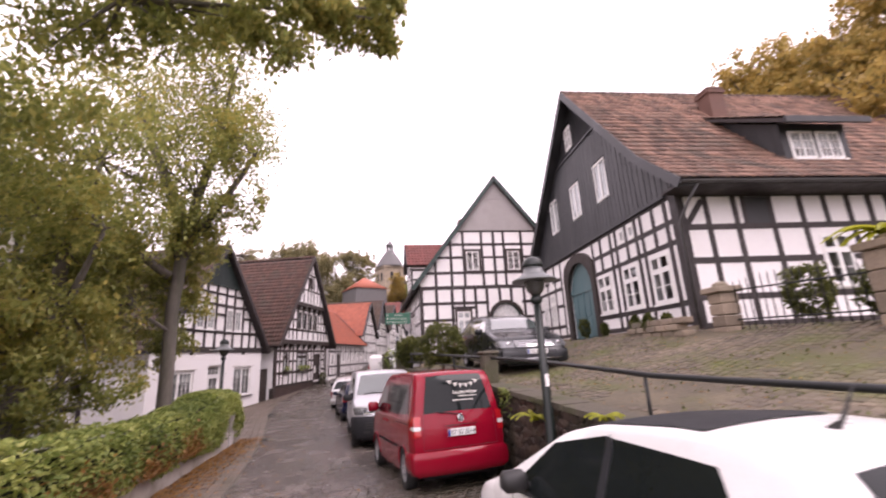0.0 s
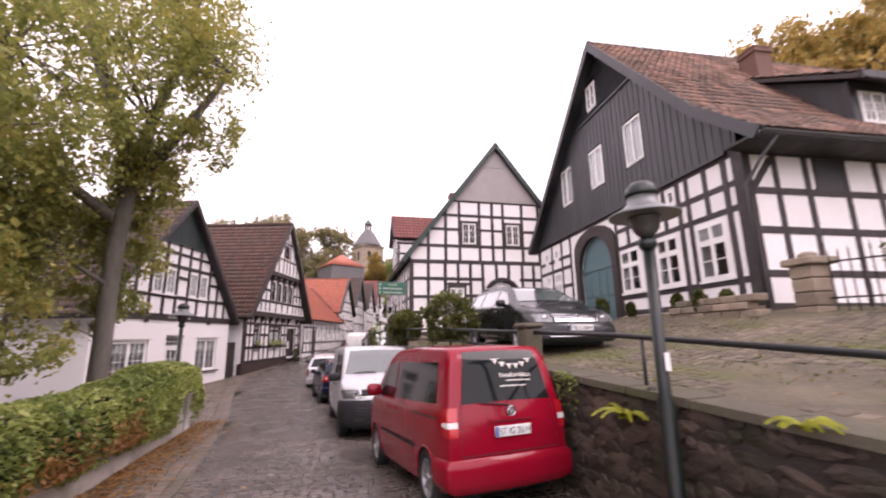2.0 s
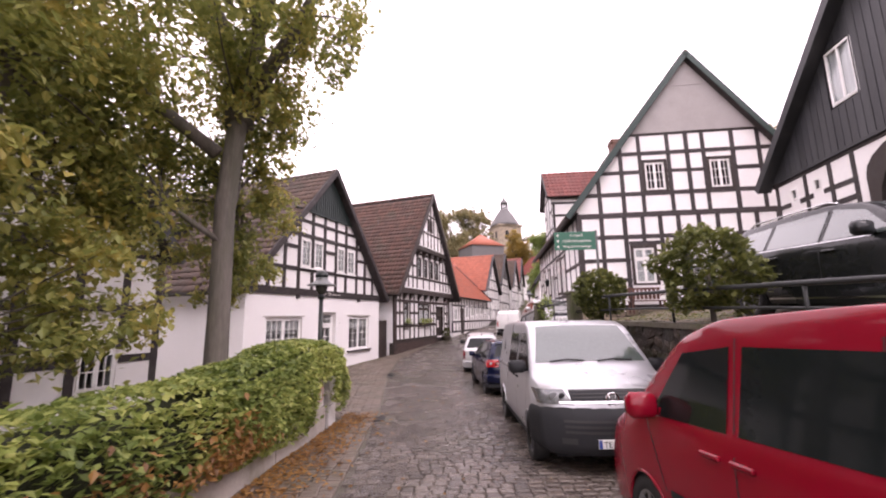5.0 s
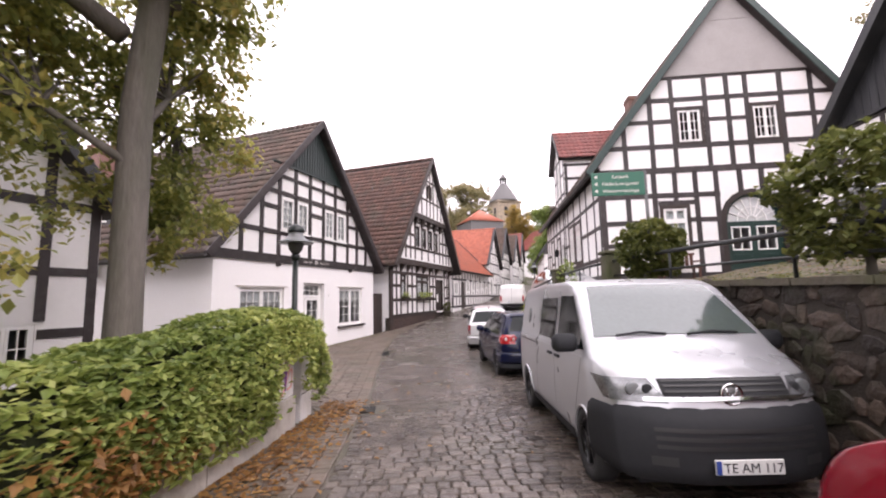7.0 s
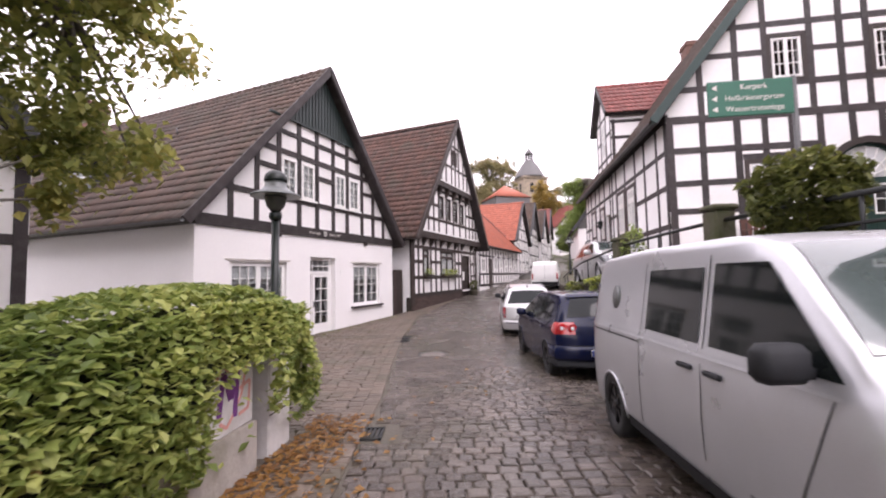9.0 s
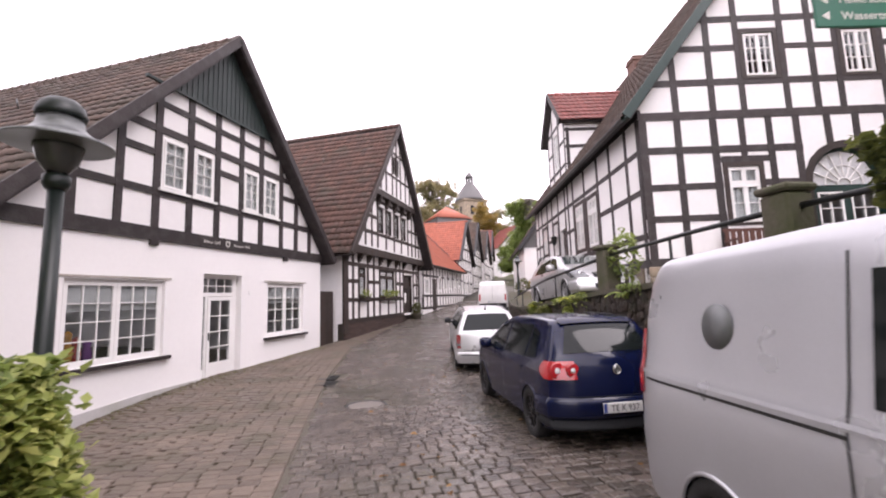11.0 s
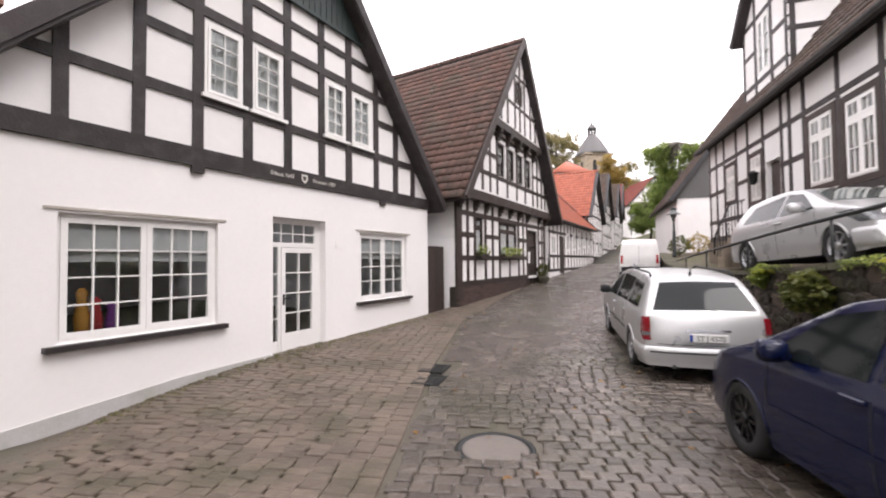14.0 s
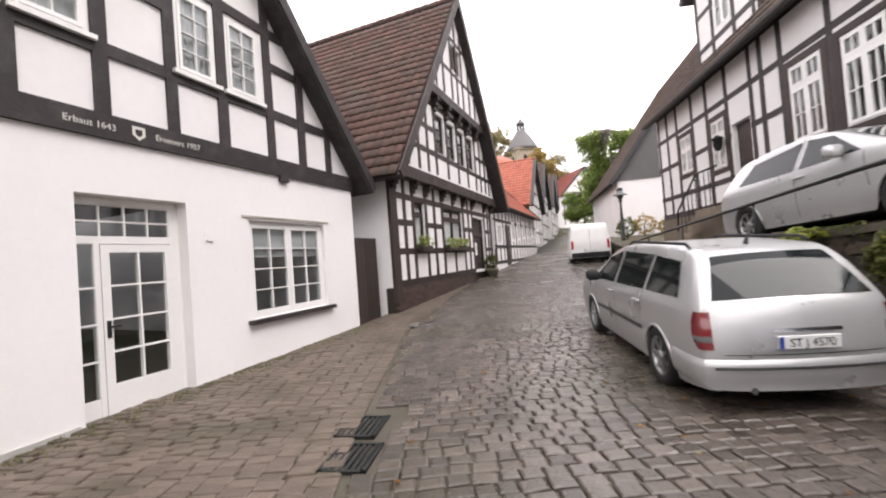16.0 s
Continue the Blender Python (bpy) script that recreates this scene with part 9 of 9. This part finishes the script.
for sg in (-1, 1):
    lamp = corner_lamp(c, m, sh, True, sg, 0.64, 0.80, 0.60, 0.40, CLEAR, "headlamp", "slim wrap-round headlamp", 0.0)
    lens(lamp, m, sh, True, sg, 0.72, 0.76, 0.05, CHROME)
    part("sill_trim", sh.side(bmesh.new(), m, sg, [(1.4, 0.30), (3.4, 0.30), (3.4, 0.325), (1.4, 0.325)], 0.012), CHROME, c)
    part("window_trim", sh.side(bmesh.new(), m, sg, [(0.5, 1.015), (3.42, 0.975), (3.42, 0.987), (0.5, 1.03)], 0.009), CHROME, c)
    part("roof_rail", tube(bmesh.new(), m, [(0.75, sg * 0.62, 1.47), (0.9, sg * 0.62, 1.52), (2.3, sg * 0.62, 1.53), (2.45, sg * 0.62, 1.485)], 0.014), CHROME, c)
number_plate(c, m @ pose(0.03, 0, 0), sh, True, 0.53, "TE L 4664")
badge(c, m, sh, True, 0.72, 0.07)
handles(c, m, sh, [(1.60, 0.88), (2.58, 0.88)], ANTHRACITE)
seams(c, m, sh, [((1.50, 0.65), (1.39, 1.40)), ((2.42, 0.32), (2.41, 1.43)), ((3.40, 0.5), (3.40, 0.96))])
mirrors(c, m, sh, 3.14, 1.02, ANTHRACITE)

# white small car by the kerb
sh = Shell([(0.05, 0.28), (0.0, 0.45), (0.05, 0.92), (0.30, 1.34), (0.48, 1.42), (1.1, 1.47), (1.8, 1.45), (2.2, 1.37), (2.95, 1.0), (3.1, 0.95), (3.6, 0.82), (3.82, 0.68), (3.93, 0.48), (3.95, 0.28)], 1.72, 0.92, 1.45, (0.72, 3.18), 0.335, 0.27, 0.20)
m = on_ground(2.98, -6.9, 2.0, street_at, 3.95) @ Matrix.Scale(0.88, 4)
c = vehicle("white small car with dark front roof panel parked at the kerb", "car", m, sh, WHITE_CAR, ALLOY, 0.305, 8)
windows_of(c, m, sh, [[(0.55, 0.93), (1.57, 0.90), (1.57, 1.39), (0.80, 1.33)], [(1.64, 0.90), (2.80, 0.90), (2.26, 1.30), (1.64, 1.40)]])
part("windscreen", sh.end(bmesh.new(), m, True, 1.02, 1.38, -0.92, 0.92, -0.86, 0.86), SCREEN, c)
part("rear_window", sh.end(bmesh.new(), m, False, 0.98, 1.34, -0.86, 0.86, -0.78, 0.78), CAR_GLASS, c)
bm = bmesh.new()
grid = [[bm.verts.new(m @ sh.warp(x, f * sh.rim(x, sh.top_z(x)), sh.top_z(x) + 0.022 * (1 - f * f) + 0.008)) for f in [-0.9 + 0.18 * k for k in range(11)]] for x in [0.95 + 0.135 * k for k in range(10)]]
for a, b in zip(grid, grid[1:]):
    for k in range(10):
        bm.faces.new((a[k], a[k + 1], b[k + 1], b[k]))
part("roof_panel", bm, PLASTIC, c, "dark roof panel", smooth=True)
for sg in (-1, 1):
    part("tail_lamp", sh.end(bmesh.new(), m, False, 0.66, 0.94, sg * 0.78, sg * 1.0, off=0.012), TAIL, c)
    if sg > 0:
        front_lamps(c, m, sh, 0.62, 0.82, 0.5, 0.99)
for sg in (-1, 1):
    part("door_pillar", sh.side(bmesh.new(), m, sg, [(1.57, 0.90), (1.64, 0.90), (1.64, 1.40), (1.57, 1.39)], 0.007), PLASTIC, c)
mirrors(c, m, sh, 2.50, 0.98, INK)
handles(c, m, sh, [(1.74, 0.84)], WHITE_CAR)
seams(c, m, sh, [((1.60, 0.28), (1.60, 1.41)), ((2.76, 0.5), (2.74, 0.92))])
part("antenna", tube(bmesh.new(), m, [(0.66, 0, 1.44), (0.60, 0, 1.49), (0.50, 0, 1.66)], [0.03, 0.012, 0.004]), INK, c)

# white van further up the street
sh = Shell([(0.02, 0.32), (0.0, 0.50), (0.0, 1.0), (0.04, 1.2), (0.12, 1.70), (0.24, 1.80), (1.5, 1.84), (2.6, 1.80), (3.0, 1.66), (3.5, 1.2), (3.62, 1.12), (4.05, 0.95), (4.25, 0.75), (4.3, 0.32)], 1.80, 1.12, 1.82, (0.75, 3.35), 0.36, 0.14, 0.26)
m = on_ground(5.15, 30.0, -14.0, street_at, 4.3)
c = vehicle("white delivery van parked further up the street", "van", m, sh, WHITE_CAR, ALLOY, 0.31, 7)
windows_of(c, m, sh, [[(2.3, 1.14), (3.25, 1.12), (2.85, 1.6), (2.3, 1.64)]])
part("windscreen", sh.end(bmesh.new(), m, True, 1.24, 1.7, -0.92, 0.92, -0.84, 0.84), SCREEN, c)
part("rear_bumper", sh.end(bmesh.new(), m, False, 0.34, 0.56, -1.0, 1.0, off=0.03), PLASTIC, c)
part("rear_door_gap", sh.end(bmesh.new(), m, False, 0.6, 1.74, -0.006, 0.006, off=0.005), INK, c)
for sg in (-1, 1):
    part("tail_lamp", sh.end(bmesh.new(), m, False, 0.72, 1.1, sg * 0.88, sg * 1.0, off=0.012), TAIL, c)
    part("door_swage", sh.end(bmesh.new(), m, False, 1.16, 1.62, sg * 0.14, sg * 0.80, off=0.010), WHITE_CAR, c)
    if sg > 0:
        front_lamps(c, m, sh, 0.7, 0.95, 0.6, 0.99)
number_plate(c, m, sh, False, 0.66, "")
